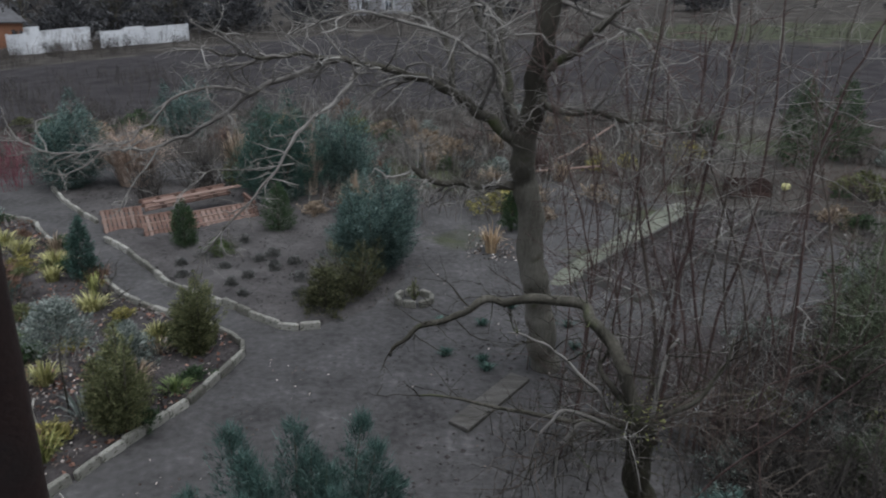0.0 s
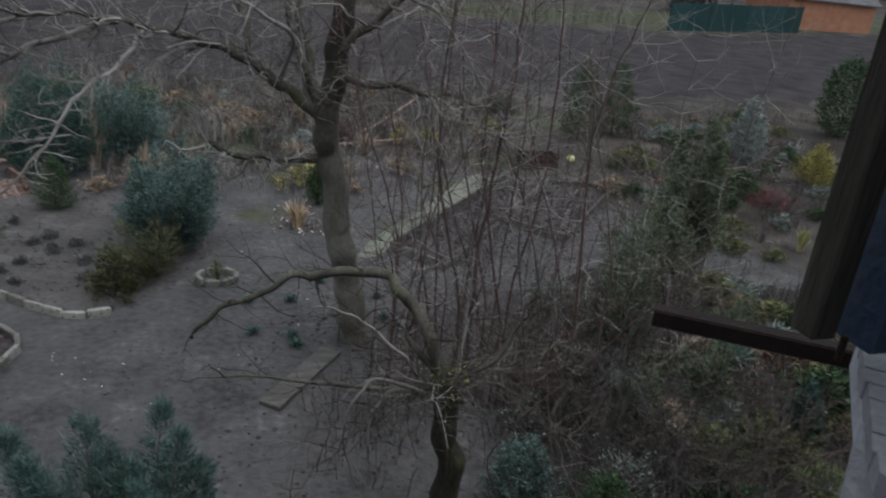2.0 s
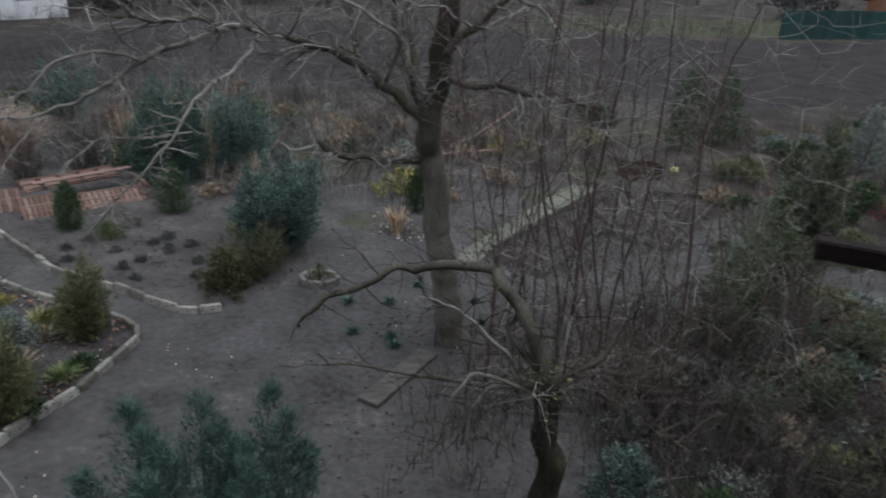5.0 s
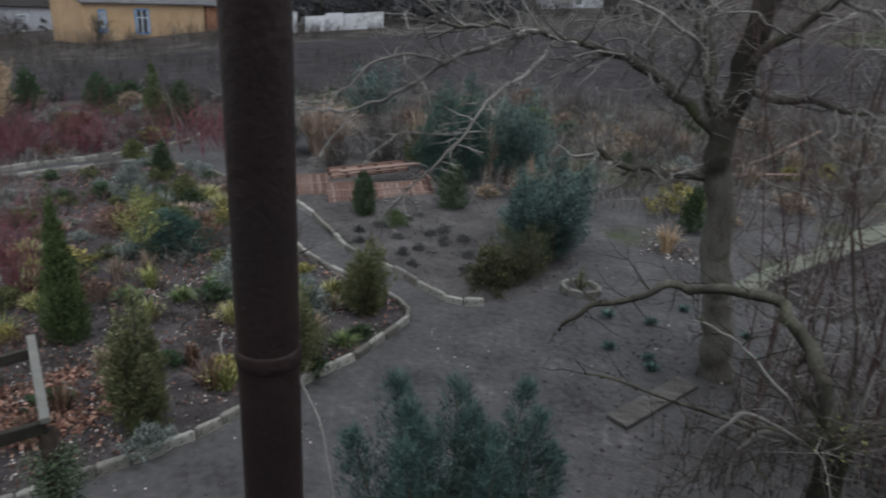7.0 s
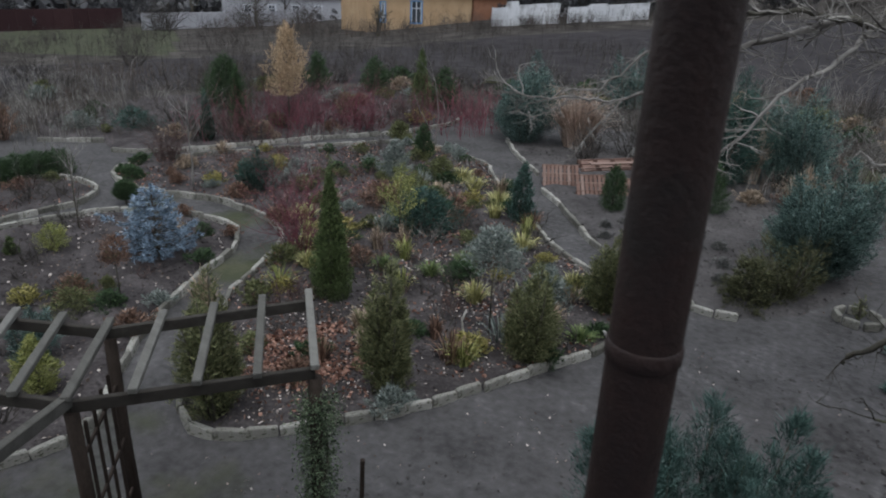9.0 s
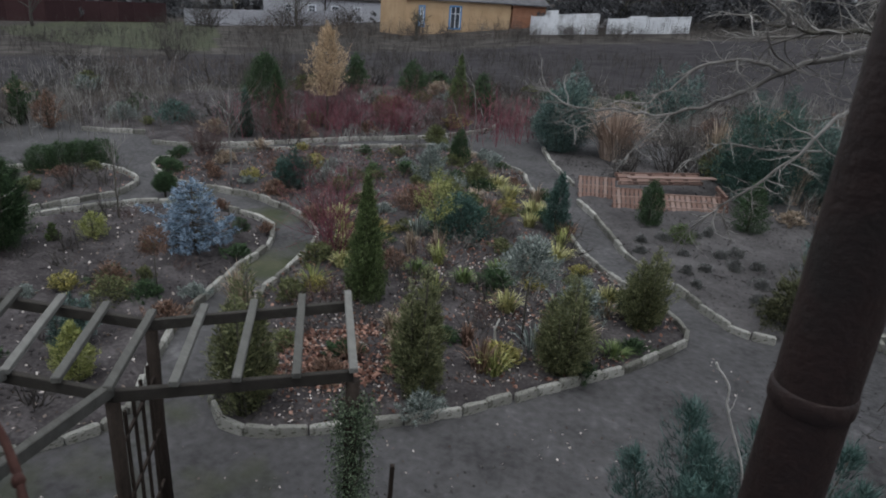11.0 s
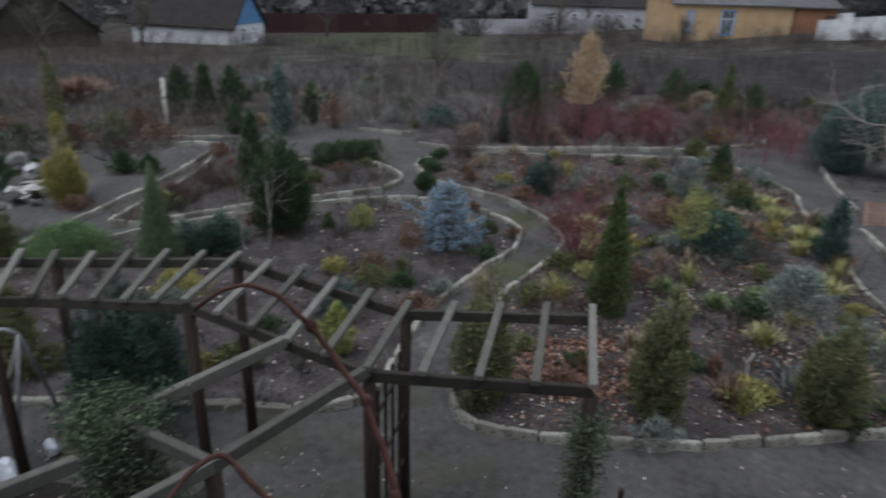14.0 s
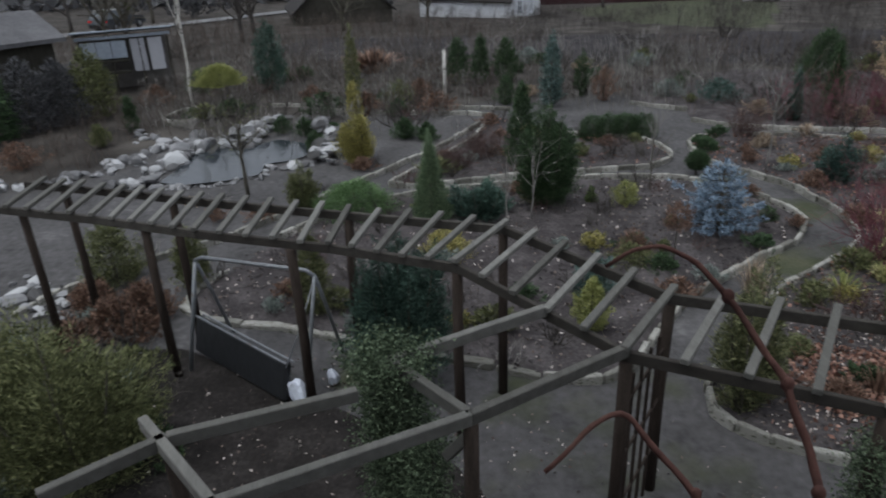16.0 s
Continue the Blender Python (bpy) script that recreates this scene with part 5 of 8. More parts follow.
ring = thing("stone_ring", (-0.46, 11.1, 0), "small ring of pale stones round an empty planting hole", "planter ring")
rng = np.random.default_rng(12)
for i in range(7):
    a = 6.28 * i / 7
    ob = new("stone", stone_meshes[i % 6])
    ob.parent = ring
    ob.matrix_basis = Matrix.LocRotScale((0.30 * math.cos(a), 0.26 * math.sin(a), 0.06), Euler((0, 0, a + 1.57)), (0.21, 0.075, 0.13))
bush("heath_shrub", -0.46, 11.15, 0.4, 0.22, OLIVE, "thin olive shrub in a stone ring", "bush", 0.05, 50, 330, z=0.02)


def plank(a, b, w, h, label, mat, z=0.0):
    g = beam(Geo(), (*a, z + h / 2), (*b, z + h / 2), w, h, 0.008)
    return tagged(part("board", g, mat), label, "board")


plank((0.28, 7.35), (1.15, 8.6), 0.3, 0.06, "wide pale weathered board lying on the soil", PALEBOARD)
# raised beds of boards
RB = "grey board framing a raised vegetable bed"
plank((2.7, 12.4), (3.5, 11.35), 0.05, 0.2, RB, BOARD)
plank((2.7, 12.4), (6.9, 17.6), 0.05, 0.2, RB, BOARD)
plank((3.5, 11.35), (5.9, 14.4), 0.05, 0.14, RB, BOARD)
plank((5.72, 14.2), (7.9, 17.0), 0.06, 0.24, RB, BOARD)
plank((5.5, 13.95), (6.58, 12.83), 0.05, 0.2, RB, BOARD)
plank((6.58, 12.83), (9.82, 16.8), 0.05, 0.18, RB, BOARD)
plank((8.0, 17.1), (9.82, 16.8), 0.05, 0.18, RB, BOARD)
bed([(2.75, 12.4), (3.5, 11.45), (5.8, 14.3), (7.8, 17.0), (6.8, 17.4)], "dark soil of a raised vegetable bed", 0.11, seed=20)
bed([(1.9, 11.9), (2.5, 12.1), (2.72, 12.5), (6.95, 17.75), (8.2, 20.1), (7.5, 20.2), (6.4, 18.7), (2.2, 12.7)], "pale mossy strip of path beside the raised beds", 0.03, MOSSPATH, seed=24)
bed([(5.6, 14.0), (6.55, 12.95), (9.72, 16.75), (8.0, 17.0)], "grey crusted soil of a raised vegetable bed", 0.10, seed=21)
bed([(2.4, 8.1), (3.2, 7.6), (4.3, 9.2), (4.9, 10.6), (3.0, 10.4), (2.2, 9.2)], "dark soil inside a row of rocks", 0.05, seed=22)
# pale trampled path strip and rocks
rock_meshes = []
for seed in range(7):
    rng = np.random.default_rng(50 + seed)
    v = ICO_V.copy()
    for _ in range(12):
        nn = unit(rng.normal(size=3))
        dd = v @ nn
        lim = rng.uniform(0.38, 0.75)
        v -= np.where(dd > lim, dd - lim, 0)[:, None] * nn
    rock_meshes.append(Geo().add(v * rng.uniform(0.8, 1.2, 3), ICO_F).mesh("rock", ROCK))


def rock(x, y, s, rng, group="pond rocks", label="rough grey-white rock by the pond", flat=0.6):
    ob = new("rock", rock_meshes[rng.integers(7)])
    sz = s * flat * rng.uniform(0.8, 1.2)
    ob.matrix_world = Matrix.LocRotScale((x, y, float(lift(x, y)) + sz * 0.35), Euler((rng.normal(0, 0.2), rng.normal(0, 0.2), rng.uniform(0, 6.28))), (s * rng.uniform(0.8, 1.3), s * rng.uniform(0.7, 1.0), sz))
    return tagged(ob, label, "rock", group)


rng = np.random.default_rng(15)
for a, b, n in (((2.41, 8.26), (2.77, 7.87), 4), ((2.77, 7.87), (3.2, 7.66), 3), ((3.2, 7.66), (3.72, 8.4), 4), ((3.72, 8.4), (4.25, 9.2), 5), ((4.3, 9.3), (4.9, 10.6), 5)):
    for i in range(n):
        t = (i + 0.5) / n
        rock(a[0] + (b[0] - a[0]) * t, a[1] + (b[1] - a[1]) * t, rng.uniform(0.08, 0.13), rng, "rocks edging a bed", "rough rock with a pale broken face")

# ---- pond ----
POND = [(-15.4, -3.6), (-16.2, -3.35), (-17.4, -3.1), (-17.8, -2.6), (-17.5, -2.1), (-17.7, -1.6), (-18.1, -1.25), (-17.5, -0.5), (-16.4, -0.5), (-16.1, -1.0), (-16.1, -1.45), (-15.3, -1.5), (-15.1, -2.1), (-15.05, -3.1)]
ppts = resample(POND + POND[:1], 0.25)[:-1]
water = part("water", Geo().add(np.c_[ppts, np.full(len(ppts), 0.05)], np.arange(len(ppts))[None]), WATER)
tagged(water, "still pond water mirroring the sky", "pond", kind="structure")
rng = np.random.default_rng(16)


def rock_row(line, n, s0, s1, wide, label="rough grey rock by the pond", heap=0.0):
    """Rocks strewn along a line; heap: how high they are piled at most."""
    line = resample(line, 0.1)
    for i in range(n):
        q = line[rng.integers(len(line))] + rng.normal(0, wide, 2)
        ob = rock(q[0], q[1], rng.uniform(s0, s1), rng, label=label, flat=rng.uniform(0.4, 0.75))
        ob.location.z += heap * rng.uniform(0, 1)


rock_row([(-15.3, -3.7), (-15.0, -3.1), (-15.0, -2.1), (-15.2, -1.45), (-15.9, -1.35)], 50, 0.06, 0.13, 0.06, "small pale rock at the edge of the pond")
rock_row([(-15.4, -4.4), (-15.3, -3.9), (-16.3, -3.8)], 20, 0.12, 0.26, 0.12, "bluish-grey rock at the end of the pond", 0.1)
rock_row([(-15.9, -7.0), (-16.1, -5.8), (-16.8, -4.9), (-17.7, -4.4), (-18.6, -3.8), (-18.6, -3.2)], 90, 0.10, 0.25, 0.17)
rock_row([(-16.4, -3.6), (-17.1, -3.5), (-17.7, -3.1), (-18.0, -2.5), (-17.9, -1.9)], 46, 0.16, 0.34, 0.1, "flat slab of grey rock over the pond's edge", 0.1)
rock_row([(-20.0, -5.0), (-19.4, -4.4), (-18.8, -3.5)], 16, 0.08, 0.2, 0.2)
rock_row([(-15.7, -1.3), (-15.75, -1.0), (-15.8, -0.5)], 9, 0.12, 0.2, 0.06)
rock_row([(-18.3, -1.9), (-19.3, -1.65), (-19.6, -1.1), (-19.2, -0.5), (-18.3, 0.2), (-17.6, 0.15), (-16.8, 0.0), (-15.7, -0.15)], 110, 0.12, 0.31, 0.15, "rough pale rock heaped beside the pond", 0.22)
for i in range(26):
    t = i / 25
    q = np.array([-11.0, -4.9]) * (1 - t) + np.array([-9.9, -3.9]) * t + rng.normal(0, 0.22, 2)
    rock(q[0], q[1], rng.uniform(0.08, 0.2), rng, "rocks by the pergola", "pale rock among low plants")
for i, (x, y) in enumerate(((-18.75, -1.1), (-18.35, -0.55), (-16.9, -0.3))):
    bush("waterside_shrub", x, y, 0.5, 0.6, THUJADARK, "small dark shrub among the pond rocks", "bush", 0.06, 260, 340 + i)


# ---- big tree ----
def grow(g, pts, r0, r1, sides=8):
    p = np.asarray(pts, float)
    s = np.r_[0, np.cumsum(np.linalg.norm(np.diff(p, axis=0), axis=1))]
    t = np.unique(np.r_[np.linspace(0, s[-1], max(4, int(s[-1] / 0.18))), np.interp(np.arange(0, len(s) - 0.75, 0.25), np.arange(len(s)), s)])
    q = np.stack([np.interp(t, s, p[:, i]) for i in range(3)], 1)
    q[1:-1] += np.random.default_rng(int(1000 * s[-1])).normal(0, min(0.04, 0.9 * r0), q[1:-1].shape)
    for _ in range(2):
        q[1:-1] = (q[:-2] + 2 * q[1:-1] + q[2:]) / 4
    tube(g, q, np.linspace(r0, r1, len(q)) * (1 + 0.06 * np.sin(np.arange(len(q)) * 1.7)), sides)
    return q


big_tree = thing("walnut_tree", (1.56, 8.95, 0), "leafless tree with a mossy leaning trunk and long grey limbs", "tree")
TRUNK = [(1.56, 8.97, -0.1), (1.42, 8.9, 0.8), (1.28, 8.81, 1.55), (1.02, 8.64, 2.77), (0.96, 8.55, 3.36), (1.02, 8.44, 4.19), (1.17, 8.32, 5.01), (1.3, 8.2, 6.2)]
g_ = Geo()
grow(g_, TRUNK, 0.21, 0.10, 12)
on(big_tree, g_, "trunk", PALEBARK, smooth=True)


def spray(q, r, seed, depth=2, every=2, size=0.9, out=None, per=3):
    """Side shoots along a limb."""
    rng = np.random.default_rng(seed)
    g = out
    for i in sorted(list(range(2, len(q), every)) * per):
        d = q[i] - q[i - 1]
        d = d / np.linalg.norm(d) * 0.6 + rng.normal(0, 0.75, 3) * [1, 1, 0.8]
        limb(g, q[i], d, size * rng.uniform(0.5, 1.1), max(0.004, r * rng.uniform(0.3, 0.5)), rng, depth, 4, 0.24, 0.05)


def big_limb(pts, r0, r1, seed, depth=2, every=3, size=0.9):
    g = Geo()
    q = grow(g, pts, r0, r1, 7)
    ob = on(big_tree, g, "limb", TREEBARK if r0 > 0.036 else TWIG, smooth=True)
    t = Geo()
    spray(q, (r0 + r1) / 2, seed, depth, every, size, t, 2)
    spray(q, 0.012, seed + 50, 1, 2, size * 0.7, t, 3)
    tagged(on(big_tree, t, "twig_spray", TWIG), kind="stuff")


big_limb([(0.93, 8.59, 3.27), (0.47, 8.47, 3.66), (0.06, 8.33, 3.89), (-0.34, 8.17, 4.13), (-0.65, 8.10, 4.21), (-1.09, 8.00, 4.29), (-1.38, 7.91, 4.35), (-1.94, 7.68, 4.38), (-2.45, 7.43, 4.41)], 0.075, 0.012, 410, 2, 3, 0.8)
big_limb([(-1.22, 8.04, 4.31), (-1.60, 8.07, 4.14), (-1.93, 8.10, 4.04), (-2.23, 8.07, 3.88), (-2.52, 8.03, 3.66), (-2.76, 7.95, 3.54), (-3.16, 7.91, 3.31), (-3.53, 7.86, 3.24), (-3.74, 7.87, 3.21), (-4.24, 7.84, 3.17), (-4.68, 7.82, 3.22), (-4.96, 7.88, 3.31)], 0.036, 0.006, 411, 1, 5, 0.45)
big_limb([(-2.23, 8.07, 3.88), (-2.47, 7.95, 3.95), (-2.70, 7.87, 3.98), (-3.04, 7.74, 3.83), (-3.21, 7.56, 3.58), (-3.31, 7.41, 3.52), (-3.30, 7.30, 3.45), (-3.50, 6.76, 3.51)], 0.022, 0.006, 412, 1, 5, 0.35)
big_limb([(-2.67, 7.88, 3.96), (-2.60, 7.69, 3.88), (-2.40, 7.65, 3.74), (-2.27, 7.59, 3.59)], 0.011, 0.006, 431, 0, 4, 0.25)
big_limb([(-0.97, 8.07, 4.23), (-1.13, 7.44, 3.98), (-1.31, 7.11, 3.82), (-1.45, 6.87, 3.66), (-1.64, 6.73, 3.40), (-1.85, 6.62, 3.08), (-2.14, 6.58, 2.76), (-2.40, 6.60, 2.46)], 0.026, 0.007, 413, 1, 5, 0.4)
big_limb([(-2.12, 6.59, 2.76), (-2.13, 6.58, 2.67), (-2.06, 6.61, 2.54)], 0.01, 0.006, 432, 0, 4, 0.2)
big_limb([(-3.27, 7.86, 3.27), (-3.35, 7.72, 3.11), (-3.53, 7.53, 2.83), (-3.58, 7.39, 2.65)], 0.012, 0.005, 433, 0, 4, 0.3)
big_limb([(-3.94, 7.88, 3.20), (-4.11, 7.79, 3.03), (-4.32, 7.68, 2.94), (-4.48, 7.59, 3.04)], 0.009, 0.004, 434, 0, 4, 0.3)
big_limb([(-1.48, 6.76, 3.40), (-1.93, 6.75, 3.32), (-2.35, 6.83, 3.30), (-2.60, 6.84, 3.08)], 0.009, 0.004, 435, 0, 4, 0.3)
big_limb([(1.06, 8.47, 3.95), (1.28, 8.24, 3.75), (1.59, 7.98, 3.85), (1.88, 7.82, 3.76), (2.20, 7.63, 3.82), (2.70, 7.26, 3.73)], 0.05, 0.015, 414, 2, 3, 0.7)
big_limb([(0.95, 8.68, 2.76), (0.38, 8.43, 2.83), (-0.18, 8.23, 2.89), (-0.41, 8.12, 3.09)], 0.06, 0.03, 415, 2, 3, 0.6)
big_limb([(0.06, 8.33, 3.92), (0.01, 8.33, 4.29), (-0.10, 8.43, 4.65), (-0.37, 8.52, 5.01), (-0.64, 8.61, 5.42)], 0.05, 0.02, 416, 2, 3, 0.9)
big_limb([(0.94, 8.54, 3.43), (0.68, 8.81, 4.00), (0.45, 9.02, 4.58), (0.22, 9.23, 5.16)], 0.06, 0.03, 417, 2, 3, 0.9)
big_limb([(1.19, 8.35, 5.00), (1.63, 8.08, 4.84), (2.01, 7.79, 4.69), (2.31, 7.60, 4.31), (2.55, 7.47, 3.99), (2.58, 7.41, 3.73)], 0.03, 0.008, 418, 1, 3, 0.6)
big_limb([(0.40, 8.43, 3.74), (0.55, 8.02, 4.27), (0.03, 7.63, 4.63), (-0.87, 7.28, 4.83), (-1.46, 6.87, 4.62)], 0.03, 0.008, 419, 2, 3, 0.8)
# second stem behind, upper crown
big_limb([(1.0, 8.6, 3.1), (0.75, 8.9, 3.9), (0.55, 9.2, 5.0), (0.4, 9.4, 6.2)], 0.075, 0.03, 401, 2, 3, 1.0)
big_limb([(1.02, 8.44, 4.1), (1.5, 8.0, 4.6), (2.2, 7.6, 5.4)], 0.06, 0.02, 402)

# ---- pollarded tree below the window ----
stump = thing("pollarded_tree", (1.64, 4.77, 0), "old pollarded fruit tree with a dark mossy stump and whip-like branches", "tree")
g_ = Geo()
q = grow(g_, [(1.84, 4.80, -0.10), (1.77, 4.79, 0.56), (1.71, 4.78, 1.21), (1.64, 4.77, 1.85)], 0.14, 0.10, 10)
g_.add(np.array([1.64, 4.77, 1.85]) + ICO_V * np.array([0.13, 0.13, 0.12]), ICO_F)
on(stump, g_, "trunk", MOSSBARK, smooth=True)
head = np.array([1.64, 4.77, 1.88])
g_ = Geo()
q = grow(g_, [(1.64, 4.77, 1.85), (1.45, 4.88, 2.36), (1.26, 4.98, 2.62), (1.17, 5.06, 2.76), (0.70, 5.24, 2.73), (0.44, 5.32, 2.65), (0.12, 5.33, 2.48), (-0.26, 5.32, 2.30), (-0.40, 5.32, 2.10)], 0.0625, 0.0175, 6)
on(stump, g_, "branch", TREEBARK, smooth=True)
t_ = Geo()
spray(q, 0.012, 420, 1, 3, 0.45, t_, 2)
tagged(on(stump, t_, "twig_spray", MOSSBARK), kind="stuff")
g_ = Geo()
q = grow(g_, [(1.62, 4.77, 1.84), (1.23, 4.84, 1.84), (0.82, 4.87, 1.85), (0.27, 4.83, 1.97), (-0.13, 4.78, 2.05)], 0.0275, 0.0075, 6)
on(stump, g_, "branch", TREEBARK, smooth=True)
t_ = Geo()
spray(q, 0.012, 421, 1, 3, 0.45, t_, 2)
tagged(on(stump, t_, "twig_spray", MOSSBARK), kind="stuff")
g_ = Geo()
q = grow(g_, [(1.59, 4.79, 1.76), (1.18, 4.80, 1.86), (0.97, 4.74, 1.60), (1.00, 4.68, 1.32)], 0.025, 0.01, 6)
on(stump, g_, "branch", TWIG, smooth=True)
t_ = Geo()
spray(q, 0.012, 422, 1, 3, 0.45, t_, 2)
tagged(on(stump, t_, "twig_spray", MOSSBARK), kind="stuff")
g_ = Geo()
q = grow(g_, [(1.55, 4.80, 1.75), (1.02, 4.73, 2.03), (0.81, 4.67, 1.80), (0.79, 4.67, 1.38)], 0.02, 0.0075, 6)
on(stump, g_, "branch", TWIG, smooth=True)
t_ = Geo()
spray(q, 0.012, 423, 1, 3, 0.45, t_, 2)
tagged(on(stump, t_, "twig_spray", MOSSBARK), kind="stuff")
g_ = Geo()
q = grow(g_, [(1.70, 4.75, 1.89), (2.02, 4.73, 2.10), (2.22, 4.75, 2.46), (2.25, 4.79, 2.64)], 0.025, 0.01, 6)
on(stump, g_, "branch", TREEBARK, smooth=True)
t_ = Geo()
spray(q, 0.012, 424, 1, 3, 0.45, t_, 2)
tagged(on(stump, t_, "twig_spray", MOSSBARK), kind="stuff")
g_ = Geo()
q = grow(g_, [(1.70, 4.75, 1.89), (1.73, 4.84, 2.29), (1.87, 4.90, 2.57)], 0.0225, 0.00875, 6)
on(stump, g_, "branch", TWIG, smooth=True)
t_ = Geo()
spray(q, 0.012, 425, 1, 3, 0.45, t_, 2)
tagged(on(stump, t_, "twig_spray", MOSSBARK), kind="stuff")
g_ = Geo()
q = grow(g_, [(1.51, 4.81, 1.76), (1.29, 4.82, 2.14), (1.00, 4.84, 2.37), (0.81, 4.82, 2.56), (0.54, 4.81, 2.61)], 0.02, 0.00625, 6)
on(stump, g_, "branch", TWIG, smooth=True)
t_ = Geo()
spray(q, 0.012, 426, 1, 3, 0.45, t_, 2)
tagged(on(stump, t_, "twig_spray", MOSSBARK), kind="stuff")
g_ = Geo()
q = grow(g_, [(1.61, 4.78, 1.92), (1.39, 4.90, 2.15), (1.30, 4.97, 2.30), (1.39, 5.00, 2.54)], 0.03125, 0.0125, 6)
on(stump, g_, "branch", TREEBARK, smooth=True)
t_ = Geo()
spray(q, 0.012, 427, 1, 3, 0.45, t_, 2)
tagged(on(stump, t_, "twig_spray", MOSSBARK), kind="stuff")


def whips(g, p, n, rng, length, radius, fall=0.32):
    """Arching shoots that rise and droop, set with short side twigs."""
    for _ in range(n):
        a = rng.uniform(0, 6.28)
        d = np.array([math.cos(a) - 0.3, math.sin(a), rng.uniform(0.0, 1.6)])
        q, pts, ln = p + rng.normal(0, 0.07, 3), [], length * rng.uniform(0.35, 1.0)
        k = 9
        for i in range(k):
            pts.append(q)
            d = d / np.linalg.norm(d) + rng.normal(0, 0.34, 3) - [0, 0, fall * rng.uniform(0.2, 1)]
            q = q + d / np.linalg.norm(d) * ln / k
        r = radius * rng.uniform(0.5, 1)
        tube(g, pts, np.linspace(r, r * 0.3, k), 4)
        for i in rng.integers(2, k, 5):
            limb(g, pts[i], rng.normal(0, 1, 3), ln * rng.uniform(0.15, 0.35), r * 0.45, rng, 1, 3, 0.3, -0.3, None, 2)


rng = np.random.default_rng(404)
t_ = Geo()
whips(t_, head, 11, rng, 1.5, 0.0045)
tagged(on(stump, t_, "twig_spray", TWIG), kind="stuff")
t_ = Geo()
whips(t_, head, 30, rng, 1.4, 0.006, 0.2)
tagged(on(stump, t_, "twig_spray", DARKTWIG), kind="stuff")
t_ = Geo()
whips(t_, head, 9, rng, 1.2, 0.011, 0.4)
whips(t_, head - [0, 0, 0.3], 6, rng, 1.0, 0.011, 0.15)
tagged(on(stump, t_, "twig_spray", TREEBARK), kind="stuff")
t_ = Geo()
for i in range(22):
    # long thin shoots that sweep out sideways and lift at the tips
    a, q = rng.uniform(-0.9, 0.9) + (0 if i % 3 else 3.14), head + rng.normal(0, 0.06, 3)
    d, ln, pts = np.array([math.cos(a), math.sin(a) * 0.8 + 0.2, rng.uniform(0.1, 1.0)]), rng.uniform(0.7, 2.1), []
    for k in range(10):
        pts.append(q)
        d = d / np.linalg.norm(d) + rng.normal(0, 0.16, 3) + [0, 0, -0.22 if k < 5 else 0.14]
        q = q + d / np.linalg.norm(d) * ln / 10
    r = rng.uniform(0.0035, 0.008)
    tube(t_, pts, np.linspace(r, r * 0.35, 10), 4)
    for k in rng.integers(3, 10, 6):
        limb(t_, pts[k], d + rng.normal(0, 0.8, 3), ln * rng.uniform(0.1, 0.32), r * 0.5, rng, 1, 3, 0.3, 0.1, None, 2)
tagged(on(stump, t_, "twig_spray", BROWNSTEM), kind="stuff")
t_ = Geo()
n = 260
leaves(t_, head + rng.normal(0, 0.1, (n, 3)) + [0, 0, 0.04], rng.normal(0, 1, (n, 3)) + [0, 0, 0.5], 0.022, 0.014, rng)
tagged(on(stump, t_, "moss", LIME, "yellow-green moss on the cut head"), kind="stuff")

# ---- saplings with reddish stems ----
def sapling(pts, r, seed):
    root = thing("sapling", (pts[0][0], pts[0][1], 0), "slender leafless sapling with a reddish-brown stem", "tree", "saplings beside the path")
    g = Geo()
    q = grow(g, pts, r * 0.8, r * 0.28, 6)
    on(root, g, "stem", REDTWIG if seed % 3 else BROWNSTEM, smooth=True)
    t = Geo()
    spray(q, r * 0.5, seed, 1, 2, 0.7, t, 2)
    tagged(on(root, t, "twig_spray", REDTWIG if seed % 2 else TWIG), kind="stuff")


sapling([(2.61, 8.54, -0.05), (2.61, 8.54, 0.20), (2.55, 8.56, 1.37), (2.48, 8.58, 2.46), (2.46, 8.58, 3.75), (2.41, 8.60, 4.67)], 0.025, 430)
sapling([(3.24, 8.16, -0.05), (3.24, 8.16, 0.18), (3.01, 8.25, 1.21), (2.61, 8.38, 2.23), (2.30, 8.47, 3.21), (2.08, 8.53, 4.28), (1.96, 8.56, 5.02)], 0.025, 431)
sapling([(3.24, 6.92, -0.05), (3.24, 6.92, 1.23), (3.04, 7.01, 2.20), (3.03, 7.02, 2.96), (3.06, 7.00, 3.74), (3.00, 7.03, 4.45)], 0.02, 432)
sapling([(1.52, 7.49, -0.05), (1.52, 7.49, 1.80), (1.37, 7.52, 2.75), (1.23, 7.54, 3.57), (1.14, 7.55, 4.33)], 0.0125, 433)
sapling([(3.58, 6.75, -0.05), (3.58, 6.75, 1.68), (3.34, 6.88, 2.59), (3.09, 6.99, 3.27), (2.88, 7.08, 4.00)], 0.0175, 434)
sapling([(2.89, 7.08, -0.05), (2.89, 7.08, 1.76), (2.90, 7.07, 2.63), (2.96, 7.05, 3.43), (2.92, 7.06, 4.33), (2.86, 7.09, 5.06)], 0.02, 435)
sapling([(2.64, 7.17, -0.05), (2.64, 7.17, 1.13), (2.62, 7.18, 2.12), (2.71, 7.15, 3.10), (2.79, 7.12, 4.27), (2.75, 7.13, 5.16), (2.70, 7.15, 5.79)], 0.035, 436)
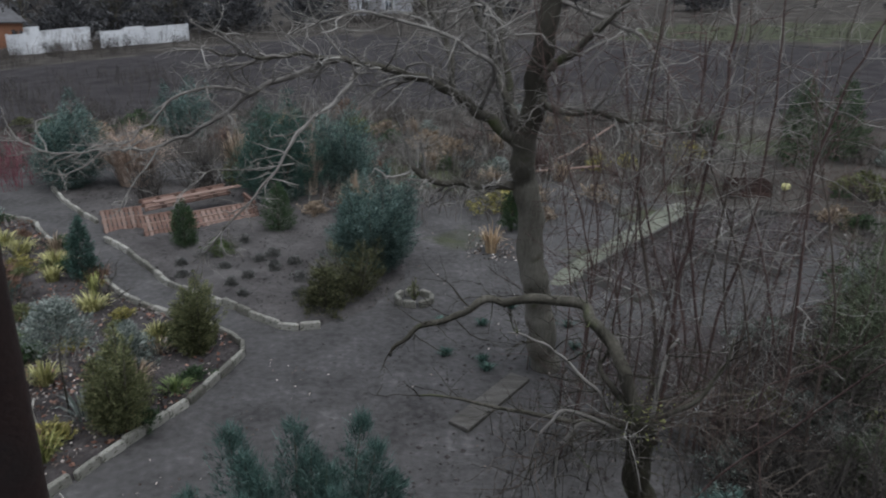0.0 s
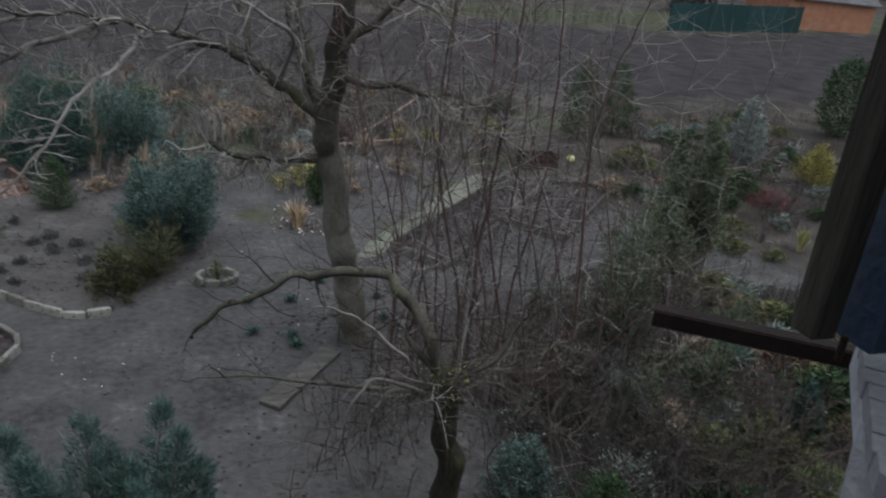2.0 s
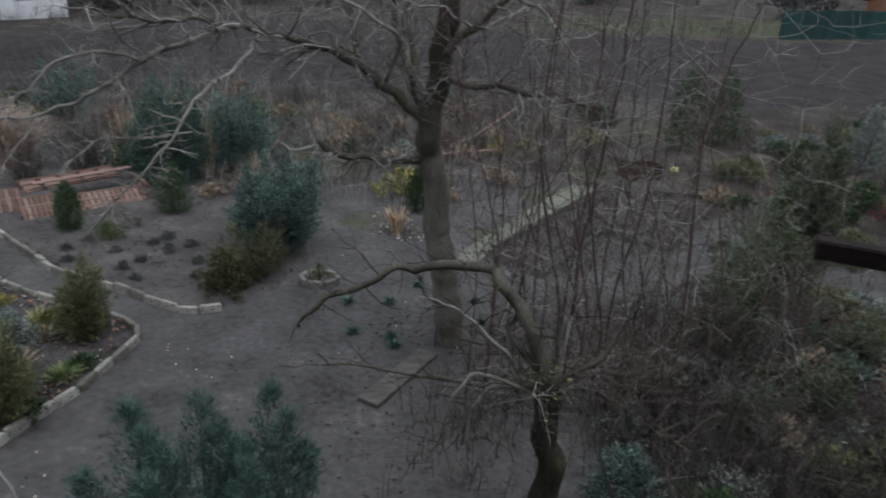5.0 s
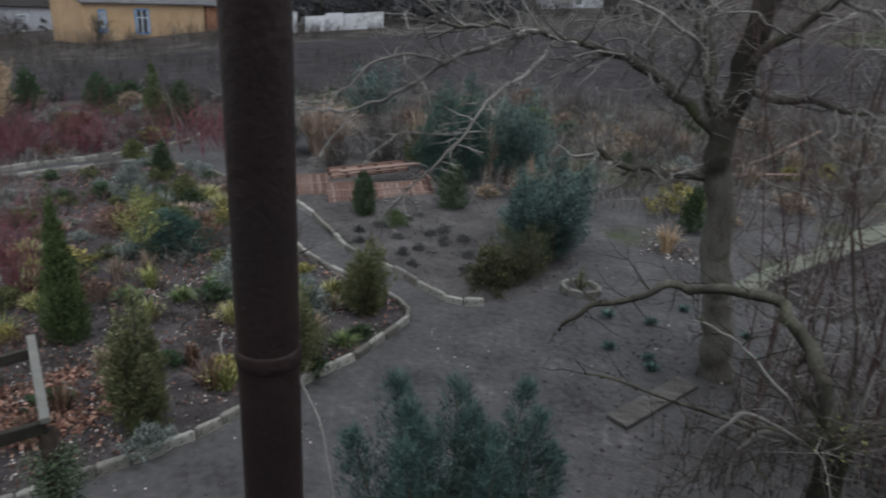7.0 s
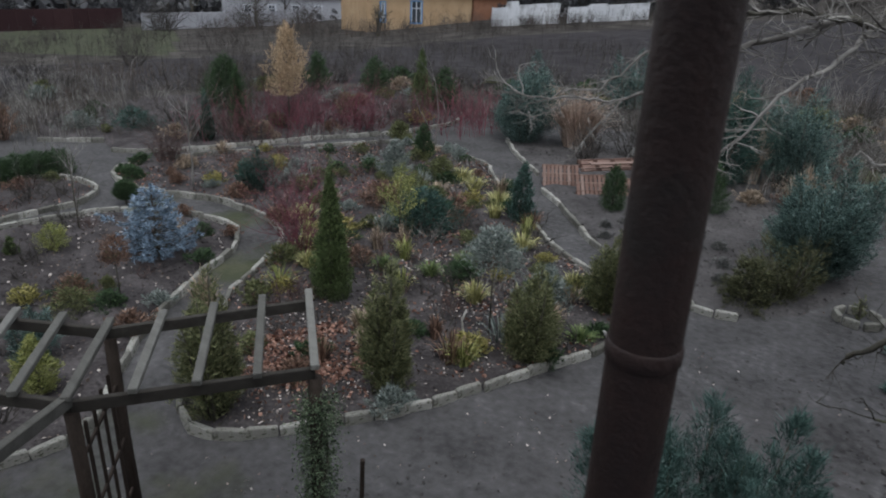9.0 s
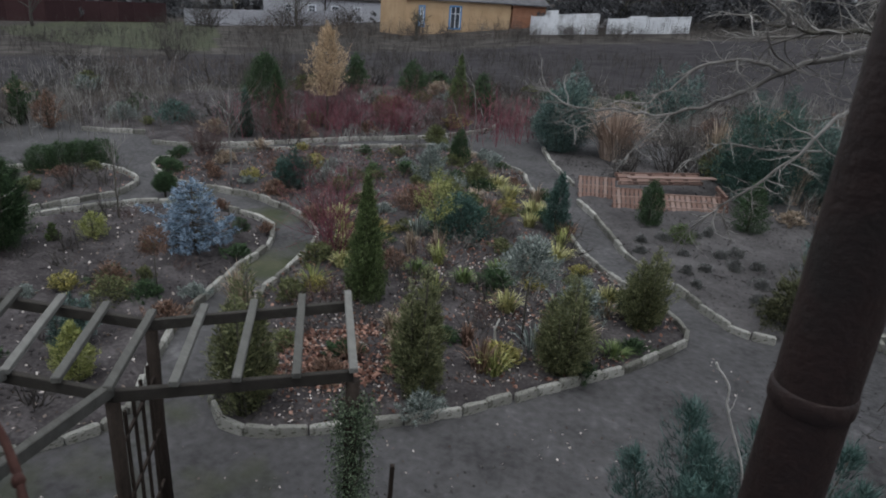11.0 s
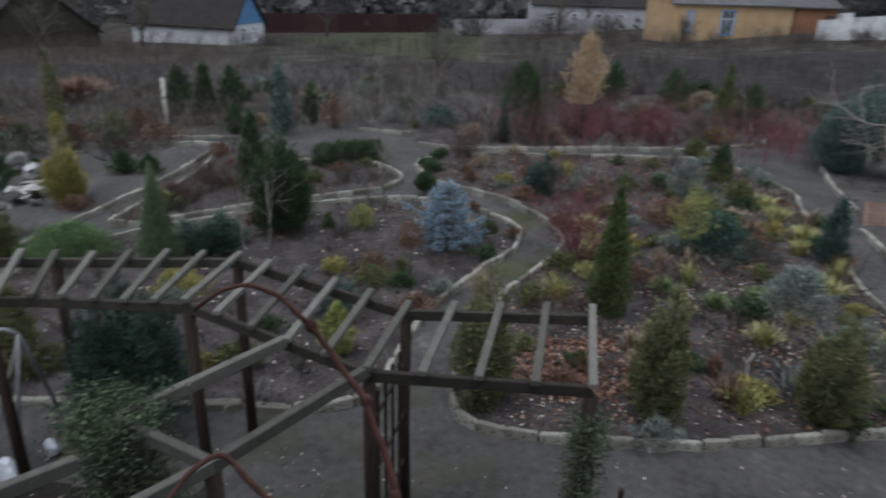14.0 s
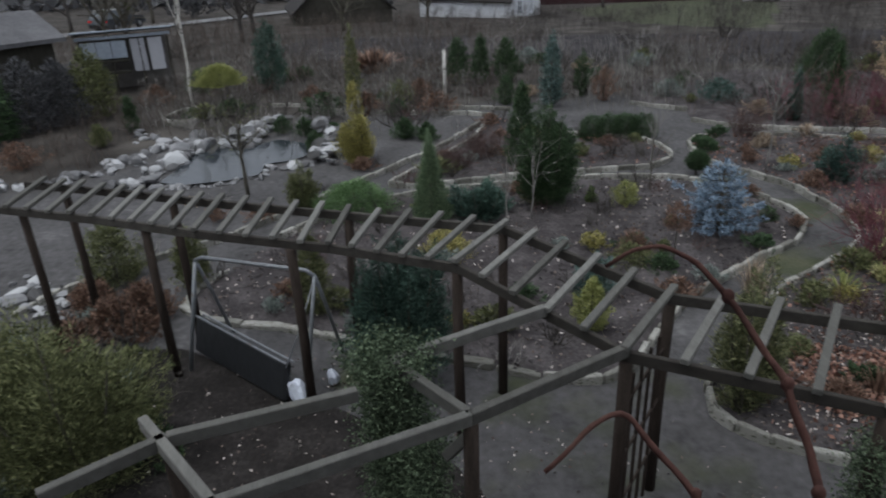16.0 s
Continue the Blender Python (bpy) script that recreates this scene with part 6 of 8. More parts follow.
sapling([(1.73, 7.44, -0.05), (1.73, 7.44, 2.18), (1.43, 7.50, 3.08), (1.11, 7.56, 3.98), (0.93, 7.58, 4.72), (0.80, 7.59, 5.31)], 0.015, 437)
sapling([(2.51, 7.22, -0.05), (2.51, 7.22, 1.40), (2.15, 7.33, 2.70), (2.06, 7.36, 3.63), (2.12, 7.34, 4.72), (2.11, 7.34, 5.34)], 0.0325, 438)
sapling([(2.79, 7.11, -0.05), (2.79, 7.11, 1.46), (2.52, 7.21, 2.43), (2.32, 7.28, 3.36), (2.24, 7.31, 4.40)], 0.0225, 439)
sapling([(3.05, 7.01, -0.05), (3.05, 7.01, 1.80), (3.20, 6.94, 2.87), (3.21, 6.94, 4.03), (3.12, 6.98, 5.07), (3.09, 6.99, 5.55)], 0.025, 440)
sapling([(2.16, 7.33, -0.05), (2.16, 7.33, 1.03), (1.95, 7.39, 2.35), (1.93, 7.39, 3.31), (1.91, 7.40, 4.21)], 0.0175, 441)
sapling([(3.76, 6.66, -0.05), (3.76, 6.66, 1.47), (3.60, 6.74, 3.53), (3.71, 6.68, 4.35), (3.86, 6.60, 4.86), (3.93, 6.56, 5.24)], 0.025, 442)
sapling([(1.75, 7.44, -0.05), (1.75, 7.44, 2.52), (1.62, 7.47, 3.29), (1.41, 7.51, 4.18), (1.30, 7.53, 4.79)], 0.0125, 443)
sapling([(3.41, 6.84, -0.05), (3.41, 6.84, 1.49), (3.07, 7.00, 2.72), (2.76, 7.13, 3.41), (2.49, 7.23, 4.08)], 0.02, 444)
sapling([(2.97, 7.04, -0.05), (2.97, 7.04, 1.22), (2.74, 7.14, 2.27), (2.53, 7.21, 3.20), (2.57, 7.20, 4.08), (2.52, 7.21, 4.74)], 0.025, 445)
sapling([(2.33, 7.28, -0.05), (2.33, 7.28, 1.65), (1.99, 7.38, 2.55), (1.66, 7.46, 3.41), (1.49, 7.49, 4.00)], 0.015, 446)
sapling([(4.02, 6.50, -0.05), (4.02, 6.50, 2.08), (3.82, 6.62, 3.00), (3.60, 6.75, 3.81), (3.44, 6.83, 4.48)], 0.0175, 447)
rng = np.random.default_rng(431)
for i in range(26):
    x, y = rng.uniform(1.2, 5.2), rng.uniform(6.0, 10.0)
    h, lx, ly = rng.uniform(2.6, 5.6), rng.normal(0.05, 0.3), rng.normal(-0.1, 0.3)
    sapling([(x, y, -0.05), (x + 0.2 * lx, y + 0.2 * ly, h * 0.3), (x + 0.5 * lx + rng.normal(0, 0.06), y + 0.5 * ly, h * 0.62), (x + lx, y + ly, h)], rng.uniform(0.007, 0.015), 900 + i)

# ---- shrubs below the window ----
def plumes(x, y, tips, label, seed):
    """A feathery juniper: soft tapering plumes with fine needles."""
    root = thing("juniper", (x, y, 0), label, "shrub")
    rng = np.random.default_rng(seed)
    for tip in tips:
        tip = np.array(tip, float)
        foot = np.array([x + 0.45 * (tip[0] - x), y + 0.45 * (tip[1] - y), 0.0])
        s = Geo()
        tube(s, [foot - [0, 0, 0.05], foot * 0.5 + tip * 0.5, tip], [0.03, 0.015, 0.003], 5)
        on(root, s, "stem", BARK, smooth=True)
        n = 360
        u = rng.uniform(0.1, 1, n) ** 0.8
        a = rng.uniform(0, 6.28, n)
        r = (0.38 * (1 - u) ** 0.75 + 0.025) * rng.uniform(0.1, 1, n) ** 0.35 * lumpy(a, u, rng, 0.6)
        out = np.stack([np.cos(a), np.sin(a), 0 * a], 1)
        p = foot + (tip - foot) * u[:, None] + out * r[:, None]
        d = unit(tip - foot) * 1.1 + out * 0.55
        g = Geo()
        leaves(g, np.repeat(p, 11, 0) + rng.normal(0, 0.022, (n * 11, 3)), np.repeat(d, 11, 0) + rng.normal(0, 0.5, (n * 11, 3)), 0.075, 0.006, rng)
        on(root, g, "plume", JUNIPERSOFT)


plumes(-0.95, 4.15, [(-1.61, 3.79, 1.83), (-1.38, 3.99, 2.21), (-1.23, 3.83, 2.13), (-1.11, 3.76, 2.05), (-0.98, 4.21, 2.12), (-0.83, 4.04, 2.04), (-0.71, 3.96, 1.96), (-0.50, 4.20, 2.22), (-0.38, 4.01, 2.12), (-0.26, 4.12, 1.79), (-0.58, 3.68, 2.01), (-1.16, 3.54, 2.02)], "feathery blue-green juniper with soft pointed plumes below the window", 450)
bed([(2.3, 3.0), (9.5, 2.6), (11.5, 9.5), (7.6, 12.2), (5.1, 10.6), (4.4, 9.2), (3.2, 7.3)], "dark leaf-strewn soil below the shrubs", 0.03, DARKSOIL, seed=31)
for i, (x, y, h, w) in enumerate(((5.1, 7.8, 2.3, 1.1), (5.9, 8.9, 2.2, 1.3), (6.6, 9.8, 2.6, 1.5), (4.6, 6.3, 1.0, 1.1), (5.8, 6.6, 1.2, 1.2), (7.4, 8.2, 1.0, 1.2))):
    spires("thuja", x, y, h, w, SOFTGREEN, "loose green thuja among leafless shrubs", 5, 0.085, 150, 470 + i, 0.4, "thujas below the window", category="conifer")
for i, (x, y, h, w) in enumerate(((3.2, 4.4, 1.3, 1.8), (4.0, 5.6, 1.4, 1.8), (5.2, 4.4, 1.2, 2.0), (6.2, 5.8, 1.1, 1.8), (5.6, 8.2, 1.6, 1.6), (4.5, 8.0, 1.5, 1.4), (6.9, 9.2, 1.6, 1.6), (3.4, 6.9, 1.4, 1.4))):
    bare_shrub("currant_bush", x, y, h, w, (DARKTWIG, DARKTWIG, BROWNSTEM, REDTWIG)[i % 4], "leafless tangled shrub", 34, 530 + i, 0.006, 2, "leafless shrubs below the window")
rose = thing("rose_bush", (1.55, 2.3, 0), "climbing rose with thin arching red-brown canes", "shrub")
g_ = Geo()
q = grow(g_, [(1.55, 2.30, -0.05), (1.60, 2.35, 1.85), (1.03, 2.35, 3.08), (1.18, 2.29, 3.35), (1.35, 2.19, 3.62), (1.49, 2.10, 3.89), (1.59, 2.03, 4.02), (1.68, 1.96, 4.14)], 0.0049, 0.00245, 6)
spray(q[len(q) // 2:], 0.005, 820, 0, 4, 0.16, g_, 1)
on(rose, g_, "cane", REDTWIG, smooth=True)
g_ = Geo()
q = grow(g_, [(1.55, 2.30, -0.05), (1.60, 2.35, 2.07), (1.40, 2.68, 3.45), (1.55, 2.60, 3.58), (1.69, 2.51, 3.76), (1.79, 2.44, 3.93), (1.87, 2.39, 4.03)], 0.0042, 0.0021, 6)
spray(q[len(q) // 2:], 0.005, 930, 0, 4, 0.16, g_, 1)
on(rose, g_, "cane", REDTWIG, smooth=True)
g_ = Geo()
q = grow(g_, [(1.55, 2.30, -0.05), (1.60, 2.35, 1.64), (1.10, 2.16, 2.74), (1.15, 2.13, 2.89), (1.31, 2.04, 3.00), (1.47, 1.93, 3.08)], 0.0042, 0.0021, 6)
spray(q[len(q) // 2:], 0.005, 850, 0, 4, 0.16, g_, 1)
on(rose, g_, "cane", REDTWIG, smooth=True)
g_ = Geo()
q = grow(g_, [(1.55, 2.30, -0.05), (1.60, 2.35, 1.79), (1.65, 1.79, 2.98), (1.61, 1.83, 3.10), (1.56, 1.86, 3.25)], 0.0042, 0.0021, 6)
spray(q[len(q) // 2:], 0.005, 1140, 0, 4, 0.16, g_, 1)
on(rose, g_, "cane", REDTWIG, smooth=True)
bare_shrub("currant_bush", 4.6, 5.2, 1.4, 2.6, DARKTWIG, "leafless tangled shrub", 60, 451, 0.008, 2)
bare_shrub("currant_bush", 3.6, 6.6, 1.3, 2.0, DARKTWIG, "leafless tangled shrub", 45, 452, 0.007, 2)
bare_shrub("currant_bush", 5.4, 7.4, 1.5, 2.2, DARKTWIG, "leafless tangled shrub", 45, 453, 0.008, 2)
bush("juniper", 6.67, 5.88, 0.95, 0.75, JUNIPERDARK, "small dark cone-shaped conifer", "cone", 0.07, 420, 454, category="conifer")
tuft("iris_clump", 6.92, 7.7, 0.5, 0.8, JUNIPERDARK, "clump of blue-green strap leaves", 120, 455, width=0.02, category="perennial")
tuft("grass_tuft", 6.4, 5.0, 0.25, 0.9, GREENGRASS, "patch of bright green grass", 300, 456)
bush("juniper", 2.75, 5.3, 0.85, 0.9, JUNIPER, "small blue-green juniper below the tree", "bush", 0.08, 330, 457, lump=0.4)
bush("juniper", 3.3, 4.6, 0.9, 1.0, THUJADARK, "dark green shrub below the window", "bush", 0.08, 330, 458, lump=0.4)
spires("thuja", 8.4, 11.3, 3.3, 1.9, SOFTGREEN, "tall loose green thuja beyond the raised beds", 9, 0.12, 520, 459, 0.2, category="conifer")
bush("thuja", 7.0, 10.0, 1.9, 1.2, SOFTGREEN, "loose olive thuja beyond the raised beds", "bush", 0.12, 700, 460, category="conifer", lump=0.35)
bush("pine", 15.45, 18.93, 2.1, 1.5, GREYLEAF, "pale grey-green pine", "bush", 0.14, 420, 461, category="conifer", lump=0.35)
bush("thuja", 21.77, 21.77, 3.0, 2.2, THUJADARK, "large rounded dark green thuja", "ball", 0.15, 800, 462, category="conifer", lump=0.2)
bush("thuja", 16.42, 16.81, 1.25, 1.4, YELLOW, "golden-yellow spreading thuja", "bush", 0.11, 460, 463, category="conifer", lump=0.4)
bush("thuja", 10.74, 21.37, 2.7, 1.5, THUJADARK, "dark green thuja", "column", 0.12, 460, 464, category="conifer")
bush("thuja", 12.36, 22.08, 2.6, 1.5, THUJADARK, "dark green thuja", "column", 0.12, 460, 465, category="conifer")
bare_shrub("barberry", 13.6, 15.11, 0.55, 1.4, DOGWOOD, "low red-leaved barberry", 70, 466, 0.008, 2)
bush("low_shrub", 13.3, 16.0, 0.8, 1.4, THUJADARK, "low dark green shrub", "bush", 0.1, 330, 467)
tuft("grass_tuft", 12.2, 12.25, 0.65, 0.35, PALEGRASS, "small yellowing grass clump", 60, 468, width=0.02)
tuft("perennial", 1.0, 13.7, 0.7, 0.6, GOLD, "dry golden perennial in bare soil", 90, 469, width=0.014, category="perennial")
bush("thuja", 1.55, 15.2, 1.1, 0.6, THUJADARK, "small dark green thuja behind the tree", "column", 0.08, 330, 470, category="conifer")
for i, (x, y, w) in enumerate(((0.6, 19.5, 1.3), (2.6, 20.5, 1.5), (-1.2, 21.5, 1.3), (4.0, 22.5, 1.6), (1.0, 24.0, 1.8), (-4.0, 22.5, 1.8), (6.2, 24.5, 1.8), (-6.5, 21.5, 1.5), (3.0, 26.5, 2.0), (-2.0, 26.0, 2.0))):
    bare_shrub("thicket", x, y, 0.9 + 0.12 * (i % 4), w, (DARKTWIG, REDTWIG, TWIG)[i % 3], "tangled leafless garden thicket", 34, 480 + i, 0.009, 2)
    tuft("ornamental_grass", x + 0.7, y - 0.6, 0.7, 0.9, STRAW, "dry straw-coloured grass", 140, 500 + i, width=0.016)
rng = np.random.default_rng(21)
for i in range(12):
    x, y = rng.uniform(-0.5, 2.2), rng.uniform(8.8, 11.0)
    tuft("grass_tuft", x, y, 0.12, 0.28, JUNIPERDARK, "small grey-green tuft in trodden soil", 70, 520 + i, "small tufts in the soil")
crate = thing("wooden_box", (8.28, 18.73, float(lift(8.28, 18.73))), "reddish-brown wooden box at the end of a bed", "box")
for i in range(3):
    part("board", box(Geo(), (0, -0.28, 0.07 + 0.14 * i), (1.1, 0.03, 0.13), None, 0.008), CRATEWOOD, crate)
    part("board", box(Geo(), (0, 0.28, 0.07 + 0.14 * i), (1.1, 0.03, 0.13), None, 0.008), CRATEWOOD, crate)
for s in (-0.55, 0.55):
    part("end_board", box(Geo(), (s, 0, 0.21), (0.03, 0.53, 0.42), None, 0.008), CRATEWOOD, crate)
part("base_board", box(Geo(), (0, 0, 0.03), (1.06, 0.52, 0.03), None, 0.008), CRATEWOOD, crate)

bag = part("cloth_bag", Geo().add(ICO_V * np.array([0.13, 0.09, 0.11]) * (1 + 0.15 * np.sin(7 * ICO_V[:, :1] + 5 * ICO_V[:, 2:])), ICO_F), PALEGRASS)
bag.matrix_world = pose(9.45, 19.0, float(lift(9.45, 19.0)) + 0.14)
tagged(bag, "crumpled yellow-green cloth bag beside a wooden box", "bag")
for a, b in (((2.2, 20.6, 0.4), (5.6, 23.4, 0.9)), ((1.0, 20.2, 0.4), (4.5, 19.9, 0.45))):
    pole_geo = Geo()
    za, zb = float(lift(*a[:2])), float(lift(*b[:2]))
    tube(pole_geo, [(a[0], a[1], za + 0.03), (a[0] * 0.5 + b[0] * 0.5, a[1] * 0.5 + b[1] * 0.5, (za + zb) / 2 + a[2] * 0.6), (b[0], b[1], zb + b[2])], 0.035, 6)
    tagged(part("wooden_pole", pole_geo, PALLET, smooth=True), "long reddish pole lying among dry stems", "pole")
g_ = Geo()
tube(g_, [(-4.67, 6.9, 0.0), (-4.62, 6.88, 0.18), (-4.64, 6.86, 0.36), (-4.58, 6.85, 0.54)], [0.016, 0.014, 0.013, 0.012], 6)
tagged(part("peeled_stick", g_, BIRCH, smooth=True), "short whitish peeled stick standing in a bed", "stick")
# ---- pole, window and wall near the camera ----
pole = thing("pole", (-0.505, 0.753, 0), "rusty dark red steel pole with a welded joint", "pole")
g_ = Geo()
tube(g_, [(0, 0, -0.1 + 0.19 * i) for i in range(41)], 0.040, 32)
part("pipe", g_, RUST, pole, smooth=True)
g_ = Geo()
tube(g_, [(0, 0, 4.268), (0, 0, 4.274), (0, 0, 4.283), (0, 0, 4.292), (0, 0, 4.298)], [0.0385, 0.0422, 0.0428, 0.0422, 0.0385], 32)
part("weld", g_, RUST, pole, "rough welded joint", smooth=True)


def polar(az, dist, z):
    return (0.03 + dist * math.sin(radians(az)), -0.02 + dist * math.cos(radians(az)), z)


bracket = thing("steel_bracket", (1.165, 0.9, 4.44), "dark rusty steel bar reaching out from the wall", "bracket")
on(bracket, beam(Geo(), (0.84, 1.112, 4.421), (1.172, 0.895, 4.424), 0.042, 0.036, 0.004), "bar", DARKSTEEL)
shutter = thing("window_shutter", polar(50, 1.2, 4.6), "open blue-painted window leaf with an old dark board", "shutter")
on(shutter, beam(Geo(), polar(47.0, 1.14, 4.57), polar(47.0, 1.14, 6.6), 0.05, 0.045, 0.004), "dark_board", OLDBOARD)
on(shutter, beam(Geo(), polar(50.3, 1.2, 4.553), polar(50.3, 1.2, 6.6), 0.07, 0.04, 0.004), "blue_board", BLUEPAINT)
on(shutter, beam(Geo(), polar(49.2, 1.17, 4.525), polar(49.2, 1.17, 4.57), 0.012, 0.009, 0.003), "latch", DARKSTEEL)
brick_wall = thing("wall_east", (0.98, 0.72, 0), "whitewashed brick wall end below the window", "wall", kind="structure")


def slab(pts, z0, z1):
    """An upright block over a quadrilateral plan."""
    v = [(*p, z0) for p in pts] + [(*p, z1) for p in pts]
    return Geo().add(v, np.array([(3, 2, 1, 0), (4, 5, 6, 7), (0, 1, 5, 4), (1, 2, 6, 5), (2, 3, 7, 6), (3, 0, 4, 7)]))


def battered(foot, top, z0, z1):
    """A block whose foot and top differ."""
    v = [(*p, z0) for p in foot] + [(*p, z1) for p in top]
    return Geo().add(v, np.array([(3, 2, 1, 0), (4, 5, 6, 7), (0, 1, 5, 4), (1, 2, 6, 5), (2, 3, 7, 6), (3, 0, 4, 7)]))


LEDGE = 4.5
LOW = [(1.27, 0.84), (0.907, 0.668), (0.9, 0.30), (1.75, 0.55)]
LOWFOOT = [(1.30, 0.80), (0.945, 0.61), (0.94, 0.26), (1.79, 0.51)]
on(brick_wall, battered(LOWFOOT, LOW, 3.7, LEDGE - 0.066), "plaster_face", WHITEWASH, "cracked whitewashed plaster")
on(brick_wall, slab(LOWFOOT, -0.1, 3.7), "core", WHITEWASH)
on(brick_wall, slab([(1.09, 0.867), (0.905, 0.666), (0.9, 0.30), (1.75, 0.85)], LEDGE - 0.066, LEDGE - 0.03), "ledge", WHITEWASH)
on(brick_wall, slab([(1.137, 0.87), (0.83, 0.525), (0.98, 0.25), (1.9, 0.55)], LEDGE - 0.03, 7.2), "pier", WHITEWASH)
on(brick_wall, slab([(1.3, 0.35), (1.9, 0.35), (1.9, -1.54), (1.3, -1.54)], -0.1, 7.2), "wing", WHITEWASH)
brick_meshes = []
for seed in range(5):
    rng = np.random.default_rng(900 + seed)
    g_ = Geo()
    box(g_, (0, 0, 0), (1, 1, 1), None, 0.03)
    g_.v[0] = g_.v[0] * (1 + rng.uniform(-0.03, 0.03, g_.v[0].shape))
    brick_meshes.append(g_.mesh("brick", WHITEWASH))
rng = np.random.default_rng(905)
# bricks laid across the ledge
la, lb = np.array([1.108, 0.862]), np.array([0.80, 0.522])
for i in range(9):
    q = la + (lb - la) * (i + 0.5) / 9
    ob = new("brick", brick_meshes[rng.integers(5)])
    ob.parent = brick_wall
    m = Matrix.LocRotScale((q[0] + 0.02, q[1] - 0.018, LEDGE - 0.015 + rng.normal(0, 0.0015)), Euler((rng.normal(0, 0.02), rng.normal(0, 0.02), math.atan2(*(lb - la)[::-1]) + rng.normal(0, 0.03))), (0.049, 0.085 + rng.normal(0, 0.003), 0.034))
    ob.matrix_basis = brick_wall.matrix_world.inverted() @ m
vine = thing("vine", (-0.778, 0.104, 3.38), "bare red-brown vine canes climbing past the balcony", "vine")
for pts, r0, r1, nodes in (([(-0.86, 0.0, 4.376), (-0.867, 0.026, 4.395), (-0.87, 0.049, 4.409), (-0.851, 0.06, 4.394), (-0.824, 0.076, 4.377), (-0.798, 0.084, 4.359), (-0.778, 0.10400000000000001, 3.38)], 0.0014, 0.0026, (4,)), ([(-0.913, 0.053, 4.479), (-0.911, 0.069, 4.489), (-0.905, 0.085, 4.493), (-0.893, 0.101, 4.486), (-0.876, 0.113, 4.47), (-0.854, 0.125, 4.448), (-0.837, 0.131, 4.433), (-0.817, 0.132, 4.411), (-0.798, 0.13, 4.391), (-0.776, 0.125, 4.369), (-0.756, 0.145, 3.38)], 0.0012, 0.003, (4, 6, 8))):
    g_ = Geo()
    grow(g_, pts, r0, r1, 8)
    cane = on(vine, g_, "cane", CANE, smooth=True)
    for k in nodes:
        g_ = Geo().add(np.array(pts[k]) + ICO_V * np.array([1, 1, 1.3]) * r1 * 1.25, ICO_F)
        knot = on(cane, g_, "knot", CANE, smooth=True)
        knot.matrix_parent_inverse = (vine.matrix_world @ cane.matrix_parent_inverse).inverted()
twig = thing("peeled_twig", (-0.57, 1.11, 0), "thin whitish peeled twig beside the steel pole", "twig")
g_ = Geo()
q = grow(g_, [(-0.68, 1.11, 4.09), (-0.67, 1.11, 4.08), (-0.65, 1.11, 4.06), (-0.65, 1.11, 4.03), (-0.64, 1.11, 4.00), (-0.62, 1.11, 3.96), (-0.60, 1.11, 3.92), (-0.58, 1.11, 3.81), (-0.57, 1.11, 3.71), (-0.57, 1.11, -0.05)], 0.0021, 0.0016, 7)
rng = np.random.default_rng(3)
for i in (11, 16):
    limb(g_, q[i], rng.normal(0, 1, 3) + [0, 0, 0.4], 0.05, 0.0012, rng, 0, 4, 0.3)
on(twig, g_, "stem", BIRCH, smooth=True)
stake = part("stake", beam(Geo(), (-3.73, 3.87, -0.05), (-3.72, 3.88, 0.5), 0.05, 0.04), POST)
tagged(stake, "short dark wooden stake beside the path", "stake")


# ---- low planting that fills the beds ----
def protos():
    """Low plants to be repeated: dry stalks, leafy clumps, twiggy mounds."""
    made = []
    for i, m in enumerate((DARKTWIG, REDTWIG, TWIG, DARKTWIG)):
        made.append(bare_shrub("dry_perennial" if i % 2 else "dry_stalks", -60 - i, -60, 0.4, 0.7, m, "low dry stalks of a perennial in a bed", 13, 900 + i, 0.006, 1, "low planting", kink=0.25))
    for i, m in enumerate((OLIVE, RUSSET, GREYLEAF, THUJADARK, YELLOW, STRAW)):
        made.append(bush("low_perennial", -60 - i, -62, 0.28, 0.55, m, {OLIVE: "low olive-green perennial clump in a bed", RUSSET: "low russet-brown perennial clump in a bed", GREYLEAF: "low grey-leaved perennial clump in a bed", THUJADARK: "low dark green perennial clump in a bed", YELLOW: "low yellow-green perennial clump in a bed", STRAW: "low straw-coloured perennial clump in a bed"}[m], "bush", 0.075, 80, 910 + i, "low planting", trunk=0.008, lump=0.5))
    return made


def scatter(protos_, weights, poly, n, s0, s1, seed, avoid=(), z=0.02):
    rng = np.random.default_rng(seed)
    a = np.array(poly)
    weights = np.array(weights, float) / sum(weights)
    done = []
    while len(done) < n:
        q = rng.uniform(a.min(0), a.max(0))
        if not inside(q[0], q[1], poly) or any(np.hypot(q[0] - x, q[1] - y) < 0.3 for x, y in done) or any(inside(q[0], q[1], w) for w in avoid):
            done.append((99 + len(done), 99)) if rng.uniform() < 0.02 else None
            continue
        done.append(tuple(q))
        s = rng.uniform(s0, s1)
        copy_thing(protos_[rng.choice(len(protos_), p=weights)], Matrix.LocRotScale((q[0], q[1], float(lift(*q)) + z), Euler((0, 0, rng.uniform(0, 6.28))), (s * rng.uniform(0.8, 1.25), s * rng.uniform(0.8, 1.25), s)))


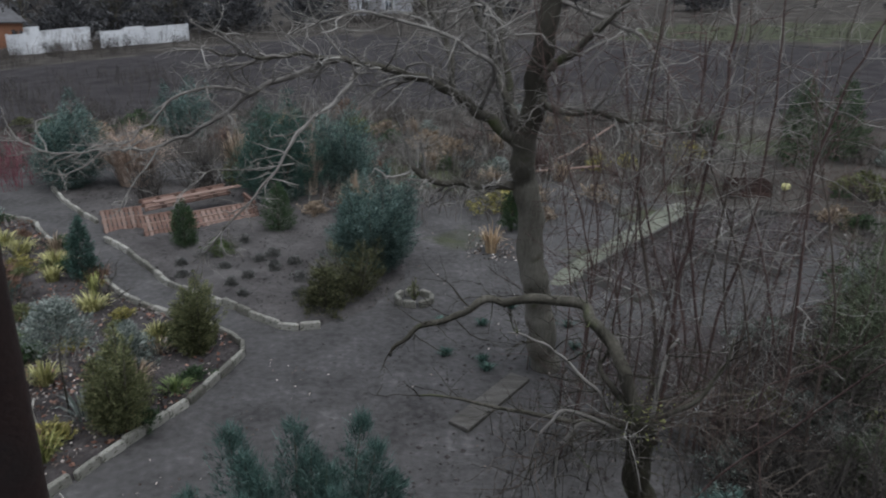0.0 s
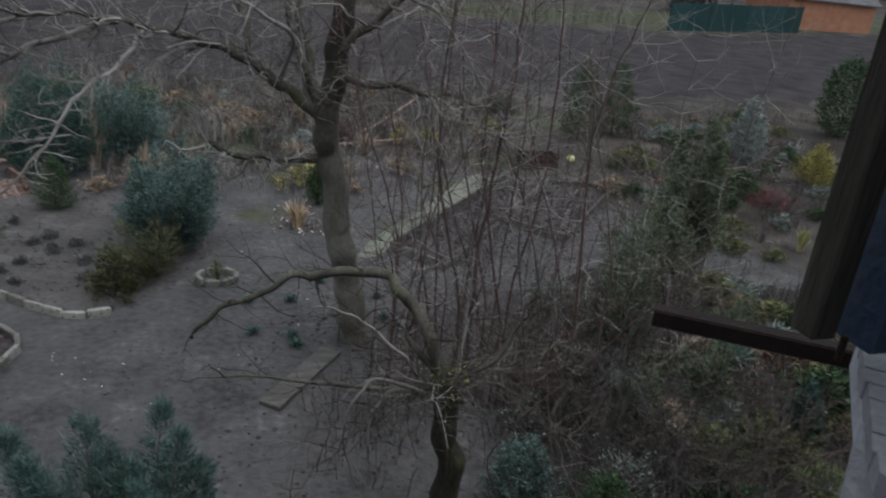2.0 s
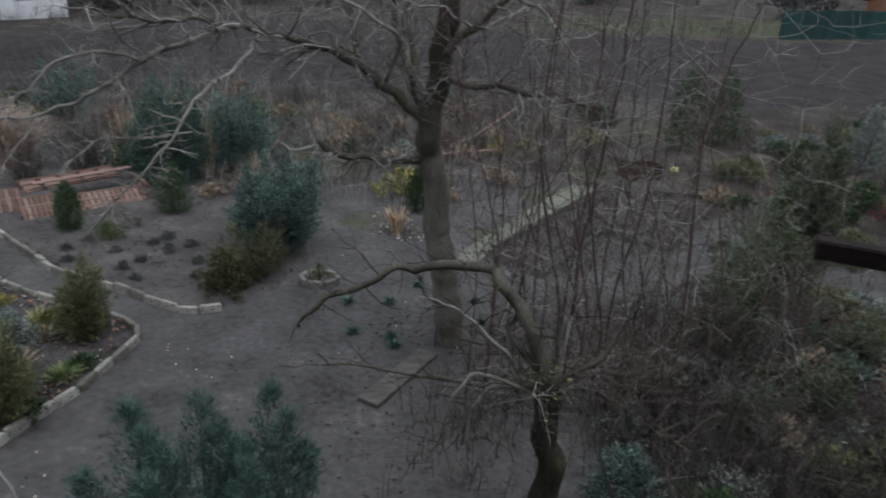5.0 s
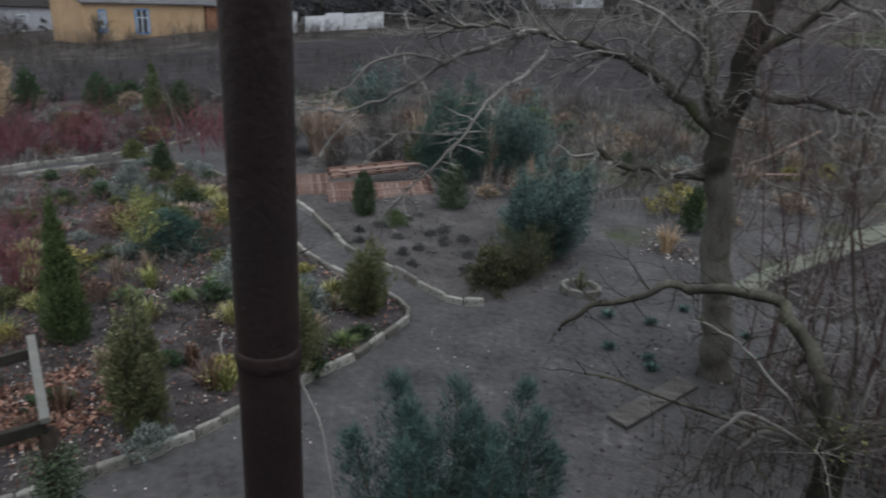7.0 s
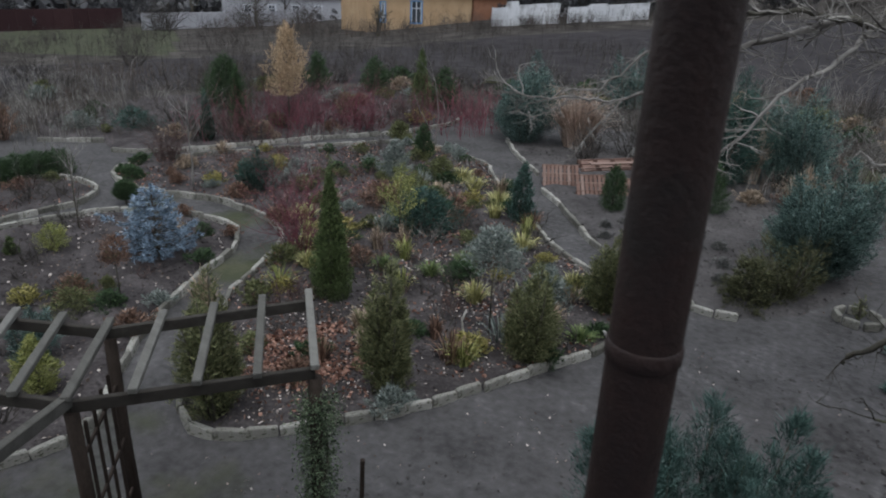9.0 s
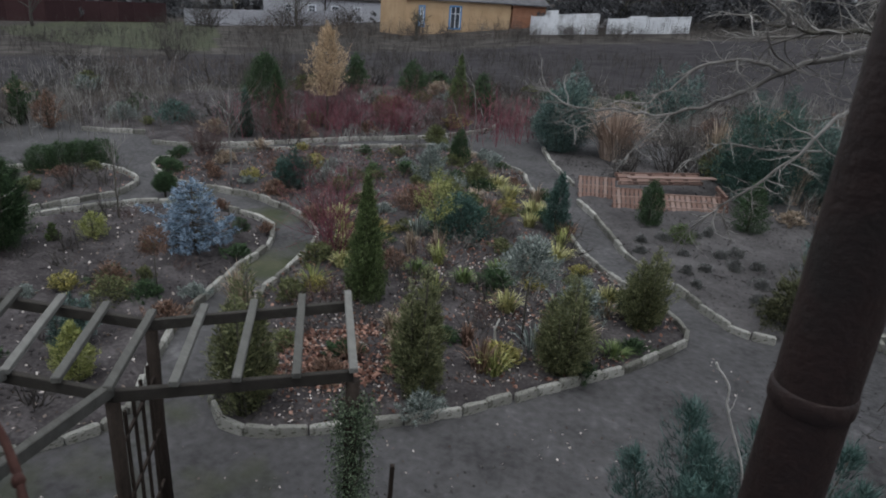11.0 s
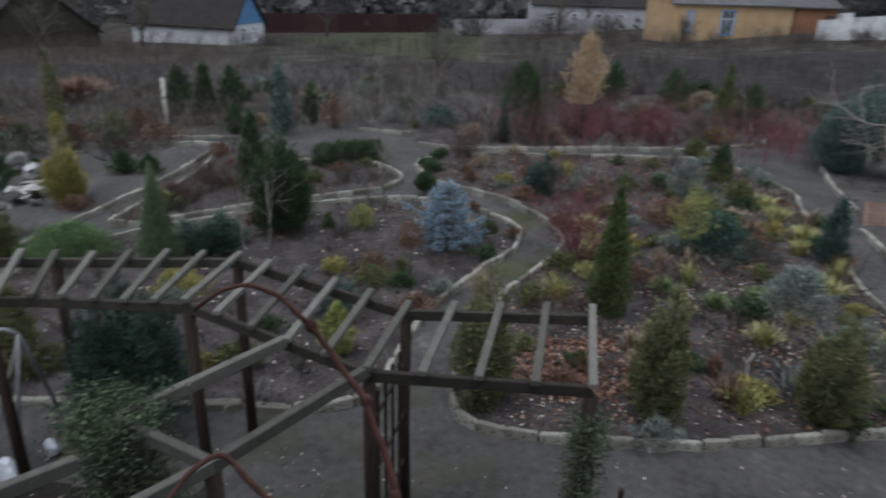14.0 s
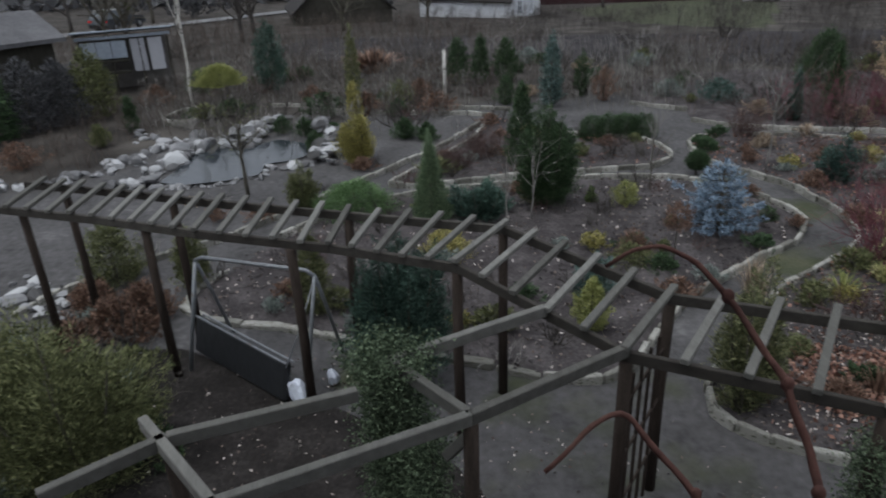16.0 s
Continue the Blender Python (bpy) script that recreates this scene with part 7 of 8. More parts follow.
PROTO = protos()
MIDPOLY = MID_FRONT + MID_BACK[1:] + MID_LEFT[:-1]
scatter(PROTO, (4, 3, 2, 4, 7, 2, 4, 4, 2, 1), MIDPOLY, 150, 0.6, 1.3, 1, z=0.05)
scatter(PROTO, (5, 3, 2, 5, 4, 2, 3, 3, 1, 1), LEFT_IN, 60, 0.6, 1.2, 2, z=0.05)
scatter(PROTO, (5, 5, 2, 5, 2, 2, 2, 3, 0.5, 1), RED_BED, 34, 0.6, 1.3, 3, z=0.05)
scatter(PROTO, (6, 5, 3, 6, 3, 1, 1, 4, 0.5, 1), FAR_BED, 70, 0.8, 1.9, 4, z=0.05)
scatter(PROTO, (5, 3, 6, 5, 3, 1.5, 2, 3, 1, 4), [(-5, 15.5), (-1, 14.5), (0.6, 15.5), (3.5, 16.0), (6.5, 20), (11, 26), (4, 29), (-8, 29), (-9, 21)], 120, 1.0, 2.6, 5)
scatter(PROTO, (8, 3, 5, 8, 2, 1, 1, 4, 0, 1), [(-19, -4), (-16, 2.5), (-19.5, 4.5), (-20, 8), (-24, 14), (-28, 8), (-27, -4)], 80, 1.0, 2.3, 6)
scatter(PROTO, (8, 3, 5, 8, 2, 1, 1, 4, 0, 1), [(-24, 14), (-19, 20), (-13, 20.5), (-10, 21), (-9, 29), (-15, 27), (-23, 19)], 60, 1.0, 2.6, 7)
scatter(PROTO, (6, 2, 4, 6, 4, 1, 3, 5, 0, 1), [(2.6, 3.6), (8.5, 3.6), (10, 10), (7.5, 12), (5.0, 10.0), (3.2, 7.0)], 120, 0.9, 2.2, 8)
scatter(PROTO, (6, 2, 2, 6, 5, 1, 3, 7, 0, 1), [(7, 12), (10.5, 11), (18, 17), (20, 24), (13, 24), (11, 19), (8, 14)], 110, 0.9, 2.0, 9)
scatter(PROTO, (4, 2, 4, 5, 4, 3, 2, 5, 1, 2), [(-10, -3), (-8.5, -4.5), (-5.5, -4.5), (-6.5, -2.2), (-8.3, -2.3)], 34, 0.9, 1.8, 10)
scatter(PROTO, (3, 2, 2, 3, 4, 4, 2, 3, 1, 3), [(-12.4, -4.4), (-10.8, -3.2), (-12, -1.4), (-15.3, 1.6), (-16.5, 0.5), (-14.5, -2.4)], 10, 0.6, 1.2, 11)
for q in PROTO:
    for o in (q, *q.children_recursive):
        bpy.data.objects.remove(o)



def brush(poly, n, h, mat, label, seed):
    """A haze of thin dry stems and twigs, too many to count."""
    rng = np.random.default_rng(seed)
    a = np.array(poly)
    p = rng.uniform(a.min(0), a.max(0), (n * 4, 2))
    p = p[inside(p[:, 0], p[:, 1], poly)]
    clump = wobble(p[:, 0], p[:, 1], 0.35) + 0.5 * wobble(p[:, 1], p[:, 0], 0.9)
    p = p[clump > rng.normal(-0.1, 0.35, len(p))][:n]
    g = Geo()
    for x, y in p:
        z = float(lift(x, y))
        hh = h * rng.uniform(0.35, 1.0)
        top = np.array([x, y, z]) + rng.normal(0, 0.16, 3) * hh + [0, 0, hh]
        mid = np.array([x, y, z]) * 0.5 + top * 0.5 + rng.normal(0, 0.05, 3) * hh
        r = rng.uniform(0.004, 0.008) * (1 + 0.012 * math.hypot(x, y))
        tube(g, [(x, y, z - 0.03), mid, top], [r, r * 0.8, r * 0.4], 3)
        for _ in range(3):
            q = mid + (top - mid) * rng.uniform(-0.5, 0.9)
            d = rng.normal(0, 1, 3) * [0.6, 0.6, 0.25] + [0, 0, 0.7]
            tube(g, [q, q + d * hh * 0.2, q + d * hh * 0.36 + rng.normal(0, 0.04, 3)], [r * 0.7, r * 0.5, r * 0.3], 3)
    tagged(part("dry_brush", g, mat), label, "brush", kind="stuff")


brush([(-18, -5), (-16.5, 2.8), (-19.5, 4.5), (-17, 9), (-24, 16), (-32, 14), (-33, 0), (-28, -6)], 1500, 0.9, TWIG, "haze of dry grey-brown stems beyond the beds", 1)
brush([(-24, 14), (-17, 10.5), (-15.8, 15), (-13.4, 18), (-10.5, 20), (-9, 30), (-16, 30), (-28, 22)], 1000, 0.6, DARKTWIG, "haze of dry grey-brown stems before the field", 2)
brush([(-9, 20), (-4.5, 16.5), (-0.5, 15), (3, 16), (6.8, 19), (13, 27), (6, 31), (-9, 31)], 1500, 1.0, TWIG, "tangle of pale dry stems behind the junipers", 3)
brush([(-13, 16), (-11, 15.4), (-10.6, 19), (-14, 19), (-17, 13), (-16, 10.4), (-15.2, 11)], 400, 1.25, DOGWOOD, "haze of thin red dogwood twigs", 4)
brush([(-42, 2), (-36, 20), (-30, 43), (-27, 47), (-30, 52), (-40, 50), (-58, 40), (-62, 20), (-55, 5)], 1900, 1.1, DARKTWIG, "dry weeds beyond the field", 5)
brush([(-30, 46), (-10, 57), (15, 51), (30, 49), (28, 53), (-10, 62), (-32, 53)], 1500, 1.2, DARKTWIG, "dry weeds along the far side of the field", 6)
brush([(-30, 18), (-20, 23), (-9, 30), (-10, 40), (-28, 40), (-33, 30)], 1100, 0.9, DARKTWIG, "dry weeds standing in the ploughed field", 9)
brush([(-17, -7.5), (-14.8, -6.5), (-19, -3.6), (-21, -0.6), (-18.5, 1.2), (-19, 4), (-20.5, 8), (-27, 8), (-30, -4), (-25, -6)], 1300, 0.75, BROWNSTEM, "dry brown perennial stems round the pond", 10)
brush([(-34, 16), (-25, 13), (-20, 8.5), (-16.5, 9.6), (-15.5, 12.5), (-20, 21), (-28, 22)], 1100, 0.6, BROWNSTEM, "dry brown stems between beds and field", 11)
brush([(-56, 48), (-46, 48.5), (-34, 54), (-26, 55.5), (-26, 52.5), (-34, 49.5), (-46, 44), (-58, 42)], 900, 1.7, BROWNSTEM, "brown thicket of weeds before the village", 12)
brush([(-8, 20), (-3, 15.8), (3, 15.5), (7, 19.5), (12, 27), (4, 30), (-8, 29)], 1300, 0.7, BROWNSTEM, "tangle of brown dry stems behind the junipers", 13)
brush([(-27, -10), (-28, 9), (-40, 10), (-54, 8), (-56, -10), (-46, -17), (-34, -14)], 1900, 1.25, BROWNSTEM, "tall brown weeds beyond the garden", 14)
brush([(7, 12), (11, 11), (19, 17), (24, 25), (13, 26), (10.5, 19)], 700, 0.6, BROWNSTEM, "dry stems beyond the raised beds", 15)
brush([(2.4, 3.2), (9, 3.2), (11, 9.5), (7.6, 11.6), (5.1, 10.4), (3.2, 7)], 420, 0.7, DARKTWIG, "tangle of dry stems below the window", 7)
brush([(0.2, 5), (2.4, 4.2), (3.4, 7), (2.2, 8.6), (0.4, 7)], 130, 0.55, DARKTWIG, "sparse dry stems in trodden soil", 8)

# ---- village ----
def gable_house(name, a, b, depth, eaves, ridge, wall_mat, roof_mat, label, windows=(), trim=None, z=None, over=0.3, gable_mat=None):
    """A house whose front runs from a to b: walls, gabled roof, windows as (along, sill, width, height, frame)."""
    a, b = np.array(a), np.array(b)
    z = float(min(lift(*a), lift(*b))) - 0.2 if z is None else z
    d = b - a
    length = float(np.linalg.norm(d))
    turn = math.degrees(math.atan2(d[1], d[0]))
    root = thing(name, (*a, z), label, "house", turn=turn)
    e, r = eaves + 0.2, ridge + 0.2
    g = Geo()
    L, D = length, depth
    v = [(0, 0, -1), (L, 0, -1), (L, D, -1), (0, D, -1), (0, 0, e), (L, 0, e), (L, D, e), (0, D, e)]
    g.add(v, [np.array([(0, 1, 5, 4), (1, 2, 6, 5), (2, 3, 7, 6), (3, 0, 4, 7)])])
    part("wall", g, wall_mat, root)
    for x0 in (0.0, L):
        gg = Geo()
        gg.add([(x0 - 0.05, 0, e), (x0 - 0.05, D, e), (x0 - 0.05, D / 2, r), (x0 + 0.05, 0, e), (x0 + 0.05, D, e), (x0 + 0.05, D / 2, r)], [np.array([(0, 2, 1), (3, 4, 5)]), np.array([(0, 1, 4, 3), (1, 2, 5, 4), (2, 0, 3, 5)])])
        part("gable", gg, gable_mat or wall_mat, root)
    slope = (r - e) / (D / 2)
    for s in (0, 1):
        gg = Geo()
        y0, y1 = (-over, D / 2) if s == 0 else (D + over, D / 2)
        z0, z1 = e - slope * over + 0.03, r + 0.03
        t = 0.12
        q = [(-over, y0, z0), (L + over, y0, z0), (L + over, y1, z1), (-over, y1, z1)]
        q += [(x, y, zz + t) for x, y, zz in q]
        gg.add(q, np.array([(0, 1, 2, 3), (7, 6, 5, 4), (0, 4, 5, 1), (1, 5, 6, 2), (2, 6, 7, 3), (3, 7, 4, 0)]))
        part("roof", gg, roof_mat, root)
    for along, sill, w, h, side in windows:
        win = thing("window", (0, 0, 0), "", "")
        for key in list(win.keys()):
            del win[key]
        win.parent = root
        if side == "front":
            win.matrix_world = Matrix.Identity(4)
            win.matrix_basis = pose(along, -0.04, sill + 0.2)
        else:
            win.matrix_basis = pose(L + 0.04 if side == "right" else -0.04, along, sill + 0.2, 0, 0, 90 if side == "right" else -90)
        f = trim or WINWHITE
        for c, s in (((0, 0, h / 2), (0.14, 0.08, h + 0.28)), ((w, 0, h / 2), (0.14, 0.08, h + 0.28)), ((w / 2, 0, h + 0.07), (w, 0.08, 0.14)), ((w / 2, 0, -0.07), (w, 0.10, 0.14))):
            part("frame", box(Geo(), c, s, None, 0.01), f, win)
        part("pane", box(Geo(), (w / 2, 0.03, h / 2), (w - 0.1, 0.02, h), None), GLASS, win)
        for c, s in (((w / 2, 0, h / 2), (0.07, 0.05, h)), ((w / 2, 0, h * 0.68), (w - 0.14, 0.045, 0.06)), ((0.1, 0, h / 2), (0.06, 0.05, h)), ((w - 0.1, 0, h / 2), (0.06, 0.05, h))):
            part("bar", box(Geo(), c, s, None), WINWHITE, win)
    return root


gable_house("ochre_house", (-45.6, 51.8), (-40.2, 61.3), 8, 3.4, 5.6, OCHRE, SLATE, "ochre-plastered village house with a grey roof and blue window", ((4.4, 0.85, 1.15, 1.9, "front"), (1.3, 0.95, 0.5, 1.7, "front")), WINBLUE, z=-1.9)
gable_house("brick_annex", (-40.1, 61.5), (-38.2, 64.6), 6, 2.6, 3.8, BRICKRED, SLATE, "orange brick annex beside the ochre house", z=-1.2)
gable_house("white_cottage", (-63.8, 9.4), (-56.4, 15.5), 4.2, 1.4, 4.0, WHITEPL, DARKROOF, "low whitewashed cottage with a dark roof and blue gable", ((0.8, 0.2, 0.8, 0.9, "right"), (2.5, 0.2, 0.6, 0.9, "right")), WINWHITE, gable_mat=WINBLUE, z=-2.0)
gable_house("white_gabled_house", (-17.5, 80), (-13.5, 81), 7, 3.8, 6.0, WHITEPL, SLATE, "white gabled house among bare trees", ((1.5, 2.0, 1.1, 1.3, "front"),))
gable_house("dark_house", (-10.5, 74), (-4.0, 74.5), 7, 2.4, 4.4, CONCRETE, DARKROOF, "low grey house with a dark roof", ((1.2, 0.7, 0.9, 1.2, "front"), (3.6, 0.7, 0.9, 1.2, "front")))
gable_house("grey_house", (-36, 64), (-30, 65), 7, 3.0, 5.2, CONCRETE, DARKROOF, "grey house with a dark roof behind the white fence")
gable_house("long_barn", (-76, 60), (-66, 75), 8, 3.4, 5.2, CONCRETE, DARKROOF, "long grey barn behind a pale fence", ((2, 1.2, 1.0, 1.2, "front"), (5, 1.2, 1.0, 1.2, "front"), (8, 1.2, 1.0, 1.2, "front"), (11, 1.2, 1.0, 1.2, "front")))
gable_house("brick_house", (44, 53), (52, 52), 7, 2.6, 4.8, BRICKRED, SLATE, "red brick house behind a green fence")
gable_house("thatched_barn", (-18.6, -13.6), (-23.4, -7.6), 3.4, 2.17, 2.75, OLDBOARD, SLATE, "old barn with a low grey roof beside the garden")
gable_house("far_cottage", (-64, -1.8), (-57, -1.2), 7.5, 1.3, 4.6, OLDBOARD, DARKROOF, "dark steep-roofed cottage beyond the brush")


def fence(name, a, b, h, n, mat, label, post=None, gap=0.02, thick=0.06, vary=0.0):
    """A fence of panels between a and b."""
    a, b = np.array(a), np.array(b)
    root = thing(name, (*a, float(lift(*a))), label, "fence")
    for i in range(n):
        p, q = a + (b - a) * (i + gap) / n, a + (b - a) * (i + 1 - gap) / n
        g = Geo()
        z0, z1 = float(lift(*p)), float(lift(*q))
        nrm = unit(np.array([-(q - p)[1], (q - p)[0]])) * thick / 2
        v = [(*(p - nrm), z0 - 0.3), (*(q - nrm), z1 - 0.3), (*(q + nrm), z1 - 0.3), (*(p + nrm), z0 - 0.3)]
        top = h * (1 + vary * math.sin(2.7 * i + 5 * i * i))
        v += [(x, y, zz + 0.3 + top) for x, y, zz in v]
        g.add(v, np.array([(3, 2, 1, 0), (4, 5, 6, 7), (0, 1, 5, 4), (1, 2, 6, 5), (2, 3, 7, 6), (3, 0, 4, 7)]))
        on(root, g, "panel", mat)
    for i in range(n + 1):
        p = a + (b - a) * i / n
        z0 = float(lift(*p))
        on(root, box(Geo(), (*p, z0 + h / 2), (0.12, 0.12, h + 0.15), None, 0.01), "post", post or mat)
    return root


fence("concrete_fence", (-69.5, 43.9), (-69.3, 73.2), 1.7, 12, CONCRETE, "long pale concrete panel fence")
fence("white_wall", (-34.0, 55.2), (-28.4, 56.8), 1.55, 5, WHITEPL, "white masonry wall with an uneven top", vary=0.3, gap=0.03)
fence("white_wall", (-27.6, 57.0), (-21.3, 58.6), 1.25, 4, WHITEPL, "white masonry wall along the field", vary=0.14, gap=0.06)
fence("red_fence", (-79.5, 24.9), (-76.6, 46.0), 2.1, 12, REDFENCE, "dark red-brown board fence beyond a lawn")
fence("red_fence", (-79.5, 24.9), (-80.5, 17.0), 2.1, 5, REDFENCE, "dark red-brown board fence beside the cottage")
fence("green_fence", (30.5, 49.0), (43.6, 50.8), 2.0, 7, GREENFENCE, "dark green sheet fence at the end of the field")
fence("timber_fence", (-30, 70), (-20, 72), 1.3, 6, OLDBOARD, "grey timber fence")

shed = thing("lean_to_shed", (-25.4, -7.5, 0), "open lean-to shed with pale sheet metal and a grey roof", "shed", turn=105)
part("roof", box(Geo(), (1.35, 0.75, 1.98), (3.1, 1.9, 0.05), pose(0, 0, 0, -7, 0, 0), 0.01), METALSHEET, shed)
for i in range(3):
    part("panel", box(Geo(), (0.25 + 0.46 * i, 0, 1.48), (0.44, 0.04, 0.55), None, 0.01), METALSHEET, shed)
part("lintel", box(Geo(), (1.35, -0.02, 1.88), (2.9, 0.06, 0.10), None, 0.01), METALSHEET, shed)
for z in (0.75, 1.12):
    part("rail", box(Geo(), (0.7, -0.02, z), (1.4, 0.06, 0.08), None, 0.01), OLDBOARD, shed)
for i in range(2):
    part("door", box(Geo(), (1.75 + 0.55 * i, 0.02, 1.25), (0.44, 0.04, 1.05), None, 0.01), CONCRETE, shed)
for i in range(4):
    part("post", box(Geo(), (0.0 + 0.9 * i, 0.05, 0.9), (0.07, 0.1, 1.8), None, 0.01), OLDBOARD, shed)
part("back_board", box(Geo(), (1.35, 1.5, 0.85), (2.8, 0.05, 1.7), None, 0.01), BOARD, shed)

# hedge-covered wall before the barn
rng = np.random.default_rng(600)
wall_a, wall_b = np.array([-17.6, -11.6]), np.array([-22.7, -6.2])
for i in range(8):
    q = wall_a + (wall_b - wall_a) * (i + 0.5) / 8
    bush("hedge", q[0], q[1], 1.9 + 0.15 * (i % 2), 1.5, (THUJADARK, LAVENDER, LAVENDER, OLIVE)[i % 4], "dark overgrown hedge against an old barn", "column", 0.14, 420, 610 + i, "overgrown hedge", lump=0.2)

# hedges and thickets round the village
for i, (x, y, h, w, m) in enumerate(((-44, 51.5, 1.4, 3.2, DARKTWIG), (-40.5, 52.0, 1.2, 3, DARKTWIG), (-37, 52.5, 1.0, 2.6, TWIG), (-49, 50.5, 1.4, 3.5, DARKTWIG), (-53, 49, 1.3, 3.5, DARKTWIG), (-57, 46, 1.3, 3.5, DARKTWIG), (-62, 47, 1.5, 4, DARKTWIG), (-33, 52, 1.2, 3, DARKTWIG), (-29, 53, 1.2, 3, DARKTWIG), (-25, 54, 1.2, 3, DARKTWIG), (-64, 38, 1.6, 4, DARKTWIG), (-55, 18, 1.0, 3, DARKTWIG), (-60, 16, 1.0, 3, DARKTWIG), (-50, 14, 0.8, 3, TWIG), (-48, 20, 0.7, 3, DARKTWIG), (-36, 11, 0.9, 3, DARKTWIG), (-30, 14, 1.1, 2.5, DARKTWIG), (-33, 20, 1.2, 2.2, DARKTWIG), (-25, 12.5, 1.0, 2.5, DARKTWIG), (-23, 17, 1.1, 2.5, DARKTWIG), (-20.5, 21, 1.0, 2.4, DARKTWIG), (-16.5, 23.5, 1.0, 2.4, DARKTWIG), (-12.5, 23.0, 1.1, 2.2, TWIG), (-11.5, 20.8, 0.8, 1.4, REDTWIG), (-7.5, 27, 1.1, 2.6, DARKTWIG), (-29, 4, 1.0, 3, DARKTWIG), (-31, -1, 1.0, 3, DARKTWIG), (-36, -6, 1.2, 3.5, DARKTWIG), (-27, 2, 0.9, 2.4, RUSSET))):
    if m in (STRAW, RUSSET):
        tuft("tall_grass", x, y, h, w, m, "clump of dry grass at the edge of the field", 300, 640 + i, width=0.03)
    else:
        bare_shrub("thicket", x, y, h, w, m, "leafless thicket at the field's edge", 30, 640 + i, 0.014, 2, kink=0.22)
rng = np.random.default_rng(700)
FAR = [(-40, 66, 8), (-52, 68, 9), (-60, 64, 8), (-72, 66, 9), (-75, 54, 8), (-66, 56, 6), (-84, 44, 9), (-86, 30, 9), (-84, 14, 8), (-78, 8, 8), (-76, -6, 8), (-70, -14, 8), (-60, -18, 7), (-30, 74, 9), (-24, 70, 8), (-26, 64, 5), (-18, 88, 9), (-8, 86, 9), (0, 84, 9), (8, 86, 9), (16, 86, 8), (26, 80, 8), (36, 74, 8), (46, 66, 8), (58, 64, 9), (-46, 78, 9), (-58, 82, 9), (-80, 70, 9), (-2, 70, 6), (-22, 84, 8), (-68, 28, 5), (-57, 9, 4), (-49, 2, 4), (-43, -4, 4.5), (-38, -9, 4.5), (-46, -12, 5), (-52, -4, 4.5), (-60, 4, 5), (-41, 48, 3), (-33, 60, 5), (-28, 60, 5), (-23, 61, 5)]
for i, (x, y, h) in enumerate(FAR):
    bare_tree("village_tree", x, y, h * rng.uniform(0.7, 1.0), BARK if i % 3 else DARKTWIG, "leafless tree in the village", 710 + i, 0.16, 12, 2, 0.8, 0.25)
for i, (x, y, h, w) in enumerate(((-30, 66, 4.5, 5), (-25, 67, 4, 5), (-33.5, 61, 3.0, 3.5), (-20.5, 66, 3.2, 4), (-83, 36, 4, 6), (-88, 22, 5, 7), (-88, 4, 5, 7), (-80, -12, 5, 7), (-5, 80, 4, 6), (-14, 74, 3.0, 5), (12, 78, 4, 7), (24, 72, 4, 6), (40, 62, 4, 6), (-46, 62, 4, 5), (-56, 72, 4, 6), (-90, 56, 6, 8), (-70, 84, 6, 9), (-40, 92, 6, 10), (-20, 100, 6, 10), (4, 98, 6, 10), (30, 92, 6, 10), (54, 80, 6, 10), (-100, 10, 7, 10), (-95, -20, 7, 10), (-31, 59.5, 4.2, 5), (-27.5, 60.5, 4.6, 5.5), (-23, 62, 4.4, 5), (-18, 63, 3.4, 4.5), (-13, 66, 3.2, 5), (-8, 66, 2.6, 5), (-2, 66, 2.6, 5), (4, 68, 3.0, 6), (-50, 58, 3.4, 5), (-56, 54, 2.6, 4), (-62, 52, 2.6, 4), (-66, 44, 2.6, 4), (-70, 4, 3.5, 6))):
    if h < 3.0:
        bare_shrub("dark_thicket", x, y, h * 1.2, w * 1.2, DARKTWIG, "dense leafless thicket before the houses", 60, 760 + i, 0.02, 2, kink=0.22)
        continue
    bush("dark_thicket", x, y, h, w, LAVENDER, "dense dark tree thicket beyond the houses", "bush", 0.55, 260, 760 + i, category="trees", lump=0.8)
# woods along the skyline
g_ = Geo()
rng = np.random.default_rng(800)
for i in range(1500):
    a = rng.uniform(-2.3, 1.1)
    r = rng.uniform(120, 190)
    x, y = r * math.sin(a), r * math.cos(a)
    hh = rng.uniform(3, 7)
    z0 = float(lift(x, y))
    n = 14
    p = np.array([x, y, z0]) + rng.normal(0, 1, (n, 3)) * [1.6, 1.6, 0] + np.c_[np.zeros(n), np.zeros(n), rng.uniform(0, hh, n)]
    leaves(g_, p, rng.normal(0, 1, (n, 3)) + [0, 0, 0.8], 2.6, 1.4, rng, full=True)
woods = part("far_woods", g_, LAVENDER)
tagged(woods, "dark bare woods along the skyline", "woods", kind="stuff")

road_geo = Geo()
ra = np.array([(-40, -24), (-58, -15.8), (-64, -11.8), (-78, -5.6), (-100, 4)], float)
for a, b in zip(ra, ra[1:]):
    nrm = unit(np.array([-(b - a)[1], (b - a)[0]])) * 1.6
    road_geo.add([(*(p + s * nrm), float(lift(*(p + s * nrm))) + 0.12) for p, s in ((a, -1), (b, -1), (b, 1), (a, 1))], np.array([(0, 1, 2, 3)]))
tagged(part("road", road_geo, ASPHALT), "pale village road", "road", kind="structure")


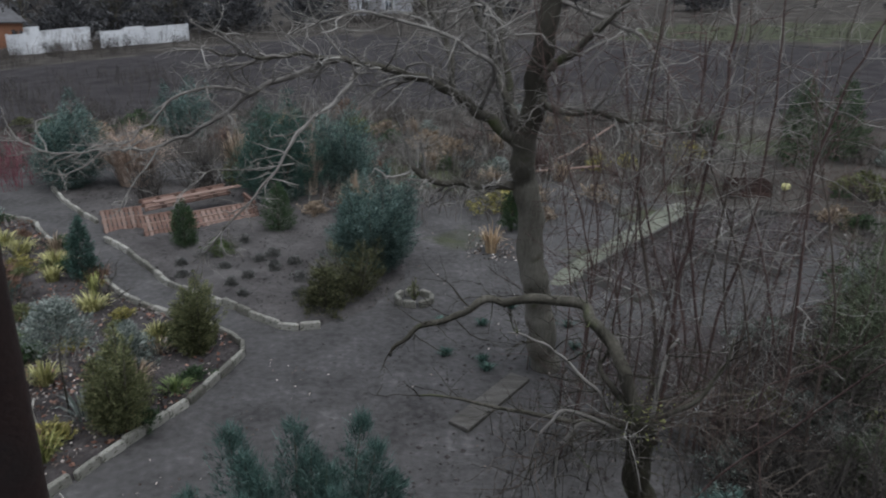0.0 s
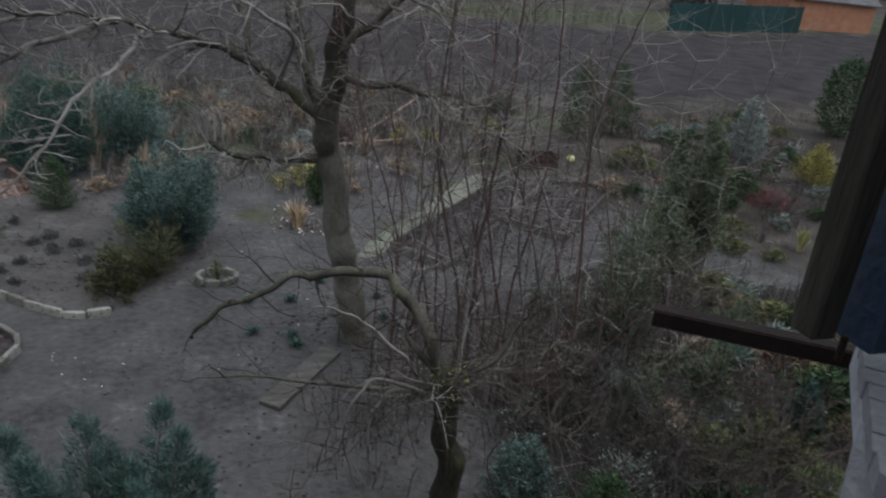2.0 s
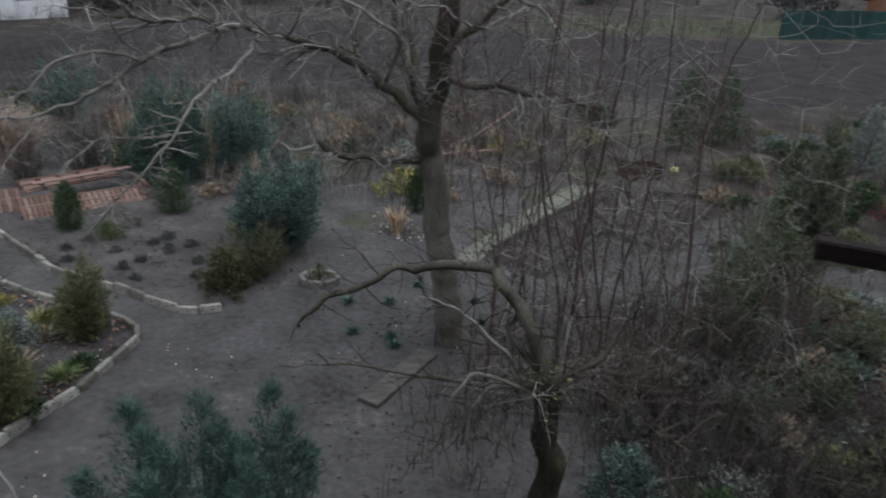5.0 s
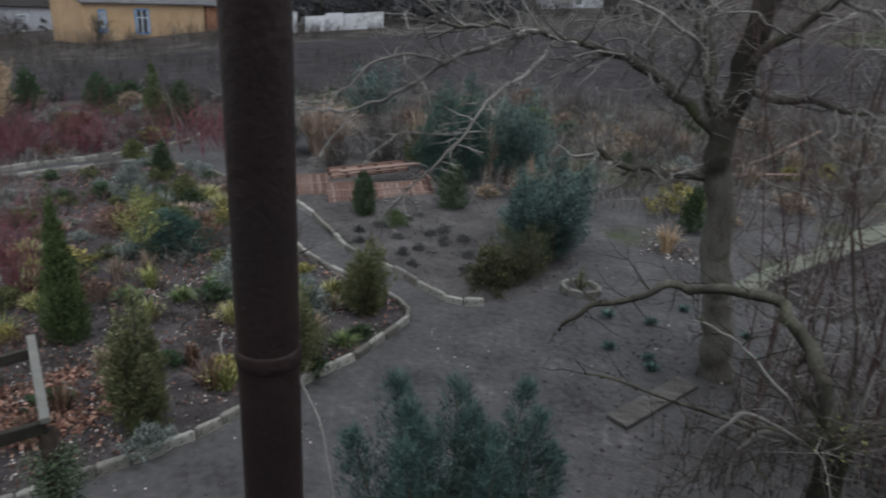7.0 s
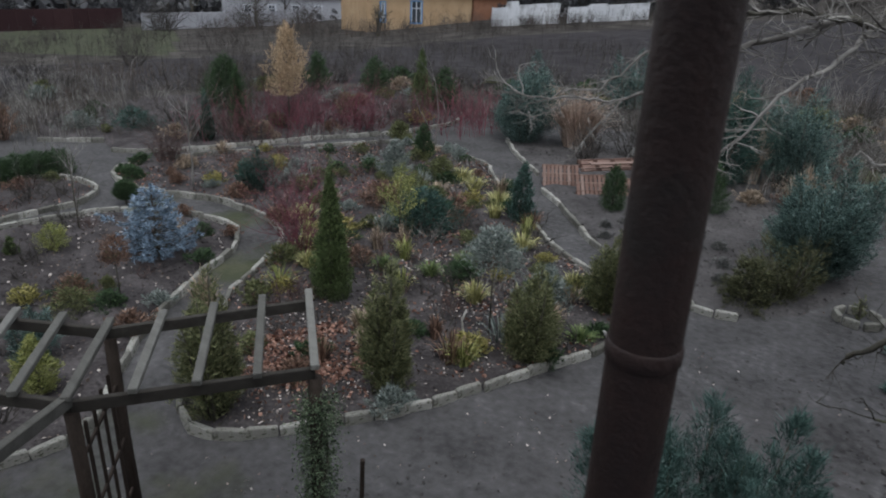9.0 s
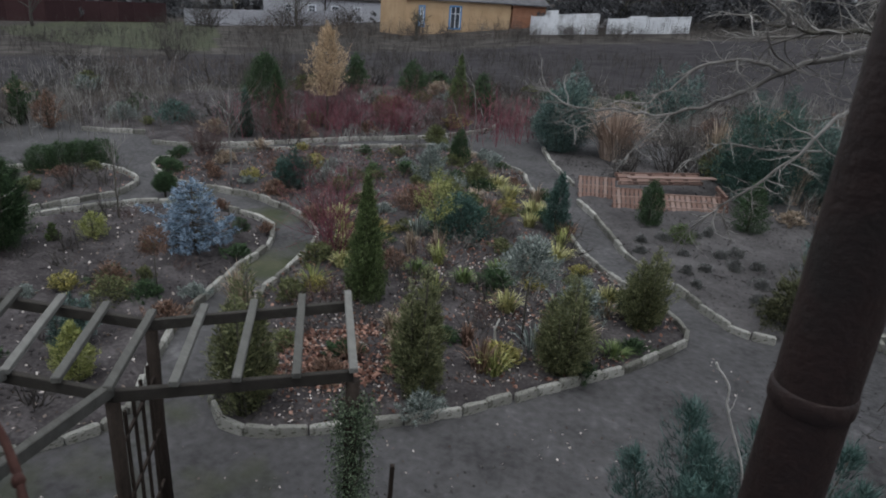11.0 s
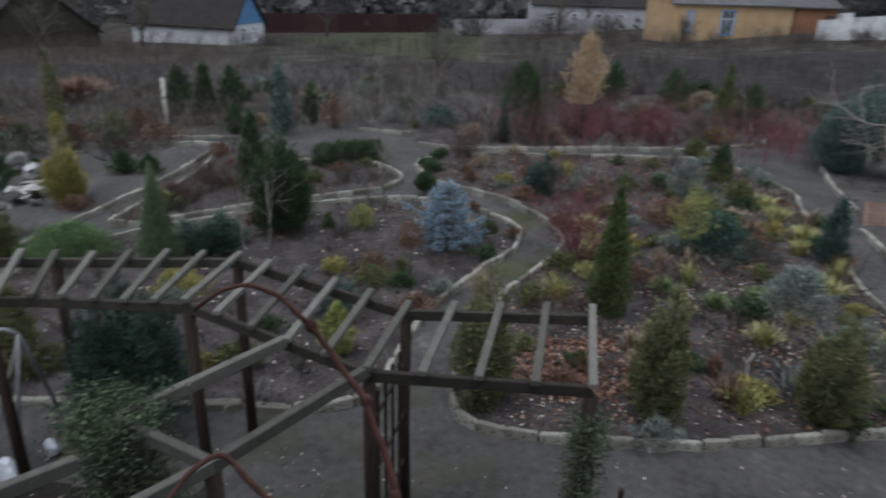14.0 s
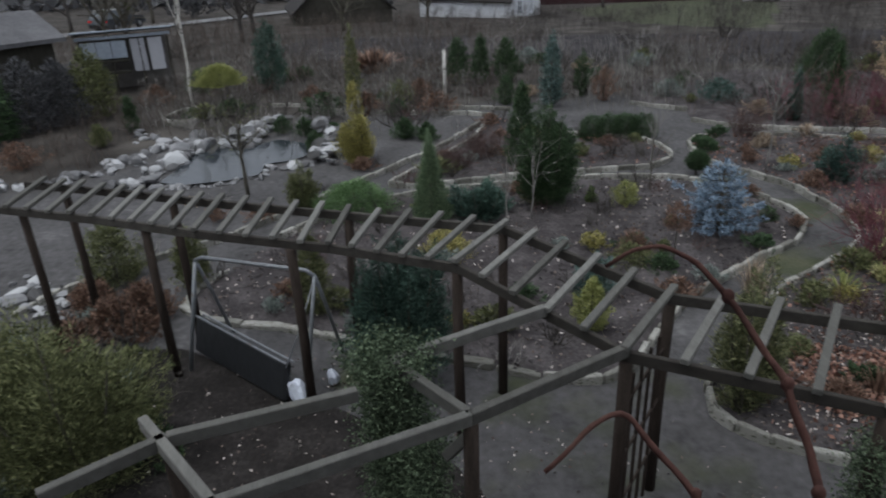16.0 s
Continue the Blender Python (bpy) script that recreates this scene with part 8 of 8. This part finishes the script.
def car(x, y, turn):
    """A parked estate car seen from behind: body, glazed cabin, lamps and wheels."""
    root = thing("car", (x, y, float(lift(x, y)) + 0.12), "dark grey estate car with red tail lamps on the village road", "car", turn=turn)

    def hull(outline, half, inset):
        v = [(px, -half, pz) for px, pz in outline] + [(px, half, pz) for px, pz in outline]
        v = [(px, py * (1 - inset * max(0.0, pz - 0.85)), pz) for px, py, pz in v]
        n = len(outline)
        side = np.array([(i, (i + 1) % n, n + (i + 1) % n, n + i) for i in range(n)])
        return Geo().add(v, [side, np.arange(n)[::-1][None], (n + np.arange(n))[None]])

    part("body", hull([(-2.2, 0.32), (-2.25, 0.6), (-2.18, 0.95), (0.75, 0.95), (1.9, 0.82), (2.22, 0.6), (2.2, 0.3), (-2.0, 0.25)], 0.86, 0), CARPAINT, root)
    part("cabin", hull([(-2.12, 0.95), (-1.85, 1.42), (-1.2, 1.48), (-0.1, 1.46), (0.85, 0.95)], 0.8, 0.3), CARGLASS, root)
    part("roof", box(Geo(), (-0.95, 0, 1.49), (1.75, 1.26, 0.04), None, 0.015), CARPAINT, root)
    for s_ in (-1, 1):
        part("tail_lamp", box(Geo(), (-2.23, s_ * 0.68, 0.8), (0.06, 0.3, 0.16), None, 0.01), TAILRED, root)
        part("roof_pillar", beam(Geo(), (-2.1, s_ * 0.79, 0.95), (-1.84, s_ * 0.68, 1.45), 0.05, 0.06), CARPAINT, root)
        for wx in (-1.35, 1.38):
            g = Geo()
            tube(g, [(wx, s_ * 0.7, 0.31), (wx, s_ * 0.88, 0.31)], 0.31, 16)
            wheel = part("wheel", g, RUBBER, root)
            g = Geo()
            tube(g, [(wx, s_ * 0.86, 0.31), (wx, s_ * 0.895, 0.31)], 0.19, 12)
            part("rim", g, STEEL, wheel)
    part("bumper", box(Geo(), (-2.24, 0, 0.45), (0.1, 1.66, 0.2), None, 0.02), RUBBER, root)


car(-60.2, -14.6, 155)


# ---- fallen leaves and clods ----
def litter(name, poly, n, mat, size, label, seed, z=0.07, category="leaf litter"):
    rng = np.random.default_rng(seed)
    a = np.array(poly)
    p = rng.uniform(a.min(0), a.max(0), (n * 6, 2))
    p = p[inside(p[:, 0], p[:, 1], poly)]
    p = p[wobble(p[:, 0], p[:, 1], 0.8) + 0.6 * wobble(p[:, 1], p[:, 0], 2.1) > rng.normal(-0.15, 0.5, len(p))][:n]
    d = rng.normal(0, 1, (len(p), 3)) * [1, 1, 0.35]
    zz = z + rng.uniform(0, 0.03, len(p))
    tagged(part(name, leaves(Geo(), np.c_[p, zz], d, size, size * 0.75, rng, full=True), mat), label, category, kind="stuff")


MID = MID_FRONT + MID_BACK[1:] + MID_LEFT[:-1]
litter("leaf_litter", [(-6.3, 4.2), (-5.4, 3.8), (-3.2, 7.8), (-3.0, 9.3), (-5.6, 10.8), (-7.6, 8.0), (-7.6, 5.9)], 3000, LITTER, 0.038, "pale fallen leaves scattered over a bed", 1)
litter("leaf_litter", [(-6.9, 4.9), (-6.2, 4.3), (-5.3, 4.9), (-5.1, 5.9), (-6.2, 6.3)], 1600, LITTERRED, 0.065, "thick drift of russet fallen leaves", 2)
litter("leaf_litter", MID, 2600, LITTER, 0.036, "fallen leaves scattered over a bed", 3)
litter("leaf_litter", MID, 4200, LITTERRED, 0.06, "brown fallen leaves scattered over a bed", 4)
litter("leaf_litter", LEFT_IN, 1600, LITTER, 0.05, "brown fallen leaves scattered over a bed", 5)
litter("leaf_litter", [(-6.0, 3.3), (-5.0, 3.6), (-3.0, 7.0), (-2.4, 9.0), (-1.5, 8.5), (-2.5, 5.0), (-4.0, 2.5), (-6.0, 1.5)], 150, LITTER, 0.035, "pale fallen leaves scattered along the path", 6, 0.02)
litter("leaf_litter", [(-8, -2.4), (-3, -2.5), (-3, 1.5), (-6, 2), (-8, 0)], 600, LITTER, 0.035, "fallen leaves below the pergola", 7, 0.04)
litter("leaf_litter", [(-2, 7), (4, 6), (6, 12), (0, 16), (-2, 12)], 150, LITTER, 0.04, "fallen leaves on trodden soil", 8, 0.02)
litter("leaf_litter", [(2, 3.5), (8, 4), (9, 9), (3, 9)], 350, LITTER, 0.05, "fallen leaves below leafless shrubs", 9, 0.02)
litter("leaf_litter", [(0.4, 13.2), (2.0, 13.2), (2.2, 15), (0.6, 15)], 260, LITTER, 0.06, "pale fallen leaves behind the tree", 10, 0.02)
litter("leaf_litter", RED_BED, 400, LITTERRED, 0.06, "brown fallen leaves scattered over a bed", 11)


def clods(poly, n, size, mat, label, seed, z=0.03):
    rng = np.random.default_rng(seed)
    a = np.array(poly)
    p = rng.uniform(a.min(0), a.max(0), (n * 3, 2))
    p = p[inside(p[:, 0], p[:, 1], poly)][:n]
    base = np.array([(1, 0, 0), (-1, 0, 0), (0, 1, 0), (0, -1, 0), (0, 0, 1), (0, 0, -1)], float)
    f = np.array([(0, 2, 4), (2, 1, 4), (1, 3, 4), (3, 0, 4), (2, 0, 5), (1, 2, 5), (3, 1, 5), (0, 3, 5)])
    s = size * rng.uniform(0.3, 1.2, (len(p), 1, 1)) * rng.uniform(0.6, 1.3, (len(p), 6, 3)) * [1, 1, 0.6]
    v = base[None] * s + np.c_[p, np.full(len(p), z)][:, None]
    g = Geo().add(v.reshape(-1, 3), (np.arange(len(p))[:, None, None] * 6 + f[None]).reshape(-1, 3))
    tagged(part("soil_clods", g, mat), label, "soil", kind="stuff")


clods(MID, 4500, 0.03, SOIL, "loose clods of dark bed soil", 1, 0.06)
clods(LEFT_IN, 2600, 0.03, SOIL, "loose clods of dark bed soil", 2, 0.06)
clods(LAV_BED, 2600, 0.03, SAND, "loose clods of grey soil", 3, 0.045)
clods([(-6, 1.5), (-3, 6), (-1.8, 9.5), (1, 14), (6, 12), (4, 6), (0, 3)], 2600, 0.022, SAND, "crumbs and pebbles on trodden soil", 4, 0.01)
clods([(2.75, 12.4), (3.5, 11.45), (6.95, 12.85), (10.1, 16.9), (6.8, 17.4)], 1800, 0.04, SOIL, "clods of dug soil in the raised beds", 5, 0.13)

clods([(-0.5, 5), (2.4, 4), (3.4, 8), (1.5, 10.5), (-0.3, 9)], 320, 0.035, SOIL, "dark clods in the dug soil round the tree", 6, 0.01)

# unseen facade, sized to block southern sky light, and balcony slab behind the viewer
tagged(part("wall_south", box(Geo(), (5.5, -1.75, 4.6), (17, 0.4, 9.4)), WHITEWASH), "unseen whitewashed house wall behind the balcony, enlarged to shade the near ground", "wall", kind="structure")
tagged(part("balcony_slab", box(Geo(), (0.6, -0.75, 3.3), (2.6, 1.6, 0.16)), CONCRETE), "concrete balcony slab", "balcony", kind="structure")
